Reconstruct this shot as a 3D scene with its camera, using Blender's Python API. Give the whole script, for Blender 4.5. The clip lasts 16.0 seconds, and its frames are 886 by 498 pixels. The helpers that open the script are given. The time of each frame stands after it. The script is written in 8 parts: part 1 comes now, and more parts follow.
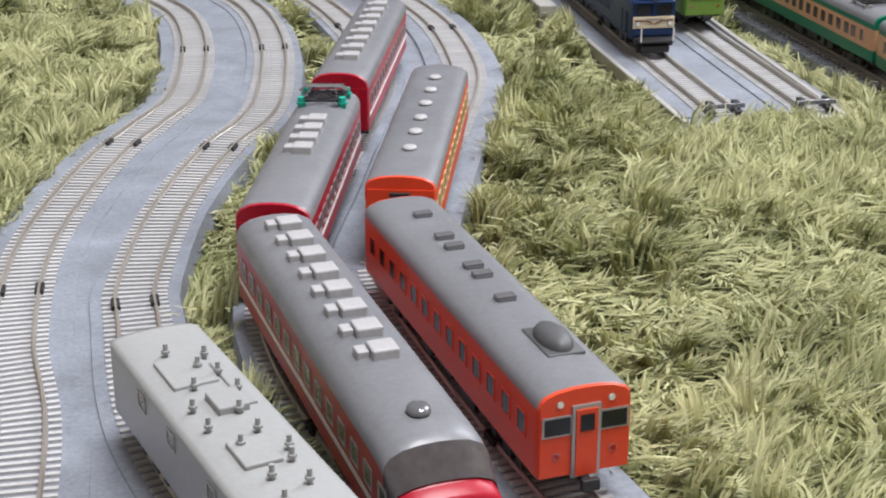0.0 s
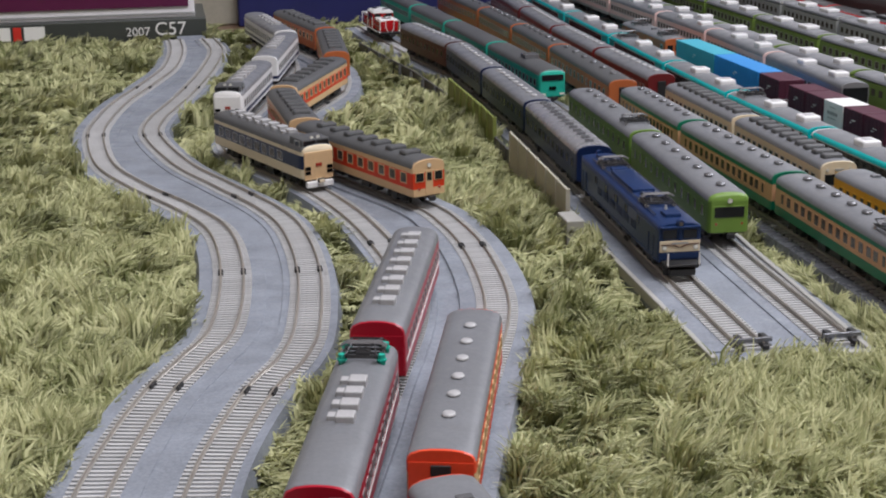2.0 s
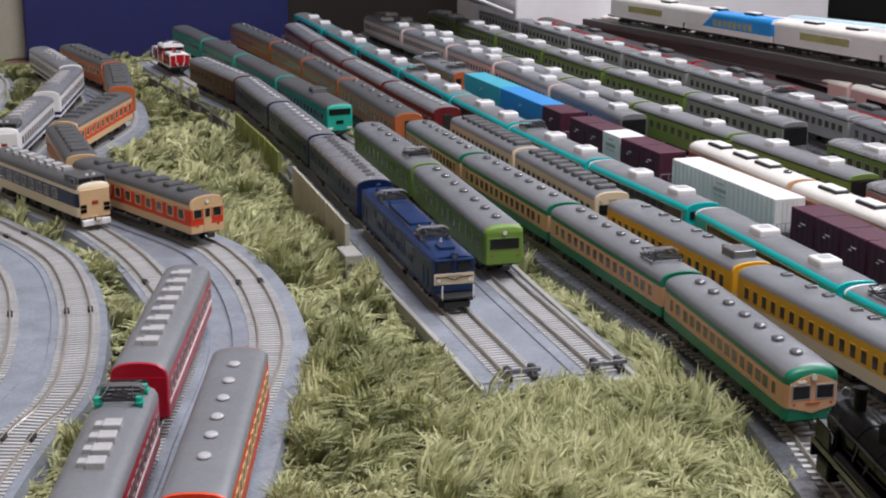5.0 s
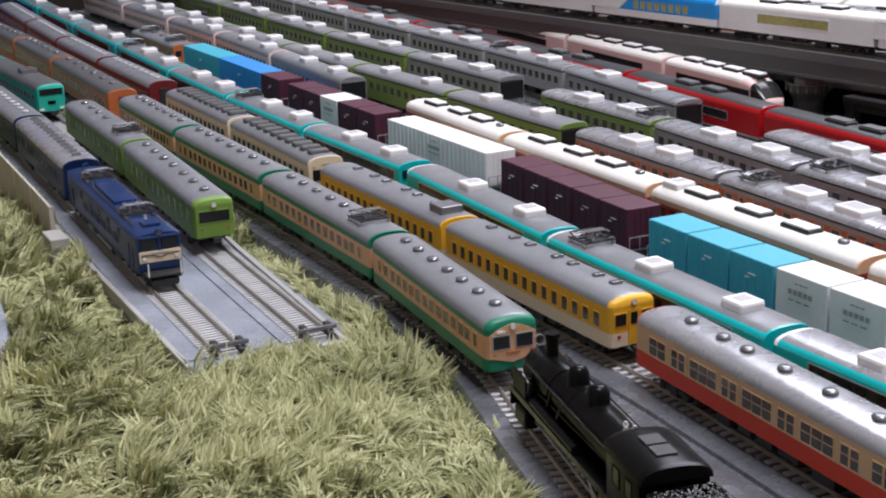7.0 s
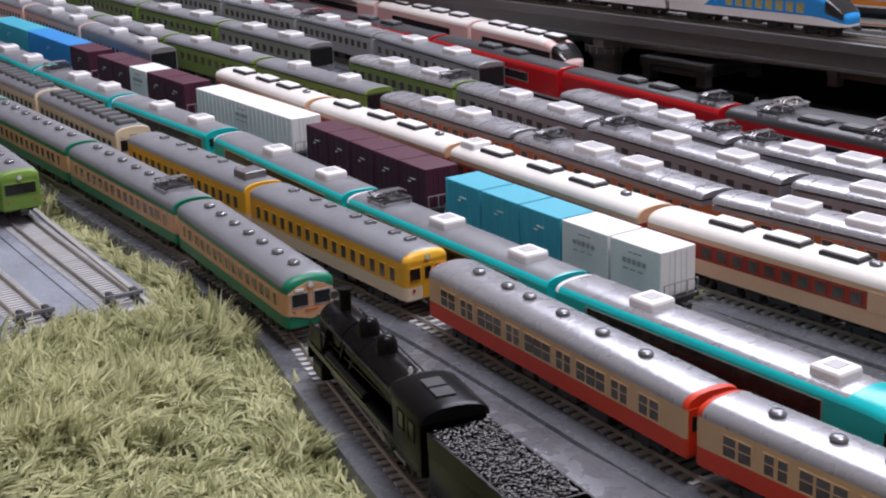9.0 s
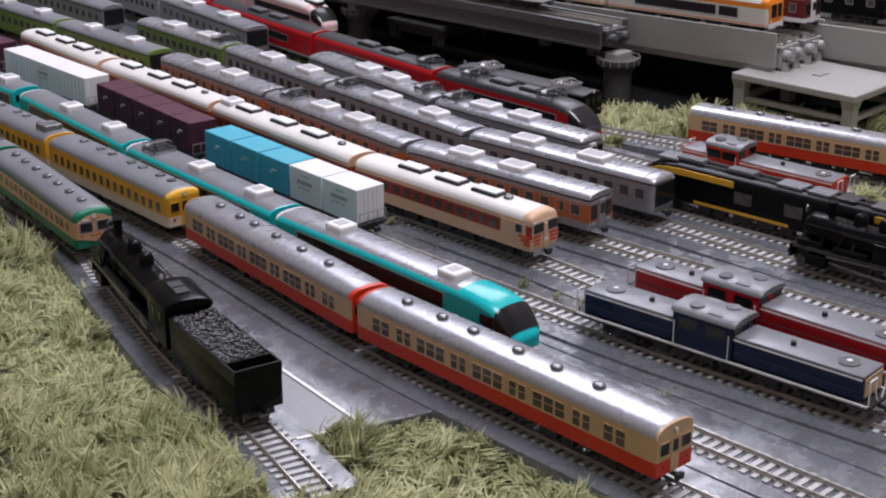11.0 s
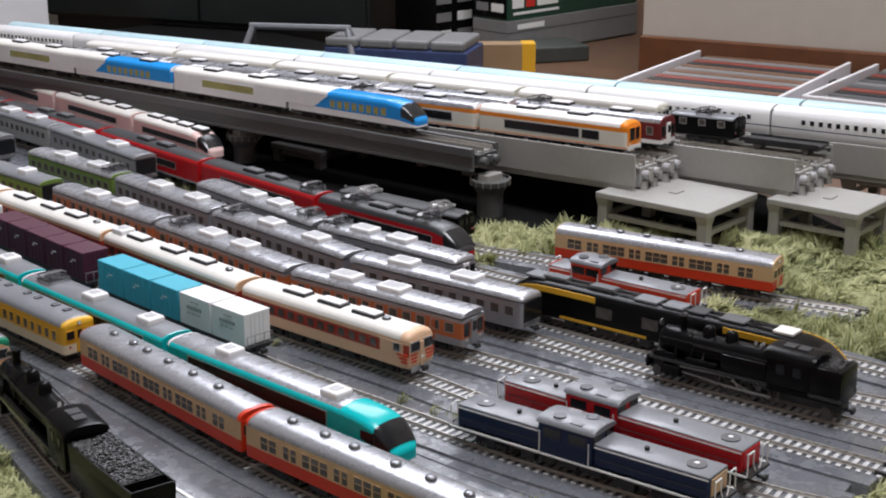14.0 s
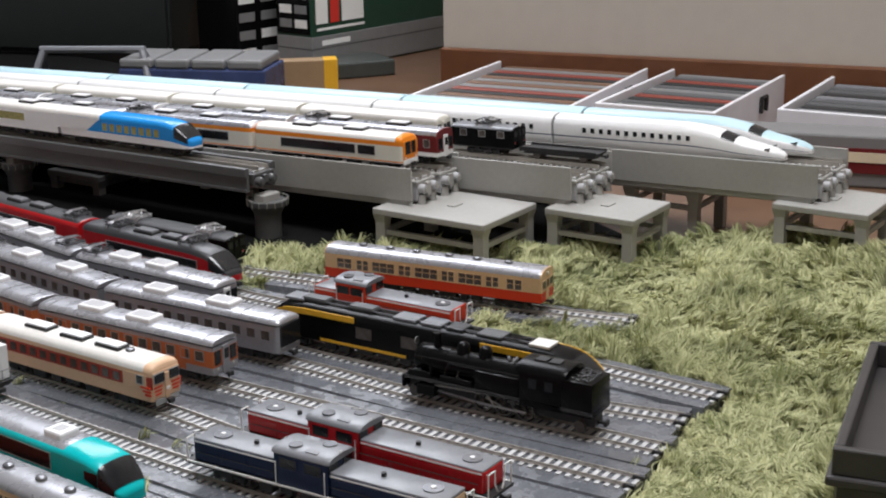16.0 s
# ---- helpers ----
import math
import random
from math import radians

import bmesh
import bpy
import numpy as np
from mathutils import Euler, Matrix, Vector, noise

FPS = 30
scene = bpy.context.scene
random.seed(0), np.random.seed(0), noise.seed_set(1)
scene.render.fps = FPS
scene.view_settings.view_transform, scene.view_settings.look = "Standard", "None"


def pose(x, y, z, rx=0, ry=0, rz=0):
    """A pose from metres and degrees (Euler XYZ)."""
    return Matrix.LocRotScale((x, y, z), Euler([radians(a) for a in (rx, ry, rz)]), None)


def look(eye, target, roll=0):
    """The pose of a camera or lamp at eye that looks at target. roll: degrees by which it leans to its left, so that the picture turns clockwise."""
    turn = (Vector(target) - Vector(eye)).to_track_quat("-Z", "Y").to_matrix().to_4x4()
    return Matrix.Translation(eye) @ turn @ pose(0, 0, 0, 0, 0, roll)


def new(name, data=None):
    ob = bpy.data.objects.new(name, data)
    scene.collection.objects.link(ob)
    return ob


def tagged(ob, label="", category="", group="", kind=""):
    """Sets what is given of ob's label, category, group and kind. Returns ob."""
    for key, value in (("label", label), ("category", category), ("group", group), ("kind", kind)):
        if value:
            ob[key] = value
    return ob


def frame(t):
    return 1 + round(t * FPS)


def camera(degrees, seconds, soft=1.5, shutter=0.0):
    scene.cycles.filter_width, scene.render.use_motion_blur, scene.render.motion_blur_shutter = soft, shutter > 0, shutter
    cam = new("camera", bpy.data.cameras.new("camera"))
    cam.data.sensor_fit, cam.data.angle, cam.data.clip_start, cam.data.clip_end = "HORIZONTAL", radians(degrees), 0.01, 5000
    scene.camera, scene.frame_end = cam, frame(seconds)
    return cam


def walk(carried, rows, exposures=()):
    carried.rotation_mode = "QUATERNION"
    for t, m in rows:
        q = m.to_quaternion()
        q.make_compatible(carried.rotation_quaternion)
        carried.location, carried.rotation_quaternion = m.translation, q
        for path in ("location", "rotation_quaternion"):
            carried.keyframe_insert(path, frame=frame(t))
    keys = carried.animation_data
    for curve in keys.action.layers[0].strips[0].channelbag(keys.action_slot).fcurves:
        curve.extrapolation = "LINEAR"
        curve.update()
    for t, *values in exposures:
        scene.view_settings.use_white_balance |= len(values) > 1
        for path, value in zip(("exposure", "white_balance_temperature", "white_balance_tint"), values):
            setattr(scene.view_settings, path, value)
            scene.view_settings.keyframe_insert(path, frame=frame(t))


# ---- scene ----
import itertools

cam = camera(32.999, 16.0, soft=2.05)
# seconds, eye, heading from +y towards +x, downward tilt, lean to the right
PATH = [
    (0, -0.3061, -0.1178, 0.1549, 10.974, 21.089, 0.251),
    (0.5, -0.3056, -0.1191, 0.1610, 10.973, 18.363, 0.392),
    (1, -0.3058, -0.1189, 0.1700, 10.901, 16.091, -0.045),
    (1.5, -0.3056, -0.1165, 0.1857, 10.679, 16.914, 0.915),
    (2, -0.3110, -0.1163, 0.1957, 10.246, 16.145, 0.834),
    (2.5, -0.3111, -0.1161, 0.1974, 9.817, 15.054, 0.910),
    (3, -0.3110, -0.1159, 0.1960, 9.646, 14.772, 0.689),
    (5.5, -0.2833, -0.1193, 0.1960, 20.114, 15.085, 0.349),
    (6, -0.2738, -0.1204, 0.1953, 22.387, 15.562, 1.139),
    (6.5, -0.2716, -0.1179, 0.1999, 24.786, 16.618, 1.943),
    (7, -0.2670, -0.1202, 0.1926, 26.683, 16.296, 1.732),
    (7.5, -0.2633, -0.1221, 0.1927, 28.663, 16.618, 1.761),
    (8, -0.2601, -0.1220, 0.1930, 30.466, 16.837, 1.544),
    (10.5, -0.3062, -0.2605, 0.2310, 37.854, 20.240, 1.092),
    (11, -0.3341, -0.3129, 0.2604, 40.229, 20.899, -0.040),
    (11.5, -0.3564, -0.3466, 0.2673, 42.181, 20.532, 0.323),
    (12, -0.3512, -0.3484, 0.2684, 43.733, 21.427, 0.226),
    (12.5, -0.3471, -0.3495, 0.2687, 44.966, 22.072, 0.203),
    (13, -0.3484, -0.3508, 0.2737, 45.451, 21.359, -0.049),
    (13.5, -0.3559, -0.3502, 0.2819, 45.199, 18.350, -0.221),
    (14, -0.3595, -0.3500, 0.2851, 44.630, 16.948, -0.015),
    (14.5, -0.3539, -0.3509, 0.2864, 44.598, 16.351, -0.120),
    (15, -0.3315, -0.3624, 0.2832, 47.180, 15.794, -0.158),
    (15.5, -0.3122, -0.3703, 0.2804, 49.123, 16.218, 0.385),
    (16, -0.3035, -0.3733, 0.2786, 50.181, 16.332, 0.784),
]


def held(x, y, z, heading, tilt, lean):
    h, p = radians(heading), radians(tilt)
    way = Vector((math.sin(h) * math.cos(p), math.cos(h) * math.cos(p), -math.sin(p)))
    return look(Vector((x, y, z)), Vector((x, y, z)) + way, -lean)


walk(cam, [(row[0], held(*row[1:])) for row in PATH], [(0.0, 0.33, 6500, 8), (0.6, 0.18, 6500, 8), (1.2, -0.02, 6500, 9), (2.2, -0.12, 6500, 10), (5.0, -0.04, 6500, 11), (7.0, 0.05, 6350, 13), (8.2, 0.03, 6350, 15), (10.4, -0.36, 6300, 18), (11.6, -0.32, 6300, 15), (12.6, -0.20, 6330, 13), (14.0, -0.12, 6430, 9), (16.0, -0.09, 6480, 7)])

# ---- light ----
world = bpy.data.worlds.new("room_air")
scene.world = world
world.use_nodes = True
world.node_tree.nodes["Background"].inputs[0].default_value = (0.80, 0.88, 1.0, 1)
world.node_tree.nodes["Background"].inputs[1].default_value = 0.08


def area_lamp(name, x, y, z, sx, sy, watts, colour):
    data = bpy.data.lights.new(name, "AREA")
    data.shape, data.size, data.size_y, data.energy, data.color = "RECTANGLE", sx, sy, watts, colour
    ob = new(name, data)
    ob.matrix_world = pose(x, y, z)
    return ob


area_lamp("ceiling_lamp_light", 0.15, -0.12, 2.16, 0.9, 0.9, 57, (0.965, 0.952, 1.0))
# added lamp without a fixture in the open room, for sheen on roofs and beds
area_lamp("window_light", 0.96, 0.90, 1.10, 1.0, 0.8, 23, (0.90, 0.91, 1.0)).matrix_world = look((0.96, 0.90, 1.10), (0.0, 0.0, 0.0))

# ---- materials ----
MATS = {}


def mat(name, colour, rough=0.45, metal=0.0, vary=0.08, grain=400.0, bump=0.02, coat=0.0, spec=0.5, per_object=0.0, patchy=0.0):
    """A surface with fine grain and broad soiling; colour in linear light."""
    if name in MATS:
        return MATS[name]
    m = bpy.data.materials.new(name)
    m.use_nodes = True
    nt = m.node_tree
    b = nt.nodes["Principled BSDF"]
    tc = nt.nodes.new("ShaderNodeTexCoord")
    fine, broad = nt.nodes.new("ShaderNodeTexNoise"), nt.nodes.new("ShaderNodeTexNoise")
    fine.inputs["Scale"].default_value, fine.inputs["Detail"].default_value = grain, 4
    broad.inputs["Scale"].default_value, broad.inputs["Detail"].default_value = grain * 0.06, 5
    nt.links.new(tc.outputs["Object"], fine.inputs["Vector"])
    nt.links.new(tc.outputs["Object"], broad.inputs["Vector"])
    add = nt.nodes.new("ShaderNodeMath")
    nt.links.new(fine.outputs["Fac"], add.inputs[0])
    nt.links.new(broad.outputs["Fac"], add.inputs[1])
    ramp = nt.nodes.new("ShaderNodeMapRange")
    ramp.inputs["From Min"].default_value, ramp.inputs["From Max"].default_value = 0.6, 1.4
    ramp.inputs["To Min"].default_value, ramp.inputs["To Max"].default_value = 1 - vary, 1 + vary
    nt.links.new(add.outputs[0], ramp.inputs["Value"])
    last = ramp.outputs["Result"]
    if per_object:
        info, span, mul = nt.nodes.new("ShaderNodeObjectInfo"), nt.nodes.new("ShaderNodeMapRange"), nt.nodes.new("ShaderNodeMath")
        span.inputs["To Min"].default_value, span.inputs["To Max"].default_value = 1 - per_object, 1 + per_object
        nt.links.new(info.outputs["Random"], span.inputs["Value"])
        mul.operation = "MULTIPLY"
        nt.links.new(last, mul.inputs[0])
        nt.links.new(span.outputs["Result"], mul.inputs[1])
        last = mul.outputs[0]
    mix = nt.nodes.new("ShaderNodeVectorMath")
    mix.operation = "SCALE"
    mix.inputs[0].default_value = colour
    nt.links.new(last, mix.inputs["Scale"])
    nt.links.new(mix.outputs["Vector"], b.inputs["Base Color"])
    b.inputs["Roughness"].default_value, b.inputs["Metallic"].default_value = rough, metal
    if patchy:
        wear, sheen = nt.nodes.new("ShaderNodeTexNoise"), nt.nodes.new("ShaderNodeMapRange")
        wear.inputs["Scale"].default_value, wear.inputs["Detail"].default_value = 130, 6
        nt.links.new(tc.outputs["Object"], wear.inputs["Vector"])
        nt.links.new(wear.outputs["Fac"], sheen.inputs["Value"])
        sheen.inputs["From Min"].default_value, sheen.inputs["From Max"].default_value = 0.35, 0.65
        sheen.inputs["To Min"].default_value, sheen.inputs["To Max"].default_value = max(0.05, rough - patchy), rough + patchy
        nt.links.new(sheen.outputs["Result"], b.inputs["Roughness"])
    b.inputs["Specular IOR Level"].default_value = spec
    b.inputs["Coat Weight"].default_value = coat
    if bump:
        bp = nt.nodes.new("ShaderNodeBump")
        bp.inputs["Strength"].default_value, bp.inputs["Distance"].default_value = bump * 10, 0.0001
        nt.links.new(fine.outputs["Fac"], bp.inputs["Height"])
        nt.links.new(bp.outputs["Normal"], b.inputs["Normal"])
    MATS[name] = m
    return m


def paint(name, r, g, b, rough=0.38):
    return mat("paint_" + name, (r, g, b), rough, vary=0.07, grain=900, bump=0.015, spec=0.32)


CREAM = paint("cream", 0.62, 0.42, 0.235)
VERMIL = paint("vermilion", 0.62, 0.045, 0.014)
CREAM2 = paint("pale_cream", 0.72, 0.62, 0.45)
CRIM = paint("crimson", 0.38, 0.012, 0.03, 0.3)
SCARLET = paint("scarlet", 0.72, 0.075, 0.03)
PEACH = paint("peach", 0.68, 0.45, 0.29)
ORANGE = paint("orange", 0.60, 0.345, 0.195)
BRICK = paint("burnt_orange", 0.46, 0.13, 0.045)
DGREEN = paint("deep_green", 0.008, 0.17, 0.095)
BANDR = paint("dull_red", 0.30, 0.035, 0.02)
LIME = paint("light_green", 0.155, 0.27, 0.05)
OLIVE = paint("olive_green", 0.17, 0.26, 0.06)
TEAL = paint("turquoise", 0.006, 0.46, 0.48, 0.22)
JADE = paint("jade", 0.02, 0.40, 0.30)
YELLOW = paint("yellow", 0.72, 0.40, 0.03)
BLUE = paint("deep_blue", 0.007, 0.018, 0.068, 0.33)
NAVY = paint("navy", 0.009, 0.020, 0.060, 0.3)
SKY = paint("sky_blue", 0.02, 0.28, 0.72, 0.25)
CYAN = paint("container_blue", 0.06, 0.38, 0.50, 0.5)
AZURE = paint("container_azure", 0.03, 0.24, 0.60, 0.5)
PLUM = paint("container_plum", 0.075, 0.018, 0.035, 0.5)
MAROON = paint("maroon", 0.14, 0.016, 0.018)
BROWN = paint("brown", 0.085, 0.03, 0.022)
PINK = paint("pale_pink", 0.75, 0.55, 0.52)
RED = paint("red", 0.45, 0.012, 0.016, 0.25)
WHITE = paint("white", 0.80, 0.80, 0.80, 0.3)
IVORY = paint("ivory", 0.70, 0.68, 0.60)
BLACK = mat("paint_black", (0.0045, 0.0045, 0.0048), 0.26, vary=0.15, grain=900, bump=0.01, spec=0.11)
GREYP = paint("grey", 0.33, 0.34, 0.34)
ROOF = mat("roof_grey", (0.18, 0.187, 0.203), 0.37, vary=0.13, grain=700, bump=0.04, patchy=0.08)
ROOFD = mat("roof_dark", (0.085, 0.088, 0.092), 0.5, vary=0.12, grain=700, bump=0.03)
ROOFK = mat("roof_black", (0.032, 0.033, 0.036), 0.4, vary=0.12, grain=700, bump=0.03)
ROOFS = mat("roof_silver", (0.37, 0.375, 0.40), 0.28, 0.45, vary=0.05, grain=700, bump=0.015, patchy=0.03)
ROOFW = mat("roof_white", (0.74, 0.72, 0.68), 0.4, vary=0.08, grain=500, bump=0.02)
SILVER = mat("bare_steel", (0.36, 0.36, 0.38), 0.35, 0.55, vary=0.1, grain=600, bump=0.02)
UNIT = mat("roof_unit_grey", (0.78, 0.78, 0.79), 0.4, vary=0.07, grain=800, bump=0.02)
VENT = mat("vent_grey", (0.20, 0.205, 0.22), 0.2, 0.45, vary=0.1, grain=900, bump=0.0)
VENTW = mat("vent_pale", (0.42, 0.42, 0.43), 0.4, vary=0.1, grain=900, bump=0.0)
UNDER = mat("underframe_black", (0.018, 0.018, 0.019), 0.55, vary=0.25, grain=900, bump=0.04)
WHEEL = mat("wheel_metal", (0.12, 0.11, 0.10), 0.4, 0.7, vary=0.2, grain=900, bump=0.0)
GLASS = mat("car_window_glass", (0.014, 0.015, 0.017), 0.16, vary=0.3, grain=300, bump=0.0, spec=0.4)
PANE = mat("clear_side_glass", (0.085, 0.072, 0.064), 0.14, vary=0.45, grain=260, bump=0.0, spec=0.45)
SCREEN = mat("tinted_windscreen", (0.075, 0.068, 0.070), 0.10, vary=0.35, grain=400, bump=0.0, spec=0.6)
GLASSY = mat("lit_curtain_glass", (0.36, 0.33, 0.12), 0.15, vary=0.35, grain=500, bump=0.0)
FRAME = mat("window_frame_metal", (0.42, 0.42, 0.42), 0.35, 0.6, vary=0.1, bump=0.0)
LAMP = mat("headlamp_lens", (0.75, 0.75, 0.68), 0.1, vary=0.05, bump=0.0)
TAIL = mat("tail_lamp_lens", (0.4, 0.01, 0.01), 0.15, vary=0.05, bump=0.0)
WIRE = mat("pantograph_metal", (0.045, 0.045, 0.048), 0.35, 0.4, vary=0.2, bump=0.0)
BEDL = mat("ballast_pale", (0.215, 0.236, 0.275), 0.62, vary=0.30, grain=800, bump=0.16, patchy=0.2)
BEDD = mat("ballast_grey", (0.122, 0.129, 0.144), 0.24, vary=0.34, grain=700, bump=0.08, spec=0.8, patchy=0.17)
SLAB = mat("slab_grey", (0.21, 0.215, 0.225), 0.36, vary=0.16, grain=500, bump=0.05)
TIE = mat("sleeper_grey", (0.46, 0.46, 0.46), 0.6, vary=0.15, grain=900, bump=0.03, per_object=0.1)
RAIL = mat("rail_metal", (0.44, 0.41, 0.37), 0.30, 0.55, vary=0.2, grain=300, bump=0.0)
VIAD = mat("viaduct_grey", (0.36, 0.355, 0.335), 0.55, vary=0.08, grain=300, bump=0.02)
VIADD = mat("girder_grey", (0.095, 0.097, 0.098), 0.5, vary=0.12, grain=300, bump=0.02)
FENCEG = mat("fence_green", (0.20, 0.24, 0.06), 0.5, vary=0.1, grain=300)
FENCEB = mat("fence_beige", (0.42, 0.40, 0.33), 0.5, vary=0.1, grain=300)
WALLM = mat("plaster_wall", (0.50, 0.455, 0.40), 0.85, vary=0.05, grain=60, bump=0.1)
FLOORM = mat("floor_boards", (0.130, 0.072, 0.043), 0.3, vary=0.25, grain=30, bump=0.03)
BASEM = mat("baseboard_wood", (0.13, 0.05, 0.02), 0.4, vary=0.3, grain=50, bump=0.02)
CARDB = mat("cabinet_dark", (0.009, 0.012, 0.0115), 0.4, vary=0.2, grain=40, bump=0.02)
PANELB = mat("blue_board", (0.012, 0.016, 0.10), 0.5, vary=0.12, grain=60, bump=0.02)
BOXG = mat("box_green", (0.012, 0.05, 0.03), 0.35, vary=0.12, grain=80, bump=0.01)
BOXD = mat("box_charcoal", (0.05, 0.056, 0.052), 0.35, vary=0.12, grain=80, bump=0.01)
BOXGR = mat("box_grey", (0.20, 0.20, 0.20), 0.45, vary=0.08, grain=80, bump=0.01)
BOXW = mat("box_white", (0.78, 0.77, 0.80), 0.5, vary=0.06, grain=60, bump=0.01)
BOXP = mat("box_purple", (0.10, 0.01, 0.055), 0.35, vary=0.1, grain=80, bump=0.01)
INK = mat("print_white", (0.8, 0.8, 0.78), 0.5, vary=0.03, bump=0.0)
INKR = mat("print_red", (0.6, 0.03, 0.02), 0.5, vary=0.03, bump=0.0)
TRAYD = mat("tray_charcoal", (0.045, 0.042, 0.042), 0.4, vary=0.12, grain=120, bump=0.03)
OILED = mat("oiled_black", (0.010, 0.010, 0.011), 0.24, vary=0.35, grain=900, bump=0.03, spec=0.6)
COAL = mat("coal", (0.006, 0.006, 0.0065), 0.16, vary=0.4, grain=1500, bump=0.3, spec=0.9)


def yarn(name, dark, pale):
    m = bpy.data.materials.new(name)
    m.use_nodes = True
    nt = m.node_tree
    b = nt.nodes["Principled BSDF"]
    geo, ramp = nt.nodes.new("ShaderNodeNewGeometry"), nt.nodes.new("ShaderNodeValToRGB")
    tc, noi, add = nt.nodes.new("ShaderNodeTexCoord"), nt.nodes.new("ShaderNodeTexNoise"), nt.nodes.new("ShaderNodeMath")
    noi.inputs["Scale"].default_value, noi.inputs["Detail"].default_value = 22, 3
    nt.links.new(tc.outputs["Object"], noi.inputs["Vector"])
    half = nt.nodes.new("ShaderNodeMath")
    half.operation, half.inputs[1].default_value = "MULTIPLY", 0.50
    nt.links.new(geo.outputs["Random Per Island"], half.inputs[0])
    nt.links.new(half.outputs[0], add.inputs[0])
    nt.links.new(noi.outputs["Fac"], add.inputs[1])
    ramp.color_ramp.elements[0].position, ramp.color_ramp.elements[0].color = 0.45, (*dark, 1)
    ramp.color_ramp.elements[1].position, ramp.color_ramp.elements[1].color = 1.02, (*pale, 1)
    nt.links.new(add.outputs[0], ramp.inputs[0])
    nt.links.new(ramp.outputs[0], b.inputs["Base Color"])
    b.inputs["Roughness"].default_value = 0.62
    b.inputs["Sheen Weight"].default_value = 0.2
    b.inputs["Specular IOR Level"].default_value = 0.2
    through_light, blend = nt.nodes.new("ShaderNodeBsdfTranslucent"), nt.nodes.new("ShaderNodeMixShader")
    nt.links.new(ramp.outputs[0], through_light.inputs["Color"])
    blend.inputs[0].default_value = 0.28
    nt.links.new(b.outputs[0], blend.inputs[1])
    nt.links.new(through_light.outputs[0], blend.inputs[2])
    nt.links.new(blend.outputs[0], nt.nodes["Material Output"].inputs["Surface"])
    return m


YARN = yarn("rug_yarn", (0.175, 0.20, 0.066), (0.66, 0.66, 0.38))
RUGB = mat("rug_backing", (0.07, 0.078, 0.028), 0.9, vary=0.4, grain=200, bump=0.2)


# ---- mesh helpers ----
def mesh_of(bm, *mats):
    me = bpy.data.meshes.new("mesh")
    bm.normal_update()
    bm.to_mesh(me)
    bm.free()
    for m in mats:
        me.materials.append(m)
    return me


def smooth(me, angle=40):
    me.polygons.foreach_set("use_smooth", [True] * len(me.polygons))
    me.set_sharp_from_angle(angle=radians(angle))
    return me


def box(bm, x0, x1, y0, y1, z0, z1, bevel=0.0, mi=0):
    vs = [bm.verts.new((x, y, z)) for z in (z0, z1) for x, y in ((x0, y0), (x1, y0), (x1, y1), (x0, y1))]
    fs = [bm.faces.new([vs[i] for i in f]) for f in ((3, 2, 1, 0), (4, 5, 6, 7), (0, 1, 5, 4), (1, 2, 6, 5), (2, 3, 7, 6), (3, 0, 4, 7))]
    for f in fs:
        f.material_index = mi
    if bevel:
        es = {e for f in fs for e in f.edges}
        out = bmesh.ops.bevel(bm, geom=list(es), offset=bevel, segments=2, profile=0.5, affect="EDGES", clamp_overlap=True)
        for f in out["faces"]:
            f.material_index = mi
    return bm


def rod(bm, a, b, r, sides=6, mi=0, r2=None):
    a, b = Vector(a), Vector(b)
    d = (b - a).normalized()
    u = d.orthogonal().normalized()
    v = d.cross(u)
    r2 = r if r2 is None else r2
    rings = [[bm.verts.new(c + (u * math.cos(k) + v * math.sin(k)) * q) for k in [2 * math.pi * i / sides for i in range(sides)]] for c, q in ((a, r), (b, r2))]
    for i in range(sides):
        j = (i + 1) % sides
        bm.faces.new((rings[0][i], rings[0][j], rings[1][j], rings[1][i])).material_index = mi
    bm.faces.new(rings[0][::-1]).material_index = mi
    bm.faces.new(rings[1]).material_index = mi
    return bm


def thing(name, label, category, group="", kind="", m=None):
    ob = tagged(new(name), label, category, group, kind)
    ob.empty_display_size = 0.01
    if m is not None:
        ob.matrix_world = m
    return ob


def part(name, me, parent, m=None, label=""):
    ob = new(name, me)
    ob.parent = parent
    if m is not None:
        ob.matrix_basis = m
    if label:
        ob["label"] = label
    return ob


def solid(name, me, label, category, group="", kind="", m=None):
    ob = tagged(new(name, me), label, category, group, kind)
    if m is not None:
        ob.matrix_world = m
    return ob


SHARED = {}


def shared(key, build):
    if key not in SHARED:
        SHARED[key] = build()
    return SHARED[key]


# ---- rolling stock: one unit is a model 1/150 of a railway vehicle, its rails' top at RT ----
RT = 0.0075
ZB, ZE = RT + 0.0062, RT + 0.0205


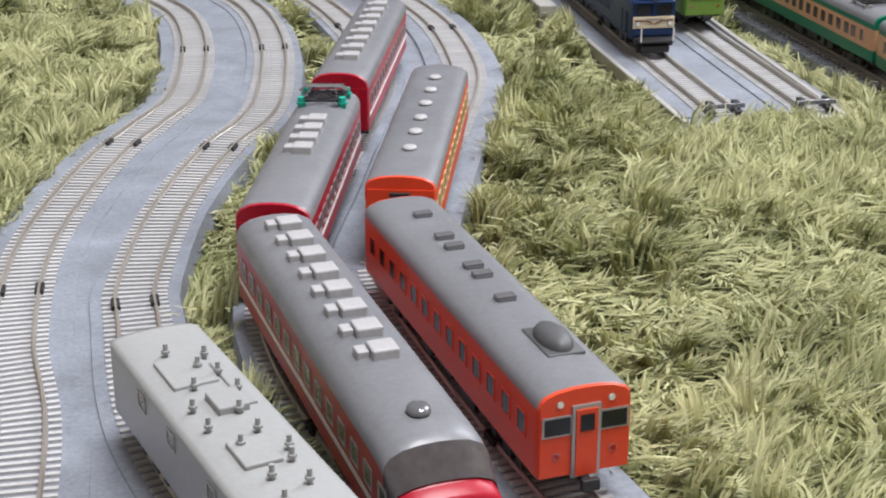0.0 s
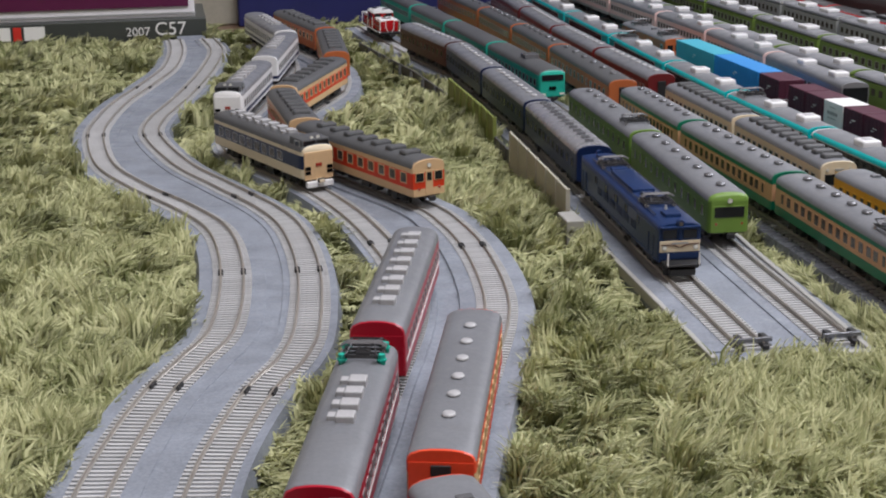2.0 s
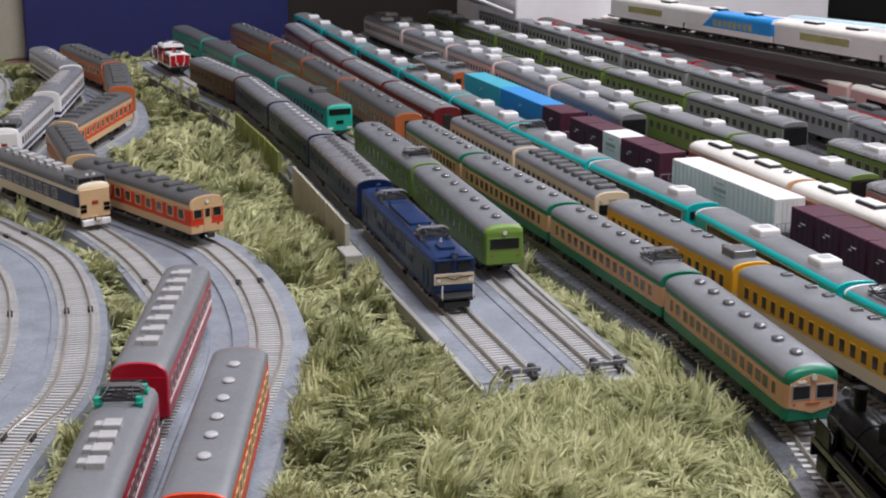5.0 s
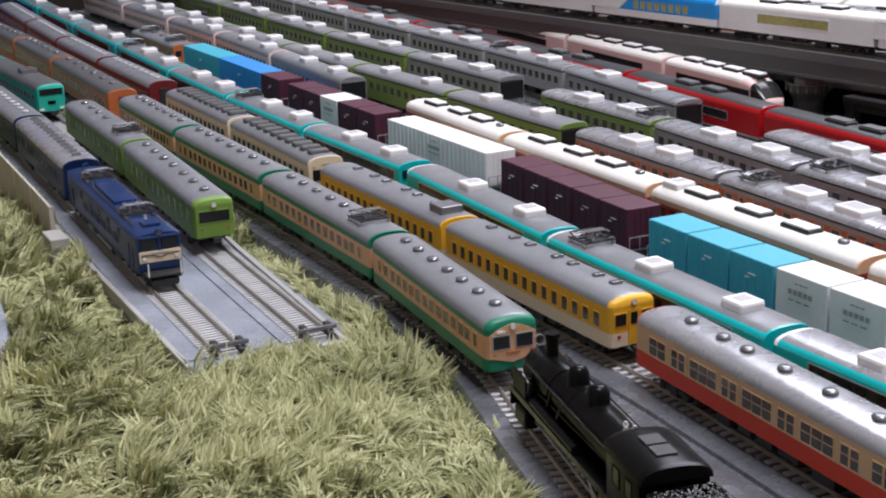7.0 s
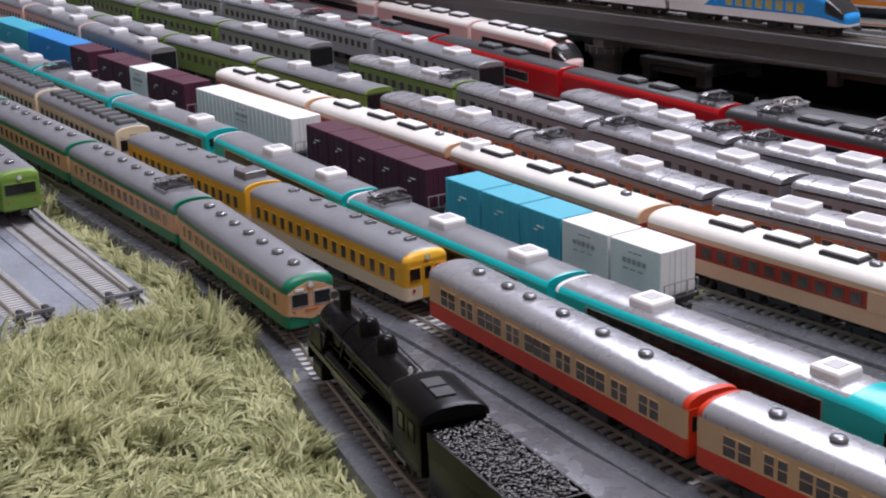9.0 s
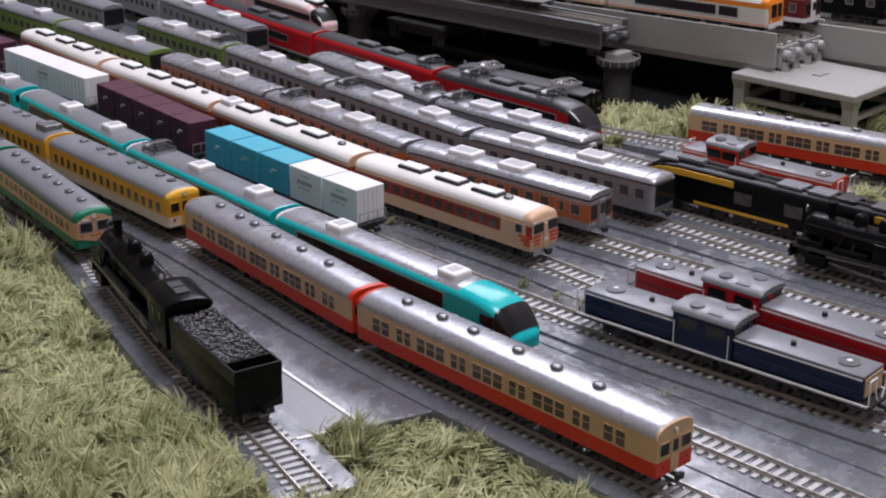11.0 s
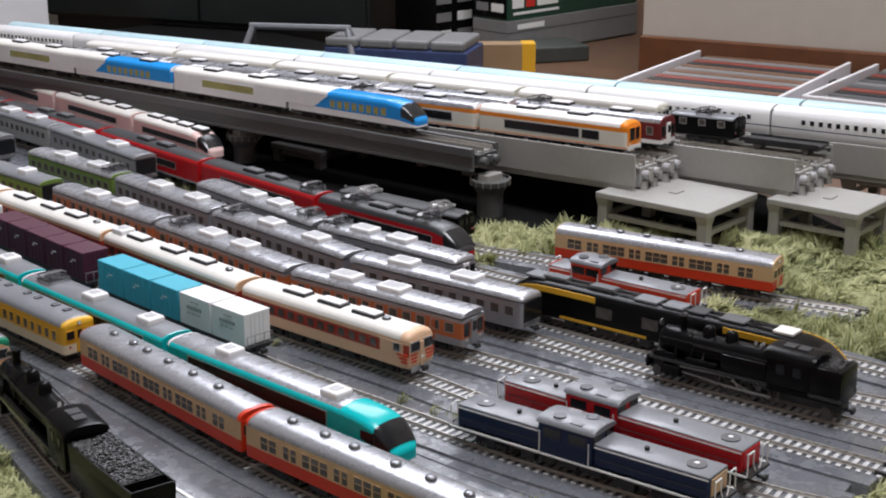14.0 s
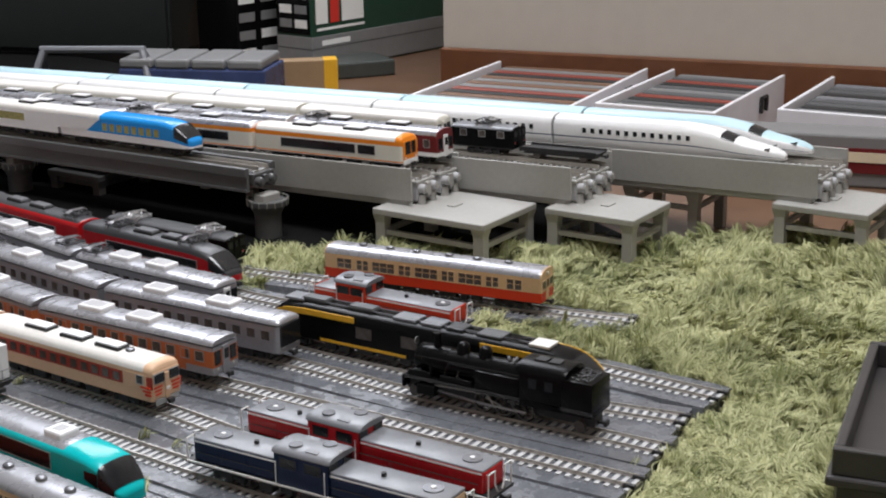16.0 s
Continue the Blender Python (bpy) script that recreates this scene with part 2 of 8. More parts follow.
def loft(stations, profile, caps=True):
    """Skin through cross sections. profile: points (x, z, material of the strip above) up the right side to the crown; stations: y, width factor, height function."""
    bm = bmesh.new()
    rings = []
    for y, fx, fz in stations:
        right = [(x * fx, fz(z)) for x, z, _ in profile]
        crown = right[-1][0] < 1e-9
        pts = right + [(-x, z) for x, z in reversed(right[:-1] if crown else right)]
        rings.append([bm.verts.new((x, y, z)) for x, z in pts])
    n, k = len(rings[0]), len(profile)
    crown = profile[-1][0] < 1e-9
    for a, b in zip(rings, rings[1:]):
        for i in range(n - 1):
            j = i if i < k - 1 else n - 2 - i
            bm.faces.new((a[i], b[i], b[i + 1], a[i + 1])).material_index = profile[j][2]
        bm.faces.new((a[0], a[n - 1], b[n - 1], b[0])).material_index = profile[0][2]
    if caps:
        for ring, flip in ((rings[0], False), (rings[-1], True)):
            for i in range(k - 1):
                q = [ring[i], ring[i + 1], ring[n - 2 - i], ring[n - 1 - i]]
                if q[1] is q[2]:
                    q = [q[0], q[1], q[3]]
                bm.faces.new(q[::-1] if flip else q).material_index = profile[i][2]
    bmesh.ops.recalc_face_normals(bm, faces=bm.faces)
    return bm


def flat(z):
    return z


# a streamlined end: distance from its tip, share of the width, share of the height
NOSE = [(0, 0.52, 0.27), (0.0012, 0.70, 0.36), (0.0038, 0.84, 0.48), (0.0078, 0.925, 0.66), (0.0122, 0.97, 0.82), (0.0165, 0.99, 0.915), (0.022, 1.0, 0.97), (0.030, 1.0, 1.0)]


# a bulging streamlined end with a lip under the windscreen
BULLET = [(0, 0.50, 0.25), (0.0008, 0.70, 0.32), (0.0024, 0.84, 0.40), (0.0060, 0.93, 0.62), (0.0094, 0.965, 0.80), (0.0120, 0.98, 0.885), (0.0175, 0.995, 0.955), (0.0240, 1.0, 0.99), (0.032, 1.0, 1.0)]


# a high cab over a short bonnet, told in the same way
HOOD = [(0, 0.93, 0.58), (0.0008, 0.97, 0.63), (0.0034, 0.985, 0.655), (0.0040, 0.985, 0.675), (0.0088, 0.995, 0.93), (0.0110, 1.0, 0.985), (0.016, 1.0, 1.0)]


def squash(k):
    return lambda z: ZB + (z - ZB) * k


def body_mesh(length, width, bands, near, far, mats):
    """The side walls and ends. bands: (top height over the rail, material index); near, far: end styles."""
    zs, prof = ZB, []
    for top, mi in bands:
        prof.append((width / 2, zs, mi))
        zs = RT + top
    prof.append((width / 2, zs, bands[-1][1]))
    h = length / 2
    ends = {"flat": [(0, 0.95), (0.0008, 0.985), (0.002, 1.0)], "round": [(0, 0.86), (0.0007, 0.93), (0.0022, 0.985), (0.005, 1.0)],
            "nose": NOSE, "hood": HOOD, "bullet": BULLET}

    def shape(row):
        return (row[0], row[1], flat if len(row) == 2 else squash(row[2]))
    st = [(-h + d, f, g) for d, f, g in map(shape, ends[near])] + [(h - d, f, g) for d, f, g in map(shape, reversed(ends[far]))]
    return smooth(mesh_of(loft(st, prof), *mats), 35)


def roof_mesh(length, width, rise, near, far, mats, z0=ZE, brow=(0, 0), shoulder=0):
    """The arched roof; its ends take the second and third materials."""
    s1, s2, s3 = int(shoulder > 0), int(shoulder > 1), int(shoulder > 2)
    prof = [(width / 2, z0, s1), (width / 2 * 0.975, z0 + rise * 0.34, s2), (width / 2 * 0.88, z0 + rise * 0.62, s3),
            (width / 2 * 0.62, z0 + rise * 0.87, 0), (width / 2 * 0.3, z0 + rise * 0.975, 0), (0, z0 + rise, 0)]
    h = length / 2

    def sink(f):
        return lambda z: z0 + (z - z0) * f
    ends = {"flat": [(0, 0.95, 0.93), (0.0008, 0.985, 0.98), (0.002, 1, 1)], "round": [(0, 0.86, 0.55), (0.0007, 0.93, 0.75), (0.0022, 0.985, 0.93), (0.005, 1, 1)],
            "nose": NOSE, "hood": HOOD, "bullet": BULLET}
    fit = {"nose": squash, "hood": squash, "bullet": squash}
    st = [(-h + d, f, fit.get(near, sink)(g)) for d, f, g in ends[near]] + [(h - d, f, fit.get(far, sink)(g)) for d, f, g in reversed(ends[far])]
    bm = loft(st, prof)
    reach = {"nose": 0.0221, "bullet": 0.0330, "hood": 0.0089, "round": 0.00085, "flat": 0.00085}
    lim = (brow[0] or reach[near], brow[1] or reach[far])
    for f in bm.faces:
        ys = [v.co.y for v in f.verts]
        if max(ys) < -h + lim[0]:
            f.material_index = 1
        elif min(ys) > h - lim[1]:
            f.material_index = 2
    return smooth(mesh_of(bm, *mats), 50)


def pane_mesh(w, h, glass=PANE, frame=None, split=False):
    """A side window: glass sunk in a thin proud frame, one skin; lies in the yz plane and faces +x."""
    def build():
        bm = bmesh.new()
        t = 0.00035

        def ring(x, a, c):
            return [bm.verts.new((x, y, z)) for y, z in ((-a, -c), (a, -c), (a, c), (-a, c))]
        loops = [ring(-0.0002, w / 2 + t, h / 2 + t), ring(0.00024, w / 2 + t, h / 2 + t), ring(0.00024, w / 2, h / 2), ring(0.00010, w / 2 - 0.00005, h / 2 - 0.00005)]
        for p, q in zip(loops, loops[1:]):
            for k in range(4):
                bm.faces.new((p[k], p[(k + 1) % 4], q[(k + 1) % 4], q[k])).material_index = 1
        g = loops[-1]
        if split:
            mid = [bm.verts.new((0.00022, s * (w / 2 - 0.00005), z)) for z in (h * 0.06 - t / 2, h * 0.06 + t / 2) for s in (-1, 1)]
            bm.faces.new((g[0], g[1], mid[1], mid[0])).material_index = 0
            bm.faces.new((mid[0], mid[1], mid[3], mid[2])).material_index = 1
            bm.faces.new((mid[2], mid[3], g[2], g[3])).material_index = 0
        else:
            bm.faces.new(g).material_index = 0
        bm.faces.new(loops[0][::-1]).material_index = 1
        return mesh_of(bm, glass, frame or FRAME)
    return shared(("pane", w, h, glass.name, frame.name if frame else "", split), build)


def bogie_mesh():
    def build():
        bm = bmesh.new()
        for s in (-1, 1):
            box(bm, s * 0.0064 - 0.0009, s * 0.0064 + 0.0009, -0.0085, 0.0085, 0.0022, 0.0042, 0.0003)
            box(bm, s * 0.0064 - 0.0012, s * 0.0064 + 0.0012, -0.002, 0.002, 0.0012, 0.0048)
            for y in (-0.007, 0.007):
                box(bm, s * 0.0064 - 0.0013, s * 0.0064 + 0.0013, y - 0.0012, y + 0.0012, 0.0016, 0.0036)
        box(bm, -0.006, 0.006, -0.0016, 0.0016, 0.0026, 0.0058)
        return mesh_of(bm, UNDER)
    return shared("bogie", build)


def wheelset_mesh(r=0.0028):
    def build():
        bm = bmesh.new()
        rod(bm, (-0.0052, 0, 0), (0.0052, 0, 0), 0.0005, 6)
        for s in (-1, 1):
            rod(bm, (s * 0.0042, 0, 0), (s * 0.0052, 0, 0), r, 16)
            rod(bm, (s * 0.0038, 0, 0), (s * 0.0042, 0, 0), r * 1.15, 16)
        return smooth(mesh_of(bm, WHEEL), 40)
    return shared(("wheelset", r), build)


def gear_mesh(length, seed):
    def build():
        rnd = random.Random(seed)
        bm = bmesh.new()
        box(bm, -0.0078, 0.0078, -length / 2 + 0.002, length / 2 - 0.002, ZB - 0.0012, ZB + 0.0002)
        y = -length / 2 + 0.038
        while y < length / 2 - 0.044:
            l = rnd.uniform(0.005, 0.014)
            for s in (-1, 1):
                d = rnd.uniform(0.0028, 0.0046)
                box(bm, s * 0.0058 - 0.0022, s * 0.0058 + 0.0022, y, y + l * rnd.uniform(0.7, 0.95), ZB - d, ZB - 0.0008, 0.0003)
            y += l + rnd.uniform(0.0008, 0.003)
        return mesh_of(bm, UNDER)
    return shared(("gear", round(length, 3), seed), build)


def coupler_mesh():
    def build():
        bm = bmesh.new()
        box(bm, -0.0007, 0.0007, 0, 0.0035, -0.0006, 0.0006)
        box(bm, -0.0018, 0.0018, 0.003, 0.0046, -0.0012, 0.0012, 0.0003)
        return mesh_of(bm, UNDER)
    return shared("coupler", build)


def vent_mesh(kind):
    def build():
        bm = bmesh.new()
        if kind in ("dome", "disc"):
            r, h = (0.0026, 0.0016) if kind == "dome" else (0.0024, 0.0011)
            prev = None
            for q, z in ((0.72, -0.0004), (0.74, 0.0002), (1.0, 0.0003), (1.0, h * 0.45), (0.86, h * 0.78), (0.5, h * 0.96)):
                ring = [bm.verts.new((r * q * math.cos(a) * 0.86, r * q * math.sin(a), z)) for a in [2 * math.pi * i / 14 for i in range(14)]]
                if prev:
                    for i in range(14):
                        bm.faces.new((prev[i], prev[(i + 1) % 14], ring[(i + 1) % 14], ring[i]))
                prev = ring
            bm.faces.new(prev)
            return smooth(mesh_of(bm, VENT if kind == "dome" else VENTW), 50)
        if kind == "box":
            box(bm, -0.0022, 0.0022, -0.0013, 0.0013, -0.0005, 0.0011, 0.0002)
            box(bm, -0.0018, 0.0018, -0.0016, 0.0016, -0.0005, 0.0004)
            return mesh_of(bm, VENT)
        if kind == "fin":
            box(bm, -0.0052, 0.0052, -0.0029, 0.0029, -0.0012, 0.0019, 0.0011)
            return mesh_of(bm, ROOFD)
        if kind == "slab":
            box(bm, -0.0014, 0.0040, -0.0030, 0.0026, -0.0008, 0.0019, 0.0004)
            box(bm, -0.0040, -0.0016, -0.0012, 0.0024, -0.0008, 0.0013, 0.0003)
            return mesh_of(bm, VENTW)
        if kind == "exhaust":
            prev = None
            for q, z in ((1.0, -0.0012), (1.0, 0.0010), (0.86, 0.0022), (0.55, 0.0029), (0.2, 0.0031)):
                ring = [bm.verts.new((0.0034 * q * math.cos(a), 0.0066 * q * math.sin(a), z * 0.9)) for a in [2 * math.pi * i / 16 for i in range(16)]]
                if prev:
                    for i in range(16):
                        bm.faces.new((prev[i], prev[(i + 1) % 16], ring[(i + 1) % 16], ring[i]))
                prev = ring
            bm.faces.new(prev)
            box(bm, -0.0040, 0.0040, -0.0070, 0.0070, -0.0012, 0.0004, 0.0003)
            return smooth(mesh_of(bm, ROOFD), 50)
        if kind == "ac":
            box(bm, -0.0056, 0.0056, -0.0084, 0.0084, -0.0012, 0.0024, 0.0009)
            return mesh_of(bm, UNIT)
        if kind == "louvre":
            box(bm, -0.0038, 0.0038, -0.0062, 0.0062, 0.0018, 0.00256, 0.0003)
            return mesh_of(bm, VENTW)
        if kind == "small_louvre":
            box(bm, -0.0028, 0.0028, -0.0027, 0.0027, 0.0024, 0.0030, 0.0002)
            return mesh_of(bm, VENTW)
        if kind in ("acdark", "acblack"):
            box(bm, -0.0040, 0.0040, -0.0085, 0.0085, -0.001, 0.0013, 0.0006)
            box(bm, -0.0034, 0.0034, -0.0076, 0.0076, 0.0010, 0.0021, 0.0005, mi=1)
            return mesh_of(bm, UNDER, UNIT if kind == "acdark" else ROOFD)
        if kind == "acgrey":
            box(bm, -0.0052, 0.0052, -0.0055, 0.0055, -0.001, 0.0030, 0.0005)
            return mesh_of(bm, VENT)
        if kind == "tall":
            box(bm, -0.0052, 0.0052, -0.0056, 0.0056, -0.0014, 0.0028, 0.0011)
            return mesh_of(bm, UNIT)
    return shared(("vent", kind), build)


def pantograph(root, y, z, m=None, feet=None, up=0.0042):
    """A folded diamond collector: base on insulators, two crossed arms, the contact strips."""
    m = m or WIRE

    def base():
        bm = bmesh.new()
        for s in (-1, 1):
            box(bm, s * 0.0062 - 0.0004, s * 0.0062 + 0.0004, -0.0065, 0.0065, 0.0008, 0.0014)
            rod(bm, (-0.0062, s * 0.0055, 0.0011), (0.0062, s * 0.0055, 0.0011), 0.0004, 5)
            rod(bm, (-0.0062, s * 0.0019, 0.0012), (0.0062, s * 0.0019, 0.0012), 0.0005, 5)
        box(bm, -0.0022, 0.0022, -0.0030, 0.0030, 0.0006, 0.0015, 0.0002)
        return mesh_of(bm, m)

    def arm():
        bm = bmesh.new()
        for s in (-1, 1):
            rod(bm, (s * 0.0056, 0.0019, 0.0012), (s * 0.0050, 0.0082, up * 0.62), 0.00030, 5)
            rod(bm, (s * 0.0050, 0.0082, up * 0.62), (s * 0.0034, 0.0010, up), 0.00024, 5)
        rod(bm, (-0.0052, 0.0082, up * 0.62), (0.0052, 0.0082, up * 0.62), 0.00026, 5)
        rod(bm, (-0.0050, 0.0080, up * 0.62), (0.0036, 0.0012, up), 0.00018, 4)
        rod(bm, (0.0050, 0.0080, up * 0.62), (-0.0036, 0.0012, up), 0.00018, 4)
        return mesh_of(bm, m)

    def strips():
        bm = bmesh.new()
        for s in (-1, 1):
            rod(bm, (-0.0052, s * 0.0010, up), (0.0052, s * 0.0010, up), 0.0004, 5)
            for e in (-1, 1):
                rod(bm, (e * 0.0052, s * 0.0010, up), (e * 0.0074, s * 0.0010, up - 0.0012), 0.0003, 5)
        return mesh_of(bm, SILVER if m is WIRE else m)

    def foot():
        r = 0.0012 if feet else 0.0007
        bm = rod(bmesh.new(), (0, 0, -0.0012), (0, 0, 0.0022 if feet else 0.0009), r, 8)
        rod(bm, (0, 0, 0.0002), (0, 0, 0.0007), r * 1.4, 8)
        return mesh_of(bm, feet or VENTW)
    top = part("pantograph", shared(("panto_base", m.name), base), root, pose(0, y, z))
    for x, v in itertools.product((-0.0062, 0.0062), (-0.0055, 0.0055)):
        part("insulator", shared(("panto_foot", (feet or VENTW).name), foot), top, pose(x, v, 0))
    for turn in (0, 180):
        part("folding_arm", shared(("panto_arm", m.name), arm), top, pose(0, 0, 0, 0, 0, turn))
    part("contact_strip", shared(("panto_strip", m.name), strips), top)


def lamp_mesh(r=0.0009, m=LAMP):
    def build():
        bm = bmesh.new()
        rod(bm, (0, 0.0003, 0), (0, -0.0003, 0), r, 12)
        rod(bm, (0, 0.0003, 0), (0, -0.00015, 0), r * 1.25, 12, mi=1)
        return mesh_of(bm, m, FRAME)
    return shared(("lamp", r, m.name), build)


def plate_mesh(w, h, d, m, bevel=0.0):
    def build():
        return mesh_of(box(bmesh.new(), -w / 2, w / 2, -d, 0.0002, -h / 2, h / 2, bevel), m)
    return shared(("plate", w, h, d, m.name, bevel), build)


def run_gear(root, length, seed, pitch=0.046, wheels=0.0028):
    part("underframe", gear_mesh(length, seed % 5), root)
    for s in (-1, 1):
        bog = part("bogie", bogie_mesh(), root, pose(0, s * pitch, RT))
        for y in (-0.007, 0.007):
            part("wheelset", wheelset_mesh(wheels), bog, pose(0, y, wheels))
        part("coupler", coupler_mesh(), root, pose(0, s * length / 2 * 0.985, RT + 0.0052, 0, 0, 0 if s > 0 else 180))


def place(a, b, gap=0.0):
    """The pose and length of a vehicle whose near end stands over a and far end over b."""
    a, b = Vector(a), Vector(b)
    d = b - a
    mid = (a + b) / 2
    return Matrix.Translation((mid.x, mid.y, 0)) @ pose(0, 0, 0, 0, 0, math.degrees(math.atan2(-d.x, d.y))), d.length - gap


def side_windows(root, width, spans, zc, h, glass=PANE, frame=None, split=False):
    for y, w in spans:
        me = pane_mesh(w, h, glass, frame, split)
        for s in (-1, 1):
            part("window", me, root, pose(s * width / 2, y, RT + zc, 0, 0, 0 if s > 0 else 180))


def spread(y0, y1, n, w):
    return [(y0 + (y1 - y0) * i / (n - 1), w) for i in range(n)]


def hood_mesh(w, y0, y1, z0, z1, m_side, m_top, bevel=0.0008):
    bm = box(bmesh.new(), -w / 2, w / 2, y0, y1, z0, z1, bevel)
    for f in bm.faces:
        f.material_index = 1 if f.calc_center_median().z > z1 - bevel * 0.9 else 0
    return smooth(mesh_of(bm, m_side, m_top), 30)


def front_parts(root, y, s, style, mats, width):
    """What is set on an end wall. s: -1 for the near end, 1 for the far one."""
    def put(name, me, x, z, out=0.0, label=""):
        part(name, me, root, pose(x, y + s * out, RT + z, 0, 0, 0 if s < 0 else 180), label)
    g = GLASS
    if style == "rail_car":
        for x in (-0.0055, 0.0055):
            put("cab_window", plate_mesh(0.0044, 0.0042, 0.0004, g), x, 0.0160)
            put("window_frame", plate_mesh(0.0051, 0.0049, 0.0003, mats["front"]), x, 0.0160)
        put("gangway_door", plate_mesh(0.0042, 0.0128, 0.0003, mats["front"]), 0, 0.0128)
        put("door_window", plate_mesh(0.0026, 0.0042, 0.0005, g), 0, 0.0160)
        put("headlamp", lamp_mesh(0.0009), 0, 0.0216, 0.0004)
        for x in (-0.006, 0.006):
            put("tail_lamp", lamp_mesh(0.0006, TAIL), x, 0.0098)
    elif style == "framed_door":
        for x in (-0.0058, 0.0058):
            put("cab_window", plate_mesh(0.0052, 0.0034, 0.0003, g), x, 0.0168)
            put("window_frame", plate_mesh(0.0060, 0.0042, 0.0002, FRAME), x, 0.0168)
            put("tail_lamp", lamp_mesh(0.0006, TAIL), x, 0.0105)
            put("headlamp", lamp_mesh(0.0006), x * 0.9, 0.0212)
        put("gangway_frame", plate_mesh(0.0058, 0.0150, 0.0006, FRAME), 0, 0.0132)
        put("gangway_door", plate_mesh(0.0044, 0.0138, 0.0009, mats["front"]), 0, 0.0130)
        put("door_window", plate_mesh(0.0028, 0.0034, 0.0011, g), 0, 0.0172)
    elif style == "moha":
        put("face_panel", shared(("gable", mats["front"].name), lambda: gable_mesh(mats["front"])), 0, 0.0)
        for x in (-0.0042, 0.0042):
            put("cab_window", plate_mesh(0.0060, 0.0046, 0.0006, g, 0.0003), x, 0.0160)
            put("window_frame", plate_mesh(0.0068, 0.0054, 0.0005, FRAME, 0.0002), x, 0.0160)
        put("headlamp", lamp_mesh(0.0010), 0, 0.0211, 0.0006)
        put("roller_sign", plate_mesh(0.0030, 0.0009, 0.0006, INK), -0.0042, 0.0196)
        put("number_plate", plate_mesh(0.0050, 0.0005, 0.0006, BRICK), 0, 0.0122)
        for x in (-0.0066, 0.0066):
            put("tail_lamp", lamp_mesh(0.0006, TAIL), x, 0.0118)
    elif style == "commuter":
        put("cab_window", plate_mesh(0.0144, 0.0056, 0.0004, g, 0.0003), 0, 0.0154)
        for x in (-0.0060, 0.0060):
            put("tail_lamp", lamp_mesh(0.0005, TAIL), x, 0.0100)
            put("headlamp", lamp_mesh(0.0007), x, 0.0203, 0.0002)
        put("roller_sign", plate_mesh(0.0042, 0.0011, 0.0005, GREYP), 0, 0.0203)
    elif style == "black_face":
        put("face_glass", plate_mesh(0.0168, 0.0116, 0.0008, GLASS, 0.0006), 0, 0.0152)
        for x in (-0.0056, 0.0056):
            put("headlamp", lamp_mesh(0.0008), x, 0.0092)
    elif style == "three_pane":
        for x in (-0.0058, 0.0058):
            put("cab_window", plate_mesh(0.0046, 0.0072, 0.0004, g, 0.0003), x, 0.0148)
            put("headlamp", lamp_mesh(0.0007), x, 0.0090)
        put("gangway_door", plate_mesh(0.0048, 0.0148, 0.0009, mats["front"], 0.0003), 0, 0.0128)
        put("door_window", plate_mesh(0.0032, 0.0050, 0.0011, g), 0, 0.0158)
    elif style == "express":
        put("face_panel", plate_mesh(0.0172, 0.0128, 0.0004, mats["front"], 0.0004), 0, 0.0140)
        for x in (-0.0047, 0.0047):
            put("cab_window", plate_mesh(0.0064, 0.0044, 0.0010, g, 0.0003), x, 0.0172)
            put("window_frame", plate_mesh(0.0074, 0.0052, 0.0007, FRAME, 0.0003), x, 0.0172)
            for k, w in enumerate((0.0054, 0.0048, 0.0040)):
                put("marker_stripe", plate_mesh(w, 0.0009, 0.0006, VERMIL), x * 1.2, 0.0130 - 0.0018 * k)
            put("headlamp", lamp_mesh(0.0008), x * 1.25, 0.0082)
        put("gangway_door", plate_mesh(0.0028, 0.0128, 0.0011, mats["front"], 0.0003), 0, 0.0126)
        put("number_plate", plate_mesh(0.0022, 0.0014, 0.0013, INK), 0, 0.0112)
        put("skirt", plate_mesh(0.0150, 0.0030, 0.0004, GREYP, 0.0003), 0, 0.0052)
        for e in (-1, 1):
            part("cab_side", mesh_of(box(bmesh.new(), -0.0002, 0.0003, -0.0078, 0.0078, RT + 0.0118, RT + 0.0190, 0.0001), mats["front"]), root, pose(e * width / 2, y - s * 0.0110, 0))
            part("cab_side_window", pane_mesh(0.0040, 0.0040, GLASS, FRAME), root, pose(e * (width / 2 + 0.0003), y - s * 0.0072, RT + 0.0165, 0, 0, 0 if e > 0 else 180))
            for k, w in enumerate((0.0066, 0.0052, 0.0038)):
                part("marker_stripe", plate_mesh(w, 0.0009, 0.0005, VERMIL), root, pose(e * width / 2, y - s * (0.0034 + w / 2 - 0.003), RT + 0.0130 - 0.0018 * k, 0, 0, 90 * e))
    elif style == "lime_face":
        put("cab_window", plate_mesh(0.0140, 0.0050, 0.0003, g, 0.0003), 0, 0.0156)
        put("window_frame", plate_mesh(0.0148, 0.0058, 0.0002, mats["front"], 0.0002), 0, 0.0156)
        put("headlamp", lamp_mesh(0.0010), 0, 0.0208, 0.0006)
        for x in (-0.0060, 0.0060):
            put("tail_lamp", lamp_mesh(0.0005, TAIL), x, 0.0102)
    elif style == "high_cab":
        put("face_panel", plate_mesh(0.0168, 0.0150, 0.0006, mats["front"], 0.0006), 0, 0.0128)
        put("number_plate", plate_mesh(0.0036, 0.0018, 0.0009, BANDR, 0.0002), 0, 0.0132)
        for x in (-0.0064, 0.0064):
            for z in (0.0092, 0.0116):
                put("headlamp", plate_mesh(0.0034, 0.0020, 0.0009, BLACK, 0.0003), x, z)
        put("skirt", plate_mesh(0.0156, 0.0034, 0.0022, WHITE, 0.0006), 0, 0.0030)
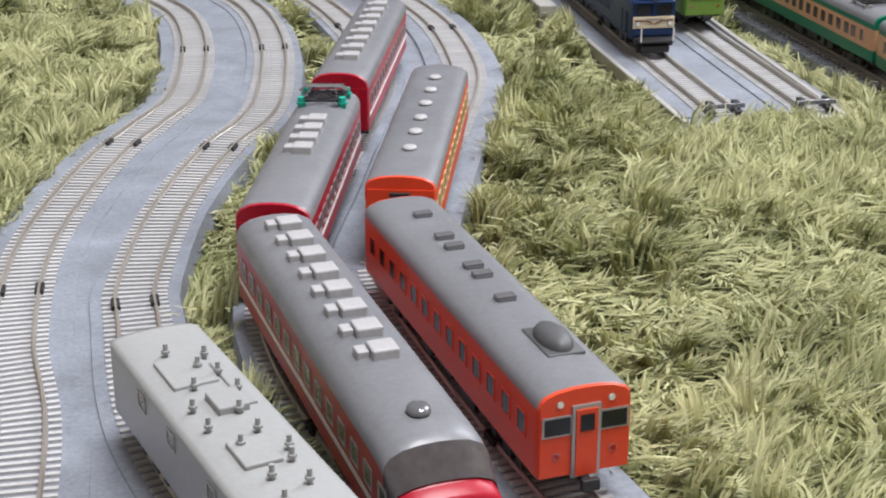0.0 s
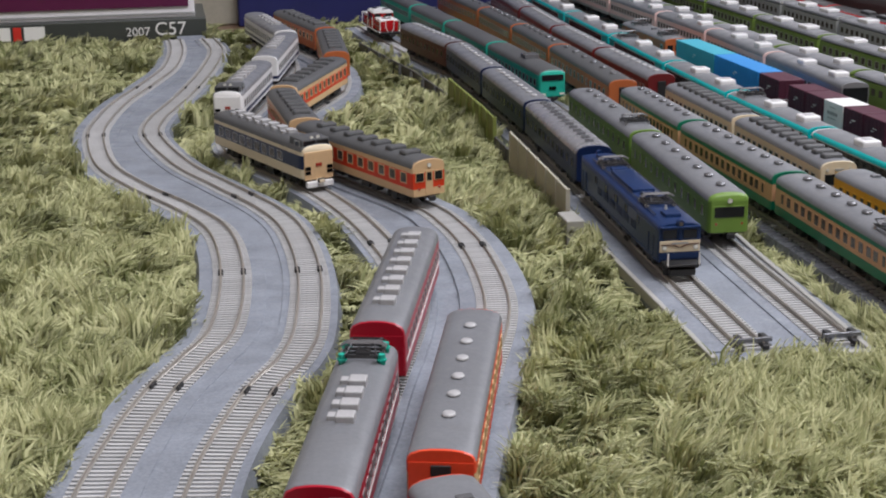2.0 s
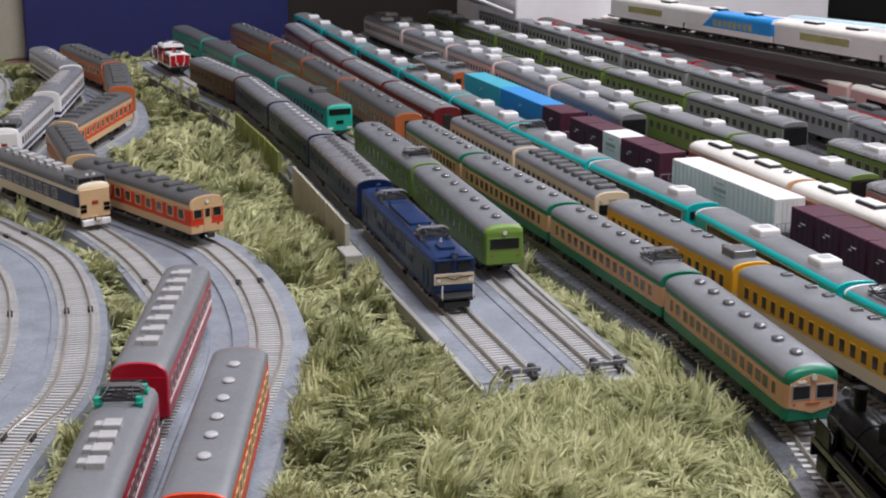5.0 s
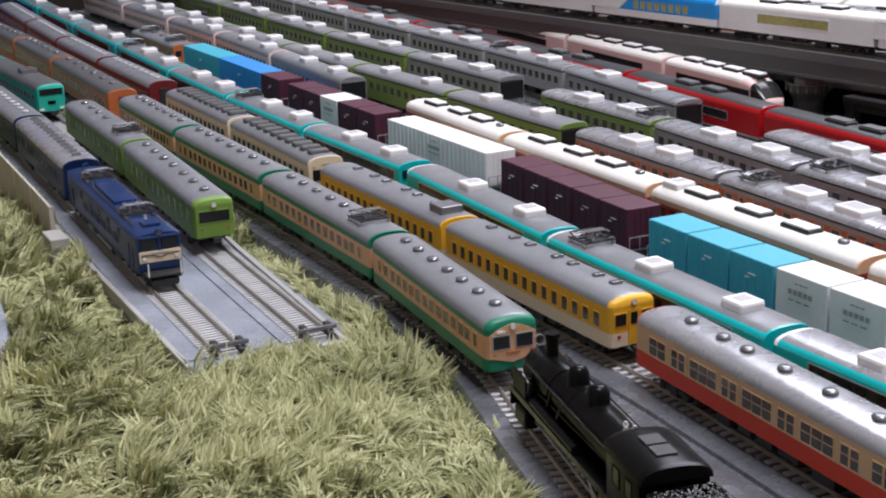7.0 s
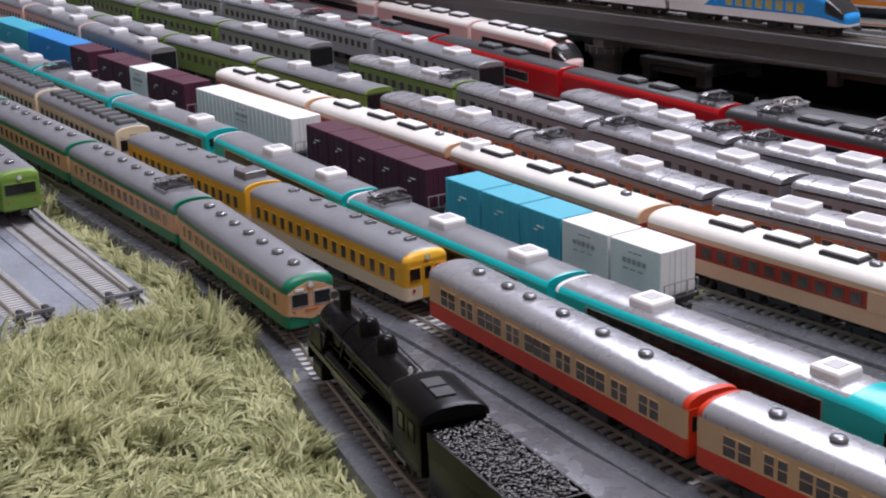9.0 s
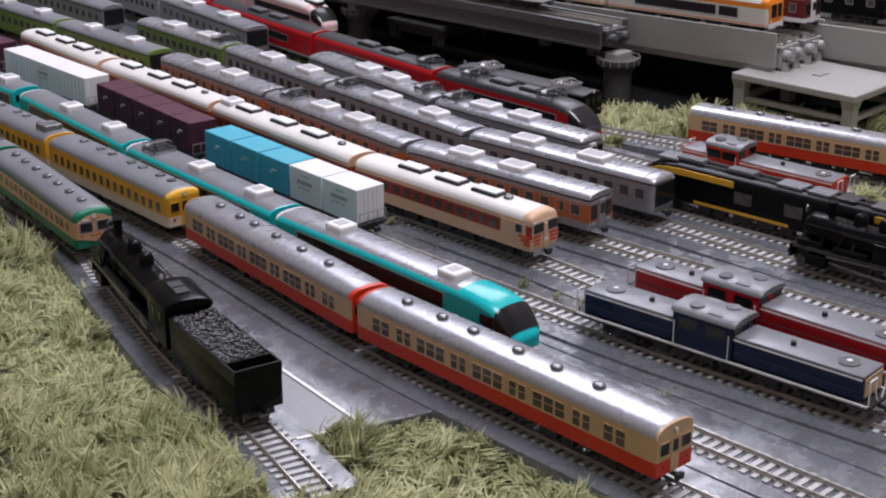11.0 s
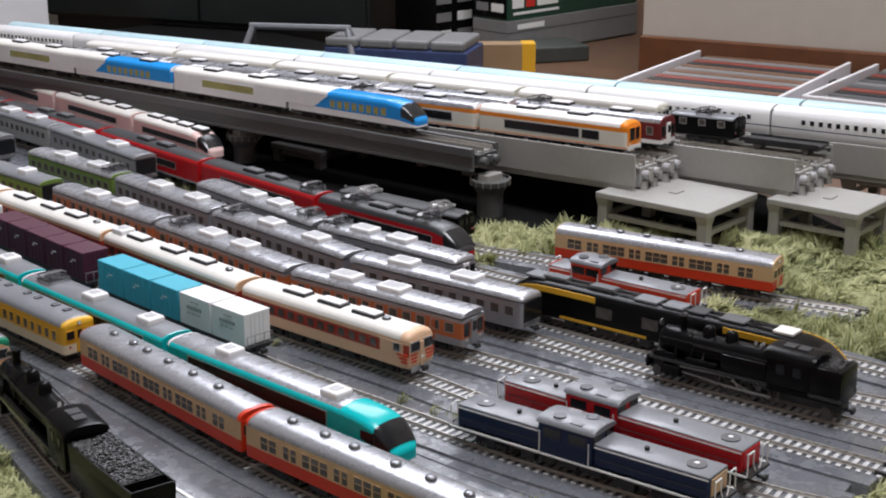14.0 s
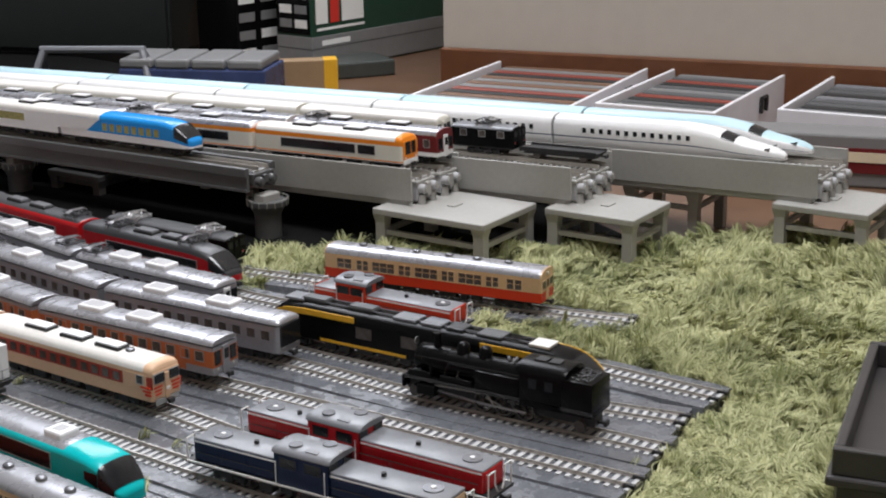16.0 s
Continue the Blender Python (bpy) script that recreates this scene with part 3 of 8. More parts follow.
        put("coupler_cover", plate_mesh(0.0032, 0.0022, 0.0040, CREAM2, 0.0006), 0, 0.0050)
        put("cab", hood_mesh(0.0168, 0.0016, 0.0170, 0, 0.0074, ROOFD, ROOFD, 0.0014), 0, 0.0195)
        if mats["front"] is WHITE:
            put("waist_line", plate_mesh(0.0170, 0.0020, 0.0008, BLUE, 0.0001), 0, 0.0088)
        for x in (-0.0038, 0.0038):
            put("windscreen", plate_mesh(0.0070, 0.0046, 0.0003, g, 0.0003), x, 0.0236, -0.0016)
            put("roof_lamp", lamp_mesh(0.0009), x * 0.5, 0.0272, -0.0030)
        for e in (-1, 1):
            part("cab_side_window", pane_mesh(0.0056, 0.0036, GLASS, FRAME), root, pose(e * 0.0084, y - s * 0.0070, RT + 0.0236, 0, 0, 0 if e > 0 else 180))
    elif style == "cab_high":
        put("cab_window", plate_mesh(0.0150, 0.0040, 0.0005, g, 0.0004), 0, 0.0188)
        put("number_plate", plate_mesh(0.0050, 0.0022, 0.0004, BLACK), 0, 0.0118)
        for x in (-0.0066, 0.0066):
            put("headlamp", plate_mesh(0.0032, 0.0014, 0.0004, LAMP), x, 0.0078)
    elif style == "wrap":
        put("face_panel", plate_mesh(0.0162, 0.0128, 0.0006, mats["front"], 0.0005), 0, 0.0142)
        put("windscreen", plate_mesh(0.0118, 0.0086, 0.0009, g, 0.0005), 0, 0.0158)
        put("front_post", plate_mesh(0.0006, 0.0086, 0.0011, mats["front"]), 0, 0.0158)
        put("skirt", plate_mesh(0.0160, 0.0036, 0.0008, WHITE, 0.0004), 0, 0.0066)
        for x in (-0.0058, 0.0058):
            put("headlamp", lamp_mesh(0.0007), x, 0.0094, 0.0005)
    elif style == "plain":
        put("gangway_door", plate_mesh(0.0056, 0.0140, 0.0008, UNDER, 0.0003), 0, 0.0128)


def gable_mesh(m):
    """Face of a front: a panel with a low gable over the windscreens and a pointed lower edge."""
    bm = bmesh.new()
    pts = [(0, 0.0086), (0.0083, 0.0108), (0.0083, 0.0188), (0.0050, 0.0207), (0, 0.0223), (-0.0050, 0.0207), (-0.0083, 0.0188), (-0.0083, 0.0108)]
    front, back = ([bm.verts.new((x, y, z)) for x, z in pts] for y in (-0.0003, 0.0002))
    bm.faces.new(front)
    bm.faces.new(back[::-1])
    for i in range(len(pts)):
        j = (i + 1) % len(pts)
        bm.faces.new((front[i], back[i], back[j], front[j]))
    bmesh.ops.recalc_face_normals(bm, faces=bm.faces)
    return mesh_of(bm, m)


def nose_glass(length, width, eave, rise, lines=None, pane=GLASS, low=0.0062, back=0.0):
    """The raked windscreen of a streamlined end, a curved sheet just over the nose."""
    def build():
        bm = bmesh.new()
        rows = []
        half = [(1.0, -low), (1.0, 0.0)] + [(x, rise * z) for x, z in ((0.975, 0.34), (0.88, 0.62), (0.62, 0.87), (0.3, 0.975))]
        prof = half + [(0.0, rise)] + [(-x, z) for x, z in reversed(half)]
        for d, f, g in lines or [(0.0022, 0.765, 0.405)] + NOSE[2:5] + [(0.0132, 0.977, 0.848)]:
            rows.append([bm.verts.new((width / 2 * f * x * 1.012, -length / 2 + d - 0.00025, squash(g)(RT + eave + z) + 0.0003)) for x, z in prof])
        for p, q in zip(rows, rows[1:]):
            for i in range(len(p) - 1):
                bm.faces.new((p[i], p[i + 1], q[i + 1], q[i]))
        if back:
            # the glass runs on along both sides, narrowing towards its rear corner
            d, f, g = lines[-1]
            for s in (-1, 1):
                zs = [(-low, squash(g)), (-0.0004, squash(g)), (-low + 0.0018, squash(0.955)), (-0.0022, squash(0.955))]
                ys = [d, d, back, back]
                vs = [bm.verts.new((s * (width / 2 * w + 0.00025), -length / 2 + y - 0.0002, q(RT + eave + z))) for (z, q), y, w in zip(zs, ys, (f, f, 0.996, 0.996))]
                bm.faces.new((vs[0], vs[1], vs[3], vs[2]))
        bmesh.ops.recalc_face_normals(bm, faces=bm.faces)
        return smooth(mesh_of(bm, pane), 60)
    return shared(("noseglass", round(length, 4), width, eave, rise, low, pane.name, back), build)


def seam_mesh(width, rise, m):
    """A thin raised band across an arched roof."""
    bm = bmesh.new()
    half = [(1.0, 0.0), (0.975, 0.34), (0.88, 0.62), (0.62, 0.87), (0.3, 0.975)]
    prof = half + [(0.0, 1.0)] + [(-x, z) for x, z in reversed(half)]
    rows = [[bm.verts.new((width / 2 * x * (1 + e), y, rise * z + e * 0.02)) for x, z in prof] for y, e in ((-0.0003, -0.01), (-0.0003, 0.012), (0.0003, 0.012), (0.0003, -0.01))]
    for p, q in zip(rows, rows[1:]):
        for i in range(len(p) - 1):
            bm.faces.new((p[i], p[i + 1], q[i + 1], q[i]))
    bmesh.ops.recalc_face_normals(bm, faces=bm.faces)
    return mesh_of(bm, m)


COUNT = [0]


def car(name, label, group, a, b, bands, mats, roof=ROOF, width=0.0192, near="flat", far="flat", fronts=("plain", "plain"), windows=(), wz=0.0150, wh=0.0052,
        glass=PANE, frame=None, split=False, vents=(), pantos=(), rise=0.0042, gap=0.004, category="train car", stripe=None, doors=(), front_mat=None, panto_mat=None, panto_feet=None, eave=0.0205, lift=0.0, end_mat=None, brow=(0, 0), end_wall=None, shoulder=0, grade=None, hood_glass=GLASS):
    """One model coach. bands: (height of its top over the rail, colour); windows: (place along the car, width); vents: (kind, places along, across)."""
    m, length = place(a, b, gap)
    if grade:
        lift += grade[0] * ((a[1] + b[1]) / 2 - grade[1])
        m = m @ pose(0, 0, 0, math.degrees(math.atan(grade[0])), 0, 0)
    m = Matrix.Translation((0, 0, lift)) @ m
    COUNT[0] += 1
    root = thing(name, label, category, group, m=m)
    palette = list(dict.fromkeys(c for _, c in bands))
    part("body", body_mesh(length, width, [(t, palette.index(c)) for t, c in bands], near, far, palette), root)
    part("roof", roof_mesh(length, width, rise, near, far, [roof] + [end_mat or bands[-1][1]] * 2 if not isinstance(end_mat, tuple) else [roof, *end_mat], RT + eave, brow, shoulder), root)
    h = length / 2
    if any(v[0] == "ac" for v in vents):
        # gutter, roof seams and a radio mast, as on most of the models
        crown = RT + eave + rise
        for k, y in enumerate((-0.44, -0.285, 0.285, 0.44)):
            part("roof_seam", shared(("seam", round(width, 4), round(rise, 4), roof.name), lambda: seam_mesh(width, rise, roof)), root, pose(0, y * length, RT + eave))
        if COUNT[0] % 3 == 0:
            part("radio_mast", shared("mast", lambda: mesh_of(rod(box(bmesh.new(), -0.0008, 0.0008, -0.0012, 0.0012, -0.0005, 0.0007, 0.0002), (0, 0, 0), (0, 0.001, 0.0030), 0.00022, 5), VENTW)), root, pose(0, -0.465 * length, crown - 0.0002))
    side_windows(root, width, [(y * length, w) for y, w in windows], wz, wh, glass, frame, split)
    for y in doors:
        for s in (-1, 1):
            part("side_door", shared(("door", mats["door"].name), lambda: mesh_of(box(bmesh.new(), -0.0002, 0.00018, -0.0028, 0.0028, ZB + 0.0006, RT + 0.0186), mats["door"])), root,
                 pose(s * width / 2, y * length, 0, 0, 0, 0 if s > 0 else 180))
    for kind, ys, x in vents:
        for y in ys:
            unit = part({"dome": "ventilator", "disc": "ventilator", "box": "ventilator", "fin": "cooler", "slab": "cooler", "pan": "cooler"}.get(kind, "air_conditioner"), vent_mesh(kind), root,
                 pose(x, y * length, RT + eave + rise - (abs(x) / 0.0096) ** 2 * rise * 0.5))
            if kind in ("ac", "tall"):
                part("louvre", vent_mesh("louvre" if kind == "ac" else "small_louvre"), unit)
    for y in pantos:
        pantograph(root, y * length, RT + eave + rise, panto_mat, panto_feet)
    fm = {"front": front_mat or bands[-1][1]}
    for s, st in ((-1, fronts[0]), (1, fronts[1])):
        if st:
            front_parts(root, s * h, s, st, fm, width)
    for s, end in ((-1, near), (1, far)):
        if end == "nose":
            part("windscreen", nose_glass(length, width, eave, rise), root, pose(0, 0, 0, 0, 0, 0 if s < 0 else 180))
        if end == "bullet":
            part("windscreen", nose_glass(length, width, eave, rise, BULLET[2:5] + [(0.0106, 0.973, 0.843)], GLASS, 0.0080, 0.0185), root, pose(0, 0, 0, 0, 0, 0 if s < 0 else 180))
        if end == "hood":
            part("windscreen", nose_glass(length, width, eave, rise, HOOD[3:5], hood_glass, 0.0035), root, pose(0, 0, 0, 0, 0, 0 if s < 0 else 180))
    if end_wall:
        for s, wm in zip((-1, 1), end_wall):
            if wm:
                part("end_wall", plate_mesh(width * 0.95 - 0.0004, eave - 0.0066, 0.0003, wm), root, pose(0, s * h, RT + (eave + 0.0066) / 2, 0, 0, 0 if s < 0 else 180))
    if stripe:
        z, t, sm = stripe
        for s in (-1, 1):
            part("waist_stripe", shared(("stripe", round(length, 4), t, sm.name), lambda: mesh_of(box(bmesh.new(), -0.0002, 0.00012, -h + 0.0025, h - 0.0025, -t / 2, t / 2), sm)), root,
                 pose(s * width / 2, 0, RT + z, 0, 0, 0 if s > 0 else 180))
    run_gear(root, length, COUNT[0], pitch=h - 0.0205)
    return root


def line(a, b, n):
    a, b = Vector(a), Vector(b)
    return [(tuple(a + (b - a) * i / n), tuple(a + (b - a) * (i + 1) / n)) for i in range(n)]


def rail_windows(n, w, y0=-0.43, y1=0.43):
    return spread(y0, y1, n, w)


# ---- ground, tracks ----
def spline(pts, step=0.004):
    p = [Vector((*q, 0)) for q in pts]
    p = [p[0] * 2 - p[1]] + p + [p[-1] * 2 - p[-2]]
    out = []
    for a, b, c, d in zip(p, p[1:], p[2:], p[3:]):
        n = max(2, int((c - b).length / step))
        for i in range(n):
            t = i / n
            out.append(0.5 * ((2 * b) + (c - a) * t + (2 * a - 5 * b + 4 * c - d) * t * t + (3 * b - a - 3 * c + d) * t ** 3))
    return out + [p[-2]]


def ways(path):
    return [(path[min(i + 1, len(path) - 1)] - path[max(i - 1, 0)]).normalized() for i in range(len(path))]


def sweep(path, prof, m, closed=True):
    """Drags a cross section (sideways, up) along a path on the ground."""
    bm = bmesh.new()
    rings = []
    for q, d in zip(path, ways(path)):
        n = Vector((d.y, -d.x, 0))
        rings.append([bm.verts.new(q + n * x + Vector((0, 0, z))) for x, z in prof])
    k = len(prof)
    for a, b in zip(rings, rings[1:]):
        for i in range(k if closed else k - 1):
            bm.faces.new((a[i], a[(i + 1) % k], b[(i + 1) % k], b[i]))
    if closed:
        bm.faces.new(rings[0])
        bm.faces.new(rings[-1][::-1])
    bmesh.ops.recalc_face_normals(bm, faces=bm.faces)
    return mesh_of(bm, m)


TRACKS = {}
BEDS = []


def along(name, y):
    """The point of a track at a place y."""
    path = TRACKS[name]
    for a, b in zip(path, path[1:]):
        if (a.y - y) * (b.y - y) <= 0 and abs(b.y - a.y) > 1e-9:
            return tuple((a + (b - a) * ((y - a.y) / (b.y - a.y))).xy)
    e = min((path[0], path[-1]), key=lambda q: abs(q.y - y))
    return (e.x, y)


def cars_at(name, ys):
    return [(along(name, a), along(name, b)) for a, b in zip(ys, ys[1:])]


TIEQ = []
JOINTS = {"L1": (0.255, 0.381, 0.512, 0.66, 0.83, 1.0), "L2": (0.240, 0.369, 0.5085, 0.65, 0.82, 0.99)}  # where pieces of track meet


def track(name, pts, bed, half=0.0165, lift=0.0, singles=(9, -9)):
    path = spline(pts)
    TRACKS[name] = path
    BEDS.append((np.array([(q.x, q.y) for q in path]), half))
    root = thing("railway_track", "model railway track with metal rails on a grey plastic roadbed", "track", "tracks", "structure")
    h = 0.0052 + lift
    part("roadbed", sweep(path, [(-half - 0.0025, -0.004), (half + 0.0025, -0.004), (half, h), (-half, h)], bed), root)
    for s in (-1, 1):
        c = s * 0.0049
        part("rail", sweep(path, [(c - 0.0006, h + 0.0008), (c + 0.0006, h + 0.0008), (c + 0.0002, h + 0.0012), (c + 0.0003, RT), (c - 0.0003, RT), (c - 0.0002, h + 0.0012)], RAIL), root)
    # sleepers, evenly along the way
    pitch, ht = (0.0029, 0.0007) if bed is BEDL else (0.0046, 0.0011)
    run, last, spots = 0.0, 0.0, []
    for a, b, d in zip(path, path[1:], ways(path)):
        l = (b - a).length
        while last <= run + l:
            q = a + (b - a) * ((last - run) / l)
            spots.append((q.x, q.y, math.atan2(-d.x, d.y)))
            last += pitch
        run += l
    rest = bmesh.new()
    for x, y, r in spots:
        if singles[0] <= y <= singles[1]:
            TIEQ.append((root, x, y, r, h, ht))
            continue
        mtx = Matrix.Translation((x, y, 0)) @ Matrix.Rotation(r, 4, "Z")
        vs = [rest.verts.new(mtx @ Vector(v)) for v in ((-0.0084, -ht, h - 0.001), (0.0084, -ht, h - 0.001), (0.0084, ht, h - 0.001), (-0.0084, ht, h - 0.001),
                                                       (-0.0083, -ht + 0.0001, h + 0.0006), (0.0083, -ht + 0.0001, h + 0.0006), (0.0083, ht - 0.0001, h + 0.0006), (-0.0083, ht - 0.0001, h + 0.0006))]
        for f in ((4, 5, 6, 7), (0, 1, 5, 4), (1, 2, 6, 5), (2, 3, 7, 6), (3, 0, 4, 7)):
            rest.faces.new([vs[i] for i in f])
    tagged(part("sleepers", mesh_of(rest, TIE), root), kind="stuff")
    # joiners at the first end and at every second piece of track
    ends = [(path[0].x, path[0].y, math.atan2(-ways(path)[0].x, ways(path)[0].y))] + ([min(spots, key=lambda p: abs(p[1] - y)) for y in JOINTS[name]] if name in JOINTS else spots[52::67] if bed is BEDL else [])
    for (jx, jy, jr), s in [(e, s) for e in ends for s in (-1, 1)]:
        part("rail_joiner", shared("joiner", lambda: mesh_of(box(bmesh.new(), -0.0011, 0.0011, -0.0030, 0.0026, 0.0, 0.0018, 0.0002), UNDER)), root,
             Matrix.Translation((jx, jy, h + 0.0002)) @ Matrix.Rotation(jr, 4, "Z") @ Matrix.Translation((s * 0.0049, 0, 0)))
    return root


track("L1", [(-0.3412, 0.0713), (-0.3399, 0.1688), (-0.3452, 0.2220), (-0.3441, 0.2801), (-0.3356, 0.3280), (-0.3228, 0.3739), (-0.3102, 0.4053), (-0.2976, 0.4405), (-0.2906, 0.5147), (-0.2934, 0.5823), (-0.3082, 0.6300), (-0.3331, 0.6854), (-0.3524, 0.7449), (-0.3604, 0.8285), (-0.3567, 0.8843), (-0.3468, 0.9446), (-0.3297, 1.0119), (-0.3126, 1.0887), (-0.3054, 1.1795), (-0.3066, 1.2511)], BEDL, 0.0142, 0.0, (0.30, 0.62))
track("L2", [(-0.2641, 0.0482), (-0.2866, 0.0920), (-0.3104, 0.1656), (-0.3158, 0.2301), (-0.3153, 0.2569), (-0.3056, 0.3123), (-0.2883, 0.3686), (-0.2748, 0.3979), (-0.2655, 0.4342), (-0.2578, 0.5074), (-0.2587, 0.5750), (-0.2674, 0.6205), (-0.2873, 0.6748), (-0.3089, 0.7353), (-0.3254, 0.8213), (-0.3220, 0.8761), (-0.3083, 0.9354), (-0.2945, 1.0037), (-0.2817, 1.0808), (-0.2718, 1.1715), (-0.2771, 1.2493)], BEDL, 0.0114, 0.0002, (0.30, 0.62))
track("A", [(-0.2461, 0.0154), (-0.2640, 0.1089), (-0.2813, 0.2262), (-0.2532, 0.3413), (-0.2214, 0.4579), (-0.2221, 0.5567), (-0.2396, 0.6504), (-0.2753, 0.7492), (-0.2716, 0.8328), (-0.2195, 1.0595), (-0.2347, 1.1997)], BEDL, 0.0112, 0.0004, (0.46, 0.64))
track("B", [(-0.2068, 0.0037), (-0.2344, 0.1236), (-0.2492, 0.2353), (-0.2443, 0.2640), (-0.2131, 0.3629), (-0.1941, 0.4194), (-0.1852, 0.4605), (-0.1809, 0.5194), (-0.1830, 0.5689), (-0.1920, 0.6124), (-0.2323, 0.7175), (-0.2409, 0.8253), (-0.1944, 0.9469), (-0.1852, 1.0673), (-0.2092, 1.1848)], BEDL, 0.0150, 0.0006, (0.36, 0.60))
track("S1", [(-0.1074, 0.3745), (-0.1046, 0.4835), (-0.1002, 0.6018), (-0.0959, 0.7551), (-0.0959, 0.8670), (-0.0971, 0.9853), (-0.1143, 1.1104), (-0.1311, 1.2915)], BEDL, 0.0165, 0.0, (0.37, 0.5))
track("S2", [(-0.0730, 0.3729), (-0.0687, 0.5019), (-0.0613, 0.6554), (-0.0596, 0.7687), (-0.0605, 0.8515), (-0.0764, 1.1125), (-0.0986, 1.3662)], BEDL, 0.0132, 0.0, (0.37, 0.5))
track("C", [(-0.0834, 0.0471), (-0.0738, 0.0971), (-0.0632, 0.1738), (-0.0444, 0.2577), (-0.0309, 0.3186), (-0.0267, 0.3997), (-0.0259, 0.5321), (-0.0276, 0.6551), (-0.0273, 0.7890), (-0.0260, 0.9549), (-0.0305, 1.1905), (-0.0424, 1.3756)], BEDD, 0.0155, 0.0, (0.05, 0.28))
track("I", [(0.0115, -0.0811), (0.0049, 0.0397), (0.0025, 0.1254), (0.0098, 0.2701), (0.0082, 0.4101), (0.0052, 0.5318), (0.0056, 0.6649), (0.0031, 0.8506), (0.0017, 1.0587), (0.0128, 1.3743)], BEDD, 0.0172, 0.0002, (-0.06, 0.03))
track("J", [(0.0481, -0.0788), (0.0374, 0.0810), (0.0326, 0.2277), (0.0328, 0.3756), (0.0371, 0.5112), (0.0325, 0.6236), (0.0299, 0.7367), (0.0304, 0.8606), (0.0329, 0.9956), (0.0356, 1.1838), (0.0382, 1.3313), (0.0407, 1.4585)], BEDD, 0.0172, 0.0, (-0.06, 0.1))
track("K", [(0.1097, -0.0763), (0.0966, 0.0033), (0.0862, 0.0784), (0.0777, 0.2346), (0.0769, 0.3739), (0.0800, 0.5006), (0.0757, 0.6335), (0.0731, 0.7259), (0.0717, 0.8600), (0.0674, 1.0472), (0.0645, 1.3097), (0.0620, 1.4368)], BEDD, 0.0178, 0.0, (-0.06, 0.0))
track("L", [(0.1441, -0.0719), (0.1336, -0.0304), (0.1216, 0.0765), (0.1199, 0.1599), (0.1108, 0.2735), (0.1111, 0.4058), (0.1106, 0.5412), (0.1113, 0.6536), (0.1098, 0.7625), (0.1129, 1.0047), (0.1068, 1.2245), (0.1017, 1.4358)], BEDD, 0.0178, 0.0002, (-0.06, 0.0))
track("M", [(0.1903, -0.0647), (0.1707, 0.0843), (0.1595, 0.1675), (0.1450, 0.2819), (0.1486, 0.4163), (0.1485, 0.5306), (0.1460, 0.6021), (0.1425, 0.6840), (0.1366, 0.7972), (0.1296, 0.9628), (0.1247, 1.1716), (0.1201, 1.4353)], BEDD, 0.0175, 0.0, (-0.06, 0.16))
track("N", [(0.2265, -0.0563), (0.2097, 0.0615), (0.2019, 0.1545), (0.1848, 0.2790), (0.1887, 0.4156), (0.1939, 0.5405), (0.1916, 0.6425), (0.1941, 0.7040), (0.1899, 0.8171), (0.1838, 0.9516), (0.1813, 1.1705), (0.1791, 1.4339)], BEDD, 0.0178, 0.0002, (-0.06, 0.02))
track("O", [(0.2610, -0.0458), (0.2451, 0.0180), (0.2289, 0.1325), (0.2239, 0.2235), (0.2156, 0.3339), (0.2247, 0.4691), (0.2369, 0.5706), (0.2460, 0.7034), (0.2468, 0.8061), (0.2439, 0.9300), (0.2408, 1.1694), (0.2389, 1.4325)], BEDD, 0.0172, 0.0, (-0.06, 0.04))
track("P", [(0.2965, -0.0445), (0.2863, 0.0890), (0.2768, 0.1707), (0.2655, 0.2511), (0.2590, 0.3968), (0.2615, 0.5196), (0.2670, 0.6622), (0.2654, 0.8161), (0.2646, 1.0126), (0.2644, 1.2213), (0.2642, 1.4319)], BEDD, 0.0160, 0.0002, (-0.06, 0.12))
track("Q", [(0.3641, 0.0485), (0.3473, 0.1020), (0.3155, 0.2245), (0.2908, 0.3256), (0.2867, 0.4221), (0.3018, 0.5298), (0.3166, 0.6005), (0.3185, 0.6923), (0.3229, 0.8256), (0.3313, 1.1676), (0.3391, 1.4301)], BEDD, 0.0150, 0.0, (9, -9))


def slab(name, label, pts, z0, z1, m, bevel=0.0006):
    bm = bmesh.new()
    lo = [bm.verts.new((x, y, z0)) for x, y in pts]
    hi = [bm.verts.new((x, y, z1)) for x, y in pts]
    n = len(pts)
    bm.faces.new(hi)
    bm.faces.new(lo[::-1])
    for i in range(n):
        bm.faces.new((lo[i], lo[(i + 1) % n], hi[(i + 1) % n], hi[i]))
    bmesh.ops.recalc_face_normals(bm, faces=bm.faces)
    if bevel:
        bmesh.ops.bevel(bm, geom=[e for e in bm.edges if all(v.co.z > z1 - 1e-6 for v in e.verts)], offset=bevel, segments=2, affect="EDGES", profile=0.5)
    return solid(name, mesh_of(bm, m), label, "plate", kind="structure")


def poly_area(pts):
    BEDS.append((np.array(pts), None))


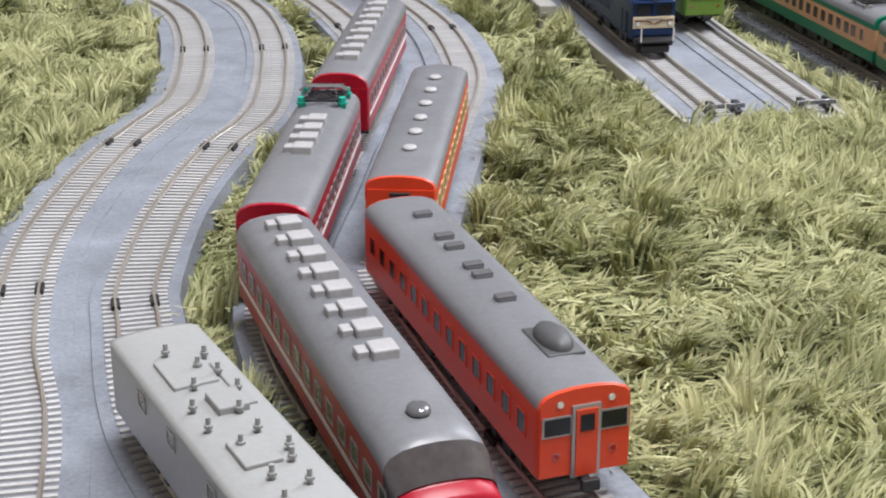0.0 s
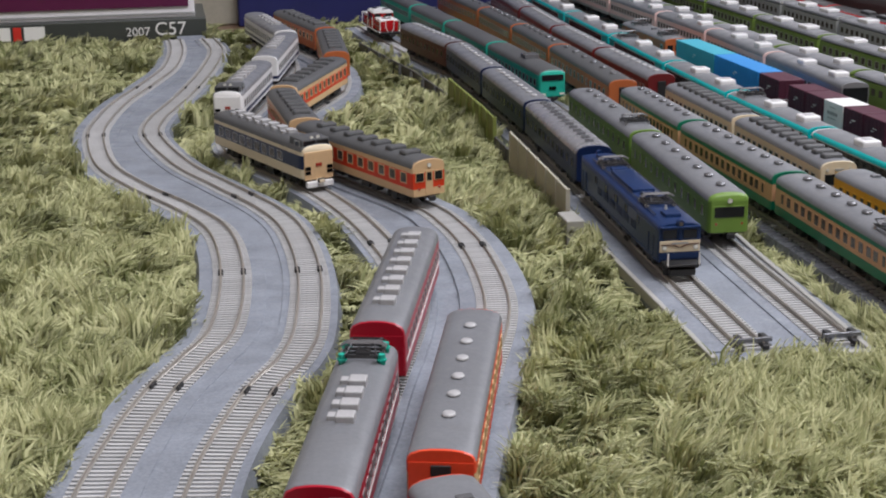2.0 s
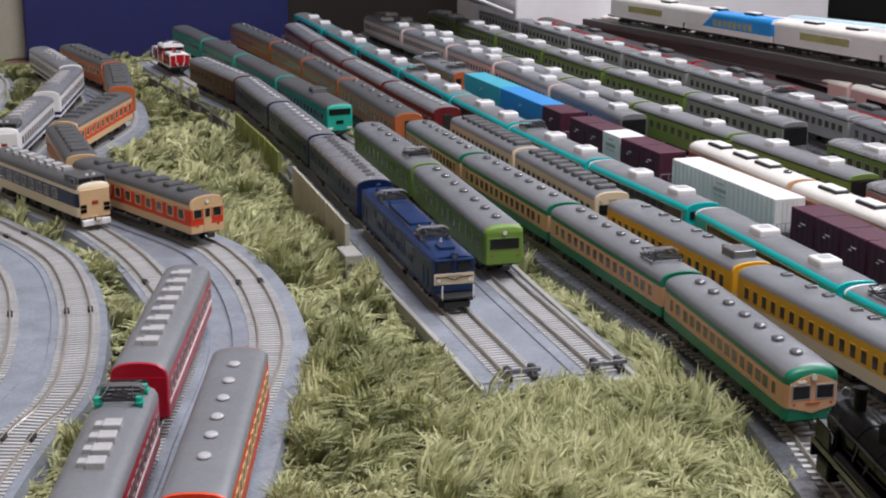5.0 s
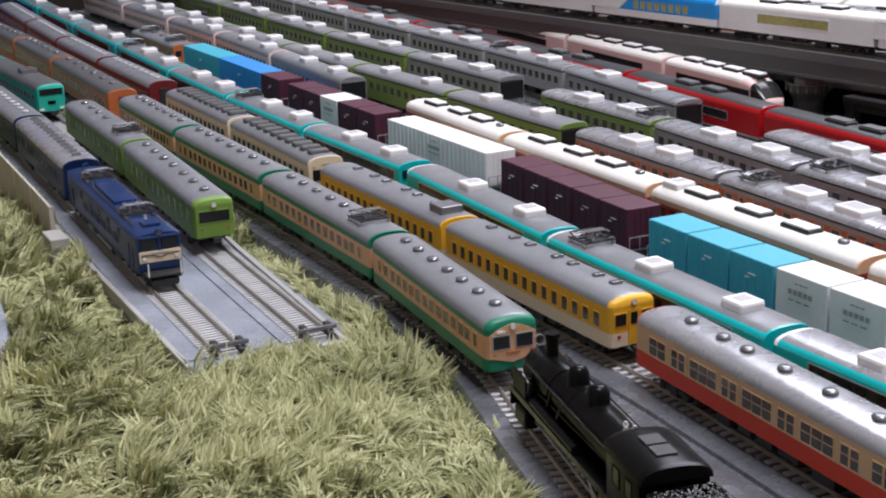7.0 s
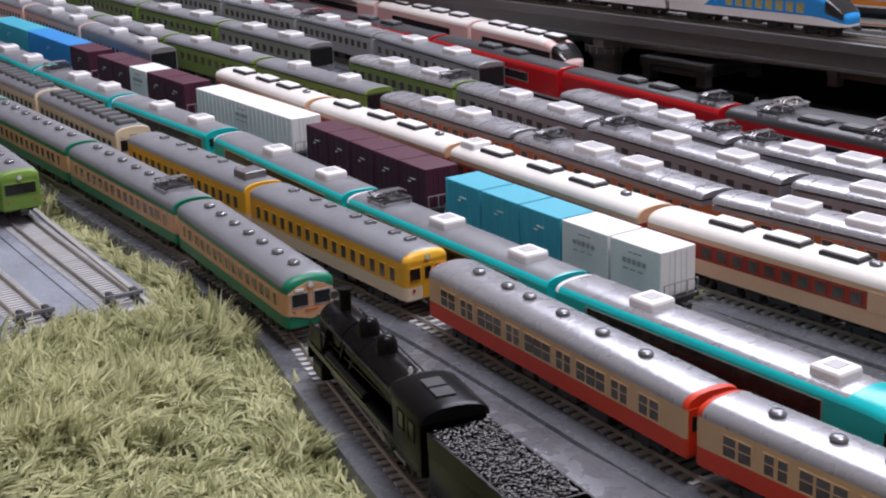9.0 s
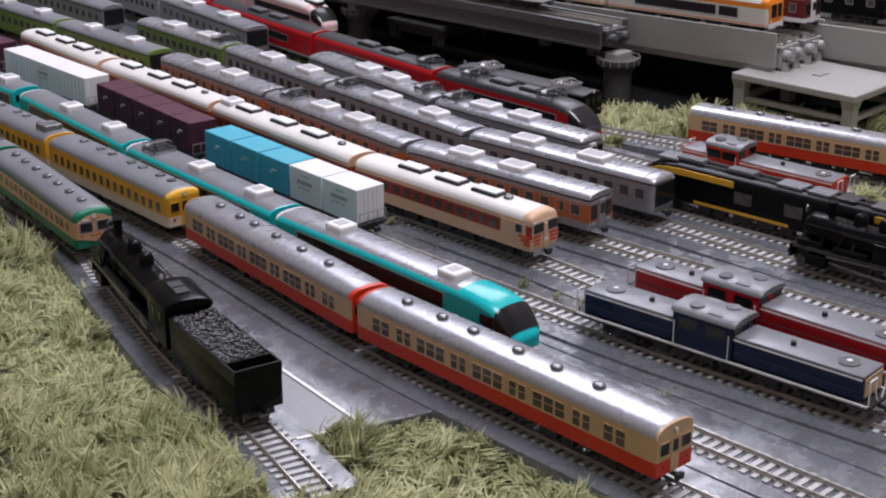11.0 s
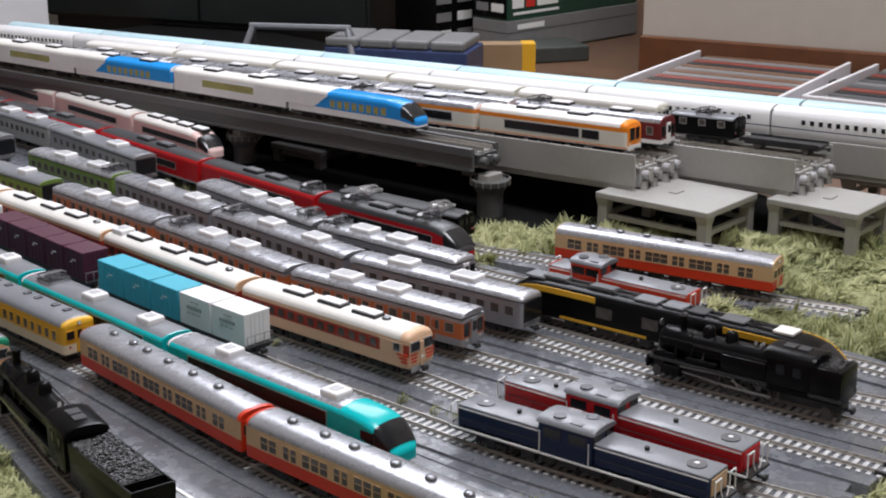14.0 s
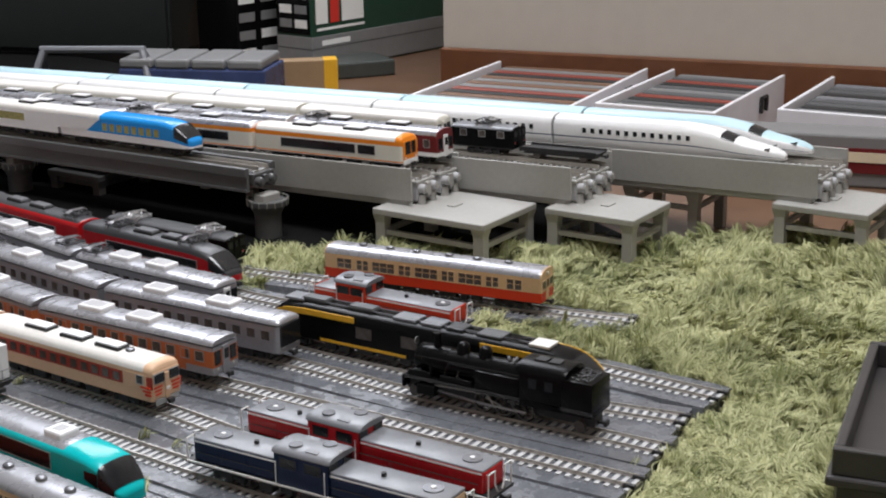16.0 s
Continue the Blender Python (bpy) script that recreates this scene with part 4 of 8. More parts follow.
# the siding's plate with its pale raised kerbs
SID = [(-0.1259, 0.3656), (-0.0649, 0.3592), (-0.0572, 0.5218), (-0.0490, 0.6240), (-0.1174, 0.6246), (-0.1234, 0.5019)]
slab("siding_plate", "flat grey plastic siding base between two tracks", SID, -0.004, 0.0046, BEDL)
poly_area(SID)
for pts, lab in (([(-0.1259, 0.3661), (-0.1236, 0.3659), (-0.1219, 0.5019), (-0.1169, 0.6656), (-0.1189, 0.6656), (-0.1241, 0.5019)], "long pale kerb along the siding base"),
                 ([(-0.0671, 0.3594), (-0.0649, 0.3592), (-0.0567, 0.5014), (-0.0516, 0.5728), (-0.0536, 0.5729), (-0.0590, 0.5014)], "long pale kerb along the siding base"),
                 ([(-0.1109, 0.3645), (-0.0651, 0.3592), (-0.0649, 0.3624), (-0.1107, 0.3677)], "pale end kerb closing the siding base")):
    slab("siding_kerb", lab, pts, 0.002, 0.0066, VIAD, 0.0004)
# the yard's slab beside the steam engine
PLAT = [(-0.0671, 0.0842), (-0.0528, 0.0803), (-0.0110, 0.0708), (-0.0140, 0.1858), (-0.0190, 0.3290), (-0.0429, 0.3315), (-0.0461, 0.2602), (-0.0548, 0.1671)]
slab("yard_slab", "smooth mid-grey plastic slab filling the yard between tracks", PLAT, -0.004, 0.0047, BEDD)
poly_area(PLAT)
slab("yard_slab_panel", "paler grey panel with a white edge at the slab's end", [(-0.0660, 0.0858), (-0.0529, 0.0819), (-0.0415, 0.0797), (-0.0335, 0.2024), (-0.0393, 0.2028), (-0.0561, 0.1460)], 0.003, 0.0051, SLAB, 0.0002)
for pts in ([(-0.0420, 0.0798), (-0.0404, 0.0797), (-0.0321, 0.2023), (-0.0337, 0.2024)], [(-0.0665, 0.0842), (-0.0534, 0.0804), (-0.0403, 0.0779), (-0.0404, 0.0797), (-0.0529, 0.0822), (-0.0662, 0.0860)]):
    slab("white_line", "thin raised white line along the yard slab", pts, 0.003, 0.0057, INK, 0.0001)


# ---- rolling stock in the yard ----
DIESEL = ("cream over vermilion model railcar with a silver-grey roof", "red and cream railcars")
DV = [("dome", [-0.33, -0.19, -0.06, 0.09, 0.215, 0.345], 0)]
DW = [(-0.40, 0.0040), (-0.365, 0.0040), (-0.30, 0.0033), (-0.27, 0.0033), (-0.22, 0.0045), (-0.185, 0.0045), (-0.15, 0.0045), (-0.10, 0.0033), (-0.07, 0.0033), (-0.02, 0.0045), (0.015, 0.0045),
      (0.05, 0.0045), (0.10, 0.0033), (0.13, 0.0033), (0.18, 0.0045), (0.215, 0.0045), (0.25, 0.0045), (0.30, 0.0033), (0.33, 0.0033), (0.385, 0.0045), (0.42, 0.0045)]
for (a, b), side in zip(cars_at("I", [-0.0285, 0.1290, 0.2717]), ("near", "far")):
    car("railcar", DIESEL[0], DIESEL[1], a, b, [(0.0118, VERMIL), (0.0205, CREAM)], {"front": CREAM}, roof=ROOFS, windows=DW, wz=0.0154, wh=0.0058, split=True, vents=[("dome", [-0.279, -0.149, -0.025, 0.128, 0.24, 0.371] if side == "near" else [-0.285, -0.135, 0.014, 0.147, 0.239, 0.367], 0)],
        fronts=("rail_car", "rail_car"), front_mat=CREAM, frame=CREAM, gap=0.0030, end_mat=(CREAM if side == "near" else VERMIL, VERMIL), brow=(0 if side == "near" else 0.0021, 0.0021 if side == "near" else 0),
        end_wall=(None if side == "near" else VERMIL, VERMIL))
car("railcar", "cream over vermilion model railcar standing alone by the rug", DIESEL[1], along("Q", 0.0949), along("Q", 0.2285), [(0.0118, VERMIL), (0.0205, CREAM)], {"front": CREAM}, roof=ROOFS,
    windows=DW, wz=0.0154, wh=0.0058, split=True, vents=DV, fronts=("rail_car", "rail_car"), front_mat=CREAM, frame=CREAM, gap=0.0)
YW = rail_windows(16, 0.0036)
for i, (a, b) in enumerate(cars_at("I", [0.2843, 0.4086, 0.5344])):
    car("electric_car", "yellow model commuter car over a cream skirt, grey roof", "yellow cars", a, b, [(0.0112, CREAM2), (0.0205, YELLOW)], {}, windows=YW, wz=0.0148, wh=0.0050, frame=YELLOW,
        vents=[("box", [-0.38, -0.29, -0.15, -0.06, 0.1, 0.2, 0.35], 0.0024)] + ([("acgrey", [-0.40], 0)] if i else []), fronts=("rail_car" if not i else "plain", "plain"), near="flat" if i else "round", front_mat=YELLOW, rise=0.0036, brow=(0 if i else 0.0023, 0))
GW = rail_windows(14, 0.0042)
for a, b in cars_at("I", [0.5446, 0.6649, 0.7803]):
    car("railcar", "pale cream model railcar with rows of dark roof coolers", "pale cream cars", a, b, [(0.0205, CREAM2)], {}, roof=ROOF, windows=GW, wz=0.0145, wh=0.0052,
        vents=[("fin", [-0.42, -0.33, -0.24, -0.15, -0.06, 0.03, 0.12, 0.21, 0.30, 0.39], 0)], fronts=("commuter", "plain"))
for a, b in cars_at("I", [0.8092, 0.9337, 1.0587, 1.1844, 1.3319]):
    car("electric_car", "dark maroon model coach with pale roof vents", "maroon cars", a, b, [(0.0205, MAROON)], {}, windows=GW, wz=0.0145, wh=0.0046, vents=[("disc", [-0.4, -0.3, -0.2, -0.1, 0, 0.1, 0.2, 0.3, 0.4], 0)])
CW = [(-0.42, 0.003), (-0.36, 0.0045), (-0.31, 0.0045), (-0.25, 0.0045), (-0.19, 0.0045), (-0.13, 0.0045), (-0.07, 0.0045), (-0.01, 0.0045), (0.05, 0.0045), (0.11, 0.0045), (0.17, 0.0045), (0.23, 0.0045), (0.29, 0.0045), (0.36, 0.0045), (0.42, 0.003)]
for i, (a, b) in enumerate(cars_at("C", [0.2857, 0.4027, 0.5301, 0.6602, 0.7735])):
    car("electric_car", "orange and deep green model car with a grey vented roof", "orange and green cars", a, b, [(0.0105, DGREEN), (0.0186, ORANGE), (0.0205, DGREEN)], {}, windows=CW, wz=0.0148, wh=0.0046, frame=ORANGE,
        vents=[("dome", ([-0.38, -0.25] if i != 1 else []) + [-0.12, 0.0, 0.13, 0.26, 0.38], 0)], pantos=[-0.33] if i == 1 else [], fronts=("moha" if i == 0 else "plain", "plain"), near="round" if i == 0 else "flat", front_mat=ORANGE, end_mat=DGREEN, brow=(0 if i else 0.0023, 0))
for a, b in cars_at("C", [0.7942, 0.9570, 1.0750, 1.1915, 1.3438]):
    car("railcar", "burnt orange model coach with a dull grey roof", "burnt orange cars", a, b, [(0.0205, BRICK)], {}, roof=ROOFD, windows=GW, wz=0.0148, wh=0.0046, vents=[("dome", [-0.35, -0.2, -0.05, 0.1, 0.25, 0.4], 0)])
for i, (a, b) in enumerate(cars_at("S2", [0.4975, 0.6395, 0.7769])):
    car("electric_car", "light green model commuter car with a grey vented roof", "light green cars", a, b, [(0.0205, LIME)], {}, windows=rail_windows(12, 0.0040), wz=0.0148, wh=0.0050, frame=LIME,
        vents=[("dome", [-0.4, -0.27, -0.14, 0.0, 0.13, 0.26, 0.39] if not i else [0.0, 0.13, 0.26, 0.39], 0)], pantos=[-0.33] if i else [], fronts=("lime_face" if not i else "plain", "plain"), front_mat=LIME, near="flat" if i else "round", brow=(0 if i else 0.0023, 0))
for i, (a, b) in enumerate(cars_at("S2", [0.8463, 0.9816, 1.1125, 1.2284, 1.3449])):
    car("electric_car", "jade green model express car with a grey roof", "jade cars", a, b, [(0.0205, JADE)], {}, roof=ROOFD, windows=GW, wz=0.0148, wh=0.0040, fronts=("cab_high" if not i else "plain", "plain"), near="round" if not i else "flat",
        vents=[("acgrey", [-0.1], 0)] if not i else [])
for i, (a, b) in enumerate(cars_at("S1", [0.6076, 0.7409, 0.8670, 0.9898, 1.1104])):
    car("sleeping_car", "blue model coach with a pale ribbed silver roof" if i < 3 else "brown model coach with a grey roof", "blue coaches", a, b, [(0.0205, BLUE if i < 3 else BROWN)], {}, roof=ROOFS if i == 0 else ROOF,
        windows=rail_windows(11, 0.0044), glass=GLASS, frame=BLUE if i < 3 else BROWN, wz=0.0145, wh=0.0044, vents=[("disc", [-0.4 + 0.1 * k for k in range(9)], 0.0)] if i else [("box", [-0.42 + 0.07 * k for k in range(13)], 0.0)])
JY = [0.0724, 0.2308, 0.3692, 0.5040, 0.5091, 0.6236, 0.7418, 0.8606, 1.0008, 1.1419, 1.2838, 1.4213]
for i, (a, b) in enumerate(zip(JY, JY[1:])):
    if b - a < 0.02:
        continue
    p, q = along("J", a), along("J", b)
    car("express_car", "turquoise model express car with a dark window band", "turquoise cars", p, q, [(0.0070, SILVER), (0.0215, TEAL)], {}, roof=ROOF if i else ROOFS, width=0.0190,
        glass=GLASS, windows=[(0.0, 0.102)] if i else [(0.075, 0.098)], wz=0.0168, wh=0.0070, near="bullet" if i == 0 else "flat", fronts=("" if i == 0 else "cab_high" if i == 4 else "plain", "cab_high" if i == 2 else "plain"),
        vents=[("tall", [-0.22, 0.26] if i == 0 else [-0.33, 0.05] if i % 2 else [-0.3, 0.1], 0)], pantos=[0.36] if i in (1, 5, 7) else [], rise=0.0036, eave=0.0212, shoulder=2, end_mat=(TEAL, UNIT), brow=(0, 0.0021))


# ---- container train ----
def container(name, label, p, length, m, height=0.0172, width=0.0170, z=RT + 0.0082, turn=0.0, doors=True):
    def build():
        bm = bmesh.new()
        box(bm, -width / 2, width / 2, -length / 2, length / 2, 0, height, 0.0004)
        return mesh_of(bm, m)
    root = thing(name, label, "container", "containers", m=Matrix.Translation((p[0], p[1], z)) @ pose(0, 0, 0, 0, 0, turn))
    part("shell", shared(("cont", round(length, 4), m.name), build), root)

    def ribs():
        bm = bmesh.new()
        n = max(4, int(length / 0.0045))
        for s in (-1, 1):
            for i in range(n + 1):
                y = -length / 2 + 0.0012 + (length - 0.0024) * i / n
                box(bm, s * width / 2 - 0.0001, s * width / 2 + 0.00025, y - 0.0005, y + 0.0005, 0.0006, height - 0.0006) if s > 0 else box(bm, -width / 2 - 0.00025, -width / 2 + 0.0001, y - 0.0005, y + 0.0005, 0.0006, height - 0.0006)
        return mesh_of(bm, m)
    if m is not WHITE or length > 0.06:
        part("side_ribs", shared(("ribs", round(length, 4), m.name), ribs), root)
    if doors:
        def bars():
            return mesh_of(rod(bmesh.new(), (0, 0, 0.001), (0, 0, height - 0.001), 0.0003, 5), m)
        for x in (-0.004, -0.0015, 0.0015, 0.004):
            part("lock_bar", shared(("bars", m.name), bars), root, pose(x, -length / 2 - 0.0001, 0))
        part("marking", shared(("mark", m.name), lambda: print_mesh(m)), root,
             pose(-width / 2 - 0.0003, 0, height * 0.62, 0, 0, 180))
    return root


def print_mesh(m):
    """Rows of small print on a container's side, as bars."""
    bm = bmesh.new()
    if m is WHITE:
        for k in range(5):
            box(bm, -0.0001, 0.00012, -0.0062 + 0.0026 * k, -0.0044 + 0.0026 * k, -0.0010, 0.0008)
        for k in range(3):
            box(bm, -0.0001, 0.00012, -0.0030 + 0.0024 * k, -0.0012 + 0.0024 * k, 0.0030, 0.0036)
            box(bm, -0.0001, 0.00012, -0.0060 + 0.0040 * k, -0.0034 + 0.0040 * k, -0.0034, -0.0029)
    else:
        box(bm, -0.0001, 0.00012, -0.0030, -0.0008, -0.0012, -0.0007)
        box(bm, -0.0001, 0.00012, -0.0012, 0.0030, 0.0004, 0.0009)
    return mesh_of(bm, GREYP if m is WHITE else INK)


def flat_wagon(a, b):
    m, length = place(a, b, 0.003)
    root = thing("container_wagon", "grey model flat wagon carrying containers", "wagon", "container wagons", m=m)
    bm = bmesh.new()
    box(bm, -0.0086, 0.0086, -length / 2, length / 2, RT + 0.0066, RT + 0.0081, 0.0003)
    box(bm, -0.003, 0.003, -length / 2, length / 2, RT + 0.0044, RT + 0.0066)
    part("deck", mesh_of(bm, UNDER), root)
    bm = bmesh.new()
    for s in (-1, 1):
        y = s * (length / 2 - 0.0005)
        for x in (-0.008, -0.003, 0.003, 0.008):
            rod(bm, (x, y, RT + 0.008), (x, y, RT + 0.0135), 0.00025, 5)
        rod(bm, (-0.008, y, RT + 0.0135), (0.008, y, RT + 0.0135), 0.00025, 5)
    part("end_rail", mesh_of(bm, FRAME), root)
    run_gear(root, length, 3, pitch=length / 2 - 0.02)


LOADS = [(0.2244, [(WHITE, "plain white goods container with small print", 2), (CYAN, "cyan goods container with ribbed sides", 3)], 0.3652),
         (0.3739, [(PLUM, "dark plum goods container with ribbed sides", 5)], 0.4925),
         (0.5006, [(WHITE, "long white goods container with panelled sides", 1)], 0.6130),
         (0.6212, [(PLUM, "dark plum goods container with ribbed sides", 1), (PLUM, "dark plum goods container with ribbed sides", 1), (WHITE, "plain white goods container with small print", 1), (PLUM, "dark plum goods container with ribbed sides", 2)], 0.7516),
         (0.7588, [(PLUM, "dark plum goods container with ribbed sides", 1), (AZURE, "bright azure long goods container", 1), (CYAN, "cyan goods container with ribbed sides", 1)], 0.9534)]
for y0, loads, y1 in LOADS:
    n = sum(k for _, _, k in loads)
    flat_wagon(along("K", y0), along("K", y1))
    weights = [(m, lab) for m, lab, k in loads for _ in range(k)]
    share = [1.0] * n
    if n == 5 and loads[0][2] == 2:
        share = [1.0, 1.0, 0.95, 0.95, 0.95]
    if n == 3:
        share = [0.42, 1.0, 0.95]
    tot, y = sum(share), y0 + 0.003
    for (m, lab), w in zip(weights, share):
        l = (y1 - y0 - 0.006) * w / tot
        p, q = along("K", y), along("K", y + l)
        container("goods_container", lab, ((p[0] + q[0]) / 2, y + l / 2), l - 0.0012, m, turn=math.degrees(math.atan2(-(q[0] - p[0]), l)), z=RT + 0.0082)
        y += l

EXW = rail_windows(15, 0.0046)
for i, (a, b) in enumerate(cars_at("L", [0.1495, 0.2746, 0.4103, 0.5422, 0.6587])):
    car("express_railcar", "cream model express railcar with a red window band and white roof", "cream express cars", a, b, [(0.0120, PEACH), (0.0184, BANDR), (0.0205, PEACH)], {}, roof=ROOFW, windows=[w for w in EXW if i or w[0] > -0.34], wz=0.0151, wh=0.0044,
        vents=[("acdark", [-0.205, 0.0, 0.215] if i == 0 else [-0.177, 0.045, 0.31], 0)] + ([("tall", [0.44], 0)] if i == 1 else []) + [("dome", [-0.31 if i == 0 else -0.36], 0)], fronts=("express" if i == 0 else "plain", "plain"),
        near="round" if i == 0 else "flat", front_mat=PEACH, frame=BANDR, brow=(0 if i else 0.0051, 0))
for i, (a, b) in enumerate(cars_at("L", [0.7481, 0.8802, 1.0047, 1.1196, 1.2455, 1.3775])):
    car("express_car", "pale mauve-grey model express car with a grey roof", "mauve cars", a, b, [(0.0085, GREYP), (0.0205, PINK if i else SILVER)], {}, roof=ROOF, windows=EXW, wz=0.0148, wh=0.0042, fronts=("black_face" if not i else "plain", "plain"), vents=[("tall", [-0.3, 0.1], 0)])
MW = rail_windows(12, 0.0052)
for i, (a, b) in enumerate(cars_at("M", [0.1531, 0.2763, 0.4117, 0.5327])):
    car("electric_car", "stainless steel model car with orange door panels", "steel and orange cars", a, b, [(0.0100, SILVER), (0.0186, BRICK), (0.0205, SILVER)], {"door": BRICK}, roof=ROOFS, windows=MW, rise=0.0031, eave=0.0214, wz=0.0152, wh=0.0048, frame=SILVER,
        vents=[("ac", ([-0.06, 0.218], [-0.129, 0.122], [-0.136, 0.14])[min(i, 2)], 0)], pantos=[0.36] if i == 1 else [], fronts=("three_pane" if i == 0 else "plain", "plain"), doors=(-0.33, 0.0, 0.33), front_mat=SILVER)
for i, (a, b) in enumerate(cars_at("M", [0.5439, 0.6696, 0.7931, 0.9109, 1.0357, 1.1611, 1.2873, 1.4035])):
    car("electric_car", "olive green model commuter car with a grey roof", "olive cars", a, b, [(0.0205, OLIVE)], {}, roof=ROOF, windows=MW, rise=0.0031, eave=0.0214, wz=0.0150, wh=0.0046, frame=OLIVE, vents=[("tall", [-0.25, 0.2], 0)], fronts=("black_face" if not i else "plain", "plain"))
for i, (a, b) in enumerate(cars_at("N", [0.1494, 0.2722, 0.4063, 0.5262, 0.6405])):
    car("electric_car", "stainless steel model commuter car with grey roof units" if i < 3 else "steel model commuter car with a green side", "steel cars", a, b, [(0.0110, SILVER), (0.0205, SILVER if i < 3 else OLIVE)], {}, roof=ROOFS, windows=MW, rise=0.0031, eave=0.0214, wz=0.0152, wh=0.0048, frame=SILVER,
        vents=[("ac", ([-0.142, 0.225], [-0.227, 0.11], [-0.27, 0.108], [-0.24, 0.16])[min(i, 3)], 0)], pantos=[0.40] if i in (1,) else [-0.4] if i == 3 else [], fronts=("black_face" if i == 0 else "plain", "plain"), near="round" if i == 0 else "flat", front_mat=SILVER)
for i, (a, b) in enumerate(cars_at("N", [0.6916, 0.8202, 0.9506, 1.0764, 1.1915, 1.3071, 1.4022])):
    car("electric_car", "steel and green model commuter car with a black front", "green striped cars", a, b, [(0.0205, SILVER if not i else OLIVE)], {}, roof=ROOF, windows=MW, rise=0.0031, eave=0.0214, wz=0.0150, wh=0.0046, vents=[("ac", [-0.2, 0.2], 0)], fronts=("black_face" if not i else "plain", "plain"))
for i, (a, b) in enumerate(cars_at("O", [0.2205, 0.3362, 0.4752])):
    car("electric_car", "pale steel model commuter car with white roof units", "pale steel cars", a, b, [(0.0110, SILVER), (0.0205, SILVER)], {}, roof=ROOFS, windows=MW, rise=0.0031, eave=0.0214, wz=0.0152, wh=0.0048, frame=SILVER,
        vents=[("ac", [-0.054, 0.213] if not i else [-0.15, 0.07], 0)], pantos=[0.42 if not i else -0.4], fronts=("three_pane" if i == 0 else "plain", "plain"), near="round" if i == 0 else "flat", far="round" if i else "flat", front_mat=WHITE)
for i, (a, b) in enumerate(cars_at("O", [0.5625, 0.7003, 0.8102, 0.9258, 1.0442, 1.1589, 1.2848, 1.4113])):
    car("electric_car", "grey-green model commuter car with a black front window", "grey-green cars", a, b, [(0.0205, SILVER if not i else GREYP)], {}, roof=ROOF, windows=MW, rise=0.0031, eave=0.0214, wz=0.0150, wh=0.0046, vents=[("ac", [-0.2, 0.2], 0)], pantos=[0.42] if i == 1 else [], fronts=("black_face" if not i else "plain", "plain"))
for i, (a, b) in enumerate(cars_at("P", [0.2580, 0.3866, 0.5196, 0.6622, 0.8161, 0.9607, 1.1167, 1.2632, 1.4107])):
    car("express_car", "glossy red model express car with a dark roof", "red cars", a, b, [(0.0075, GREYP), (0.0205, RED)], {}, roof=ROOFK, end_mat=ROOFK if not i else RED, shoulder=2 if i else 0, glass=GLASS, windows=[(0.0, 0.08)], wz=0.0148, wh=0.0048, near="nose" if not i else "flat",
        fronts=("" if not i else "plain", "plain"), vents=[("acblack", [-0.1, 0.1], 0)], pantos=[-0.22, 0.3] if i == 0 else [-0.4] if i == 1 else [])
for i, (a, b) in enumerate(cars_at("Q", [0.5801, 0.6923, 0.8226, 0.9598, 1.1155, 1.2618, 1.3984])):
    car("express_car", "pale pink and white model express car with roof fairings", "pink cars", a, b, [(0.0205, PINK)], {}, roof=ROOFW, glass=GLASS, windows=[(0.0, 0.08)], wz=0.0148, wh=0.0046, near="nose" if not i else "flat", fronts=("" if not i else "plain", "plain"),
        vents=[("acdark", [-0.3, -0.1, 0.1, 0.3], 0)])


# ---- left trains ----
LWA = rail_windows(14, 0.0040)
for i, (a, b) in enumerate((((-0.2627, 0.0946), (-0.2818, 0.2262)), ((-0.2818, 0.2294), (-0.2533, 0.3390)), ((-0.2493, 0.3535), (-0.2153, 0.4747)))):
    car("diesel_railcar", "crimson model railcar with a grey roof and pale cooler boxes", "crimson railcars", a, b, [(0.0100, CRIM), (0.0205, CRIM)], {}, roof=ROOF, windows=LWA, wz=0.0152, wh=0.0038,
        stripe=(0.0108, 0.0012, INK), near="hood" if i == 0 else "flat", fronts=("" if i == 0 else "plain", "plain"), rise=0.0052, end_mat=CRIM, hood_glass=SCREEN, end_wall=(None if i == 0 else CRIM, CRIM),
        vents=[("slab", [-0.16 + 0.083 * k for k in range(8)] if i == 0 else [-0.10, -0.015, 0.07, 0.155] if i == 1 else [-0.33 + 0.098 * k for k in range(8)], 0)] + ([("dome", [-0.36], 0)] if i == 0 else []),
        pantos=[0.38] if i == 1 else [], panto_feet=JADE)
for i, (a, b) in enumerate((((-0.2325, 0.1193), (-0.2492, 0.2363)), ((-0.2468, 0.2480), (-0.2124, 0.3680)))):
    car("diesel_railcar", "scarlet model railcar with a grey roof" if i == 0 else "orange and cream model railcar with a grey roof", "scarlet railcars", a, b, [(0.0205, SCARLET)] if i == 0 else [(0.0105, VERMIL), (0.0175, CREAM), (0.0205, SCARLET)], {},
        roof=ROOF, windows=rail_windows(13, 0.0038), glass=GLASS, wz=0.0148, wh=0.0044, frame=SCARLET if i == 0 else CREAM, fronts=("framed_door" if i == 0 else "plain", "plain"), front_mat=SCARLET,
        vents=[("box", [-0.12, 0.0, 0.05, 0.16, 0.22, 0.36], 0.0008), ("exhaust", [-0.32], 0.002)] if i == 0 else [("disc", [-0.3, -0.17, -0.05, 0.08, 0.21, 0.34], 0)], rise=0.0038, end_wall=(None if i == 0 else SCARLET, SCARLET))
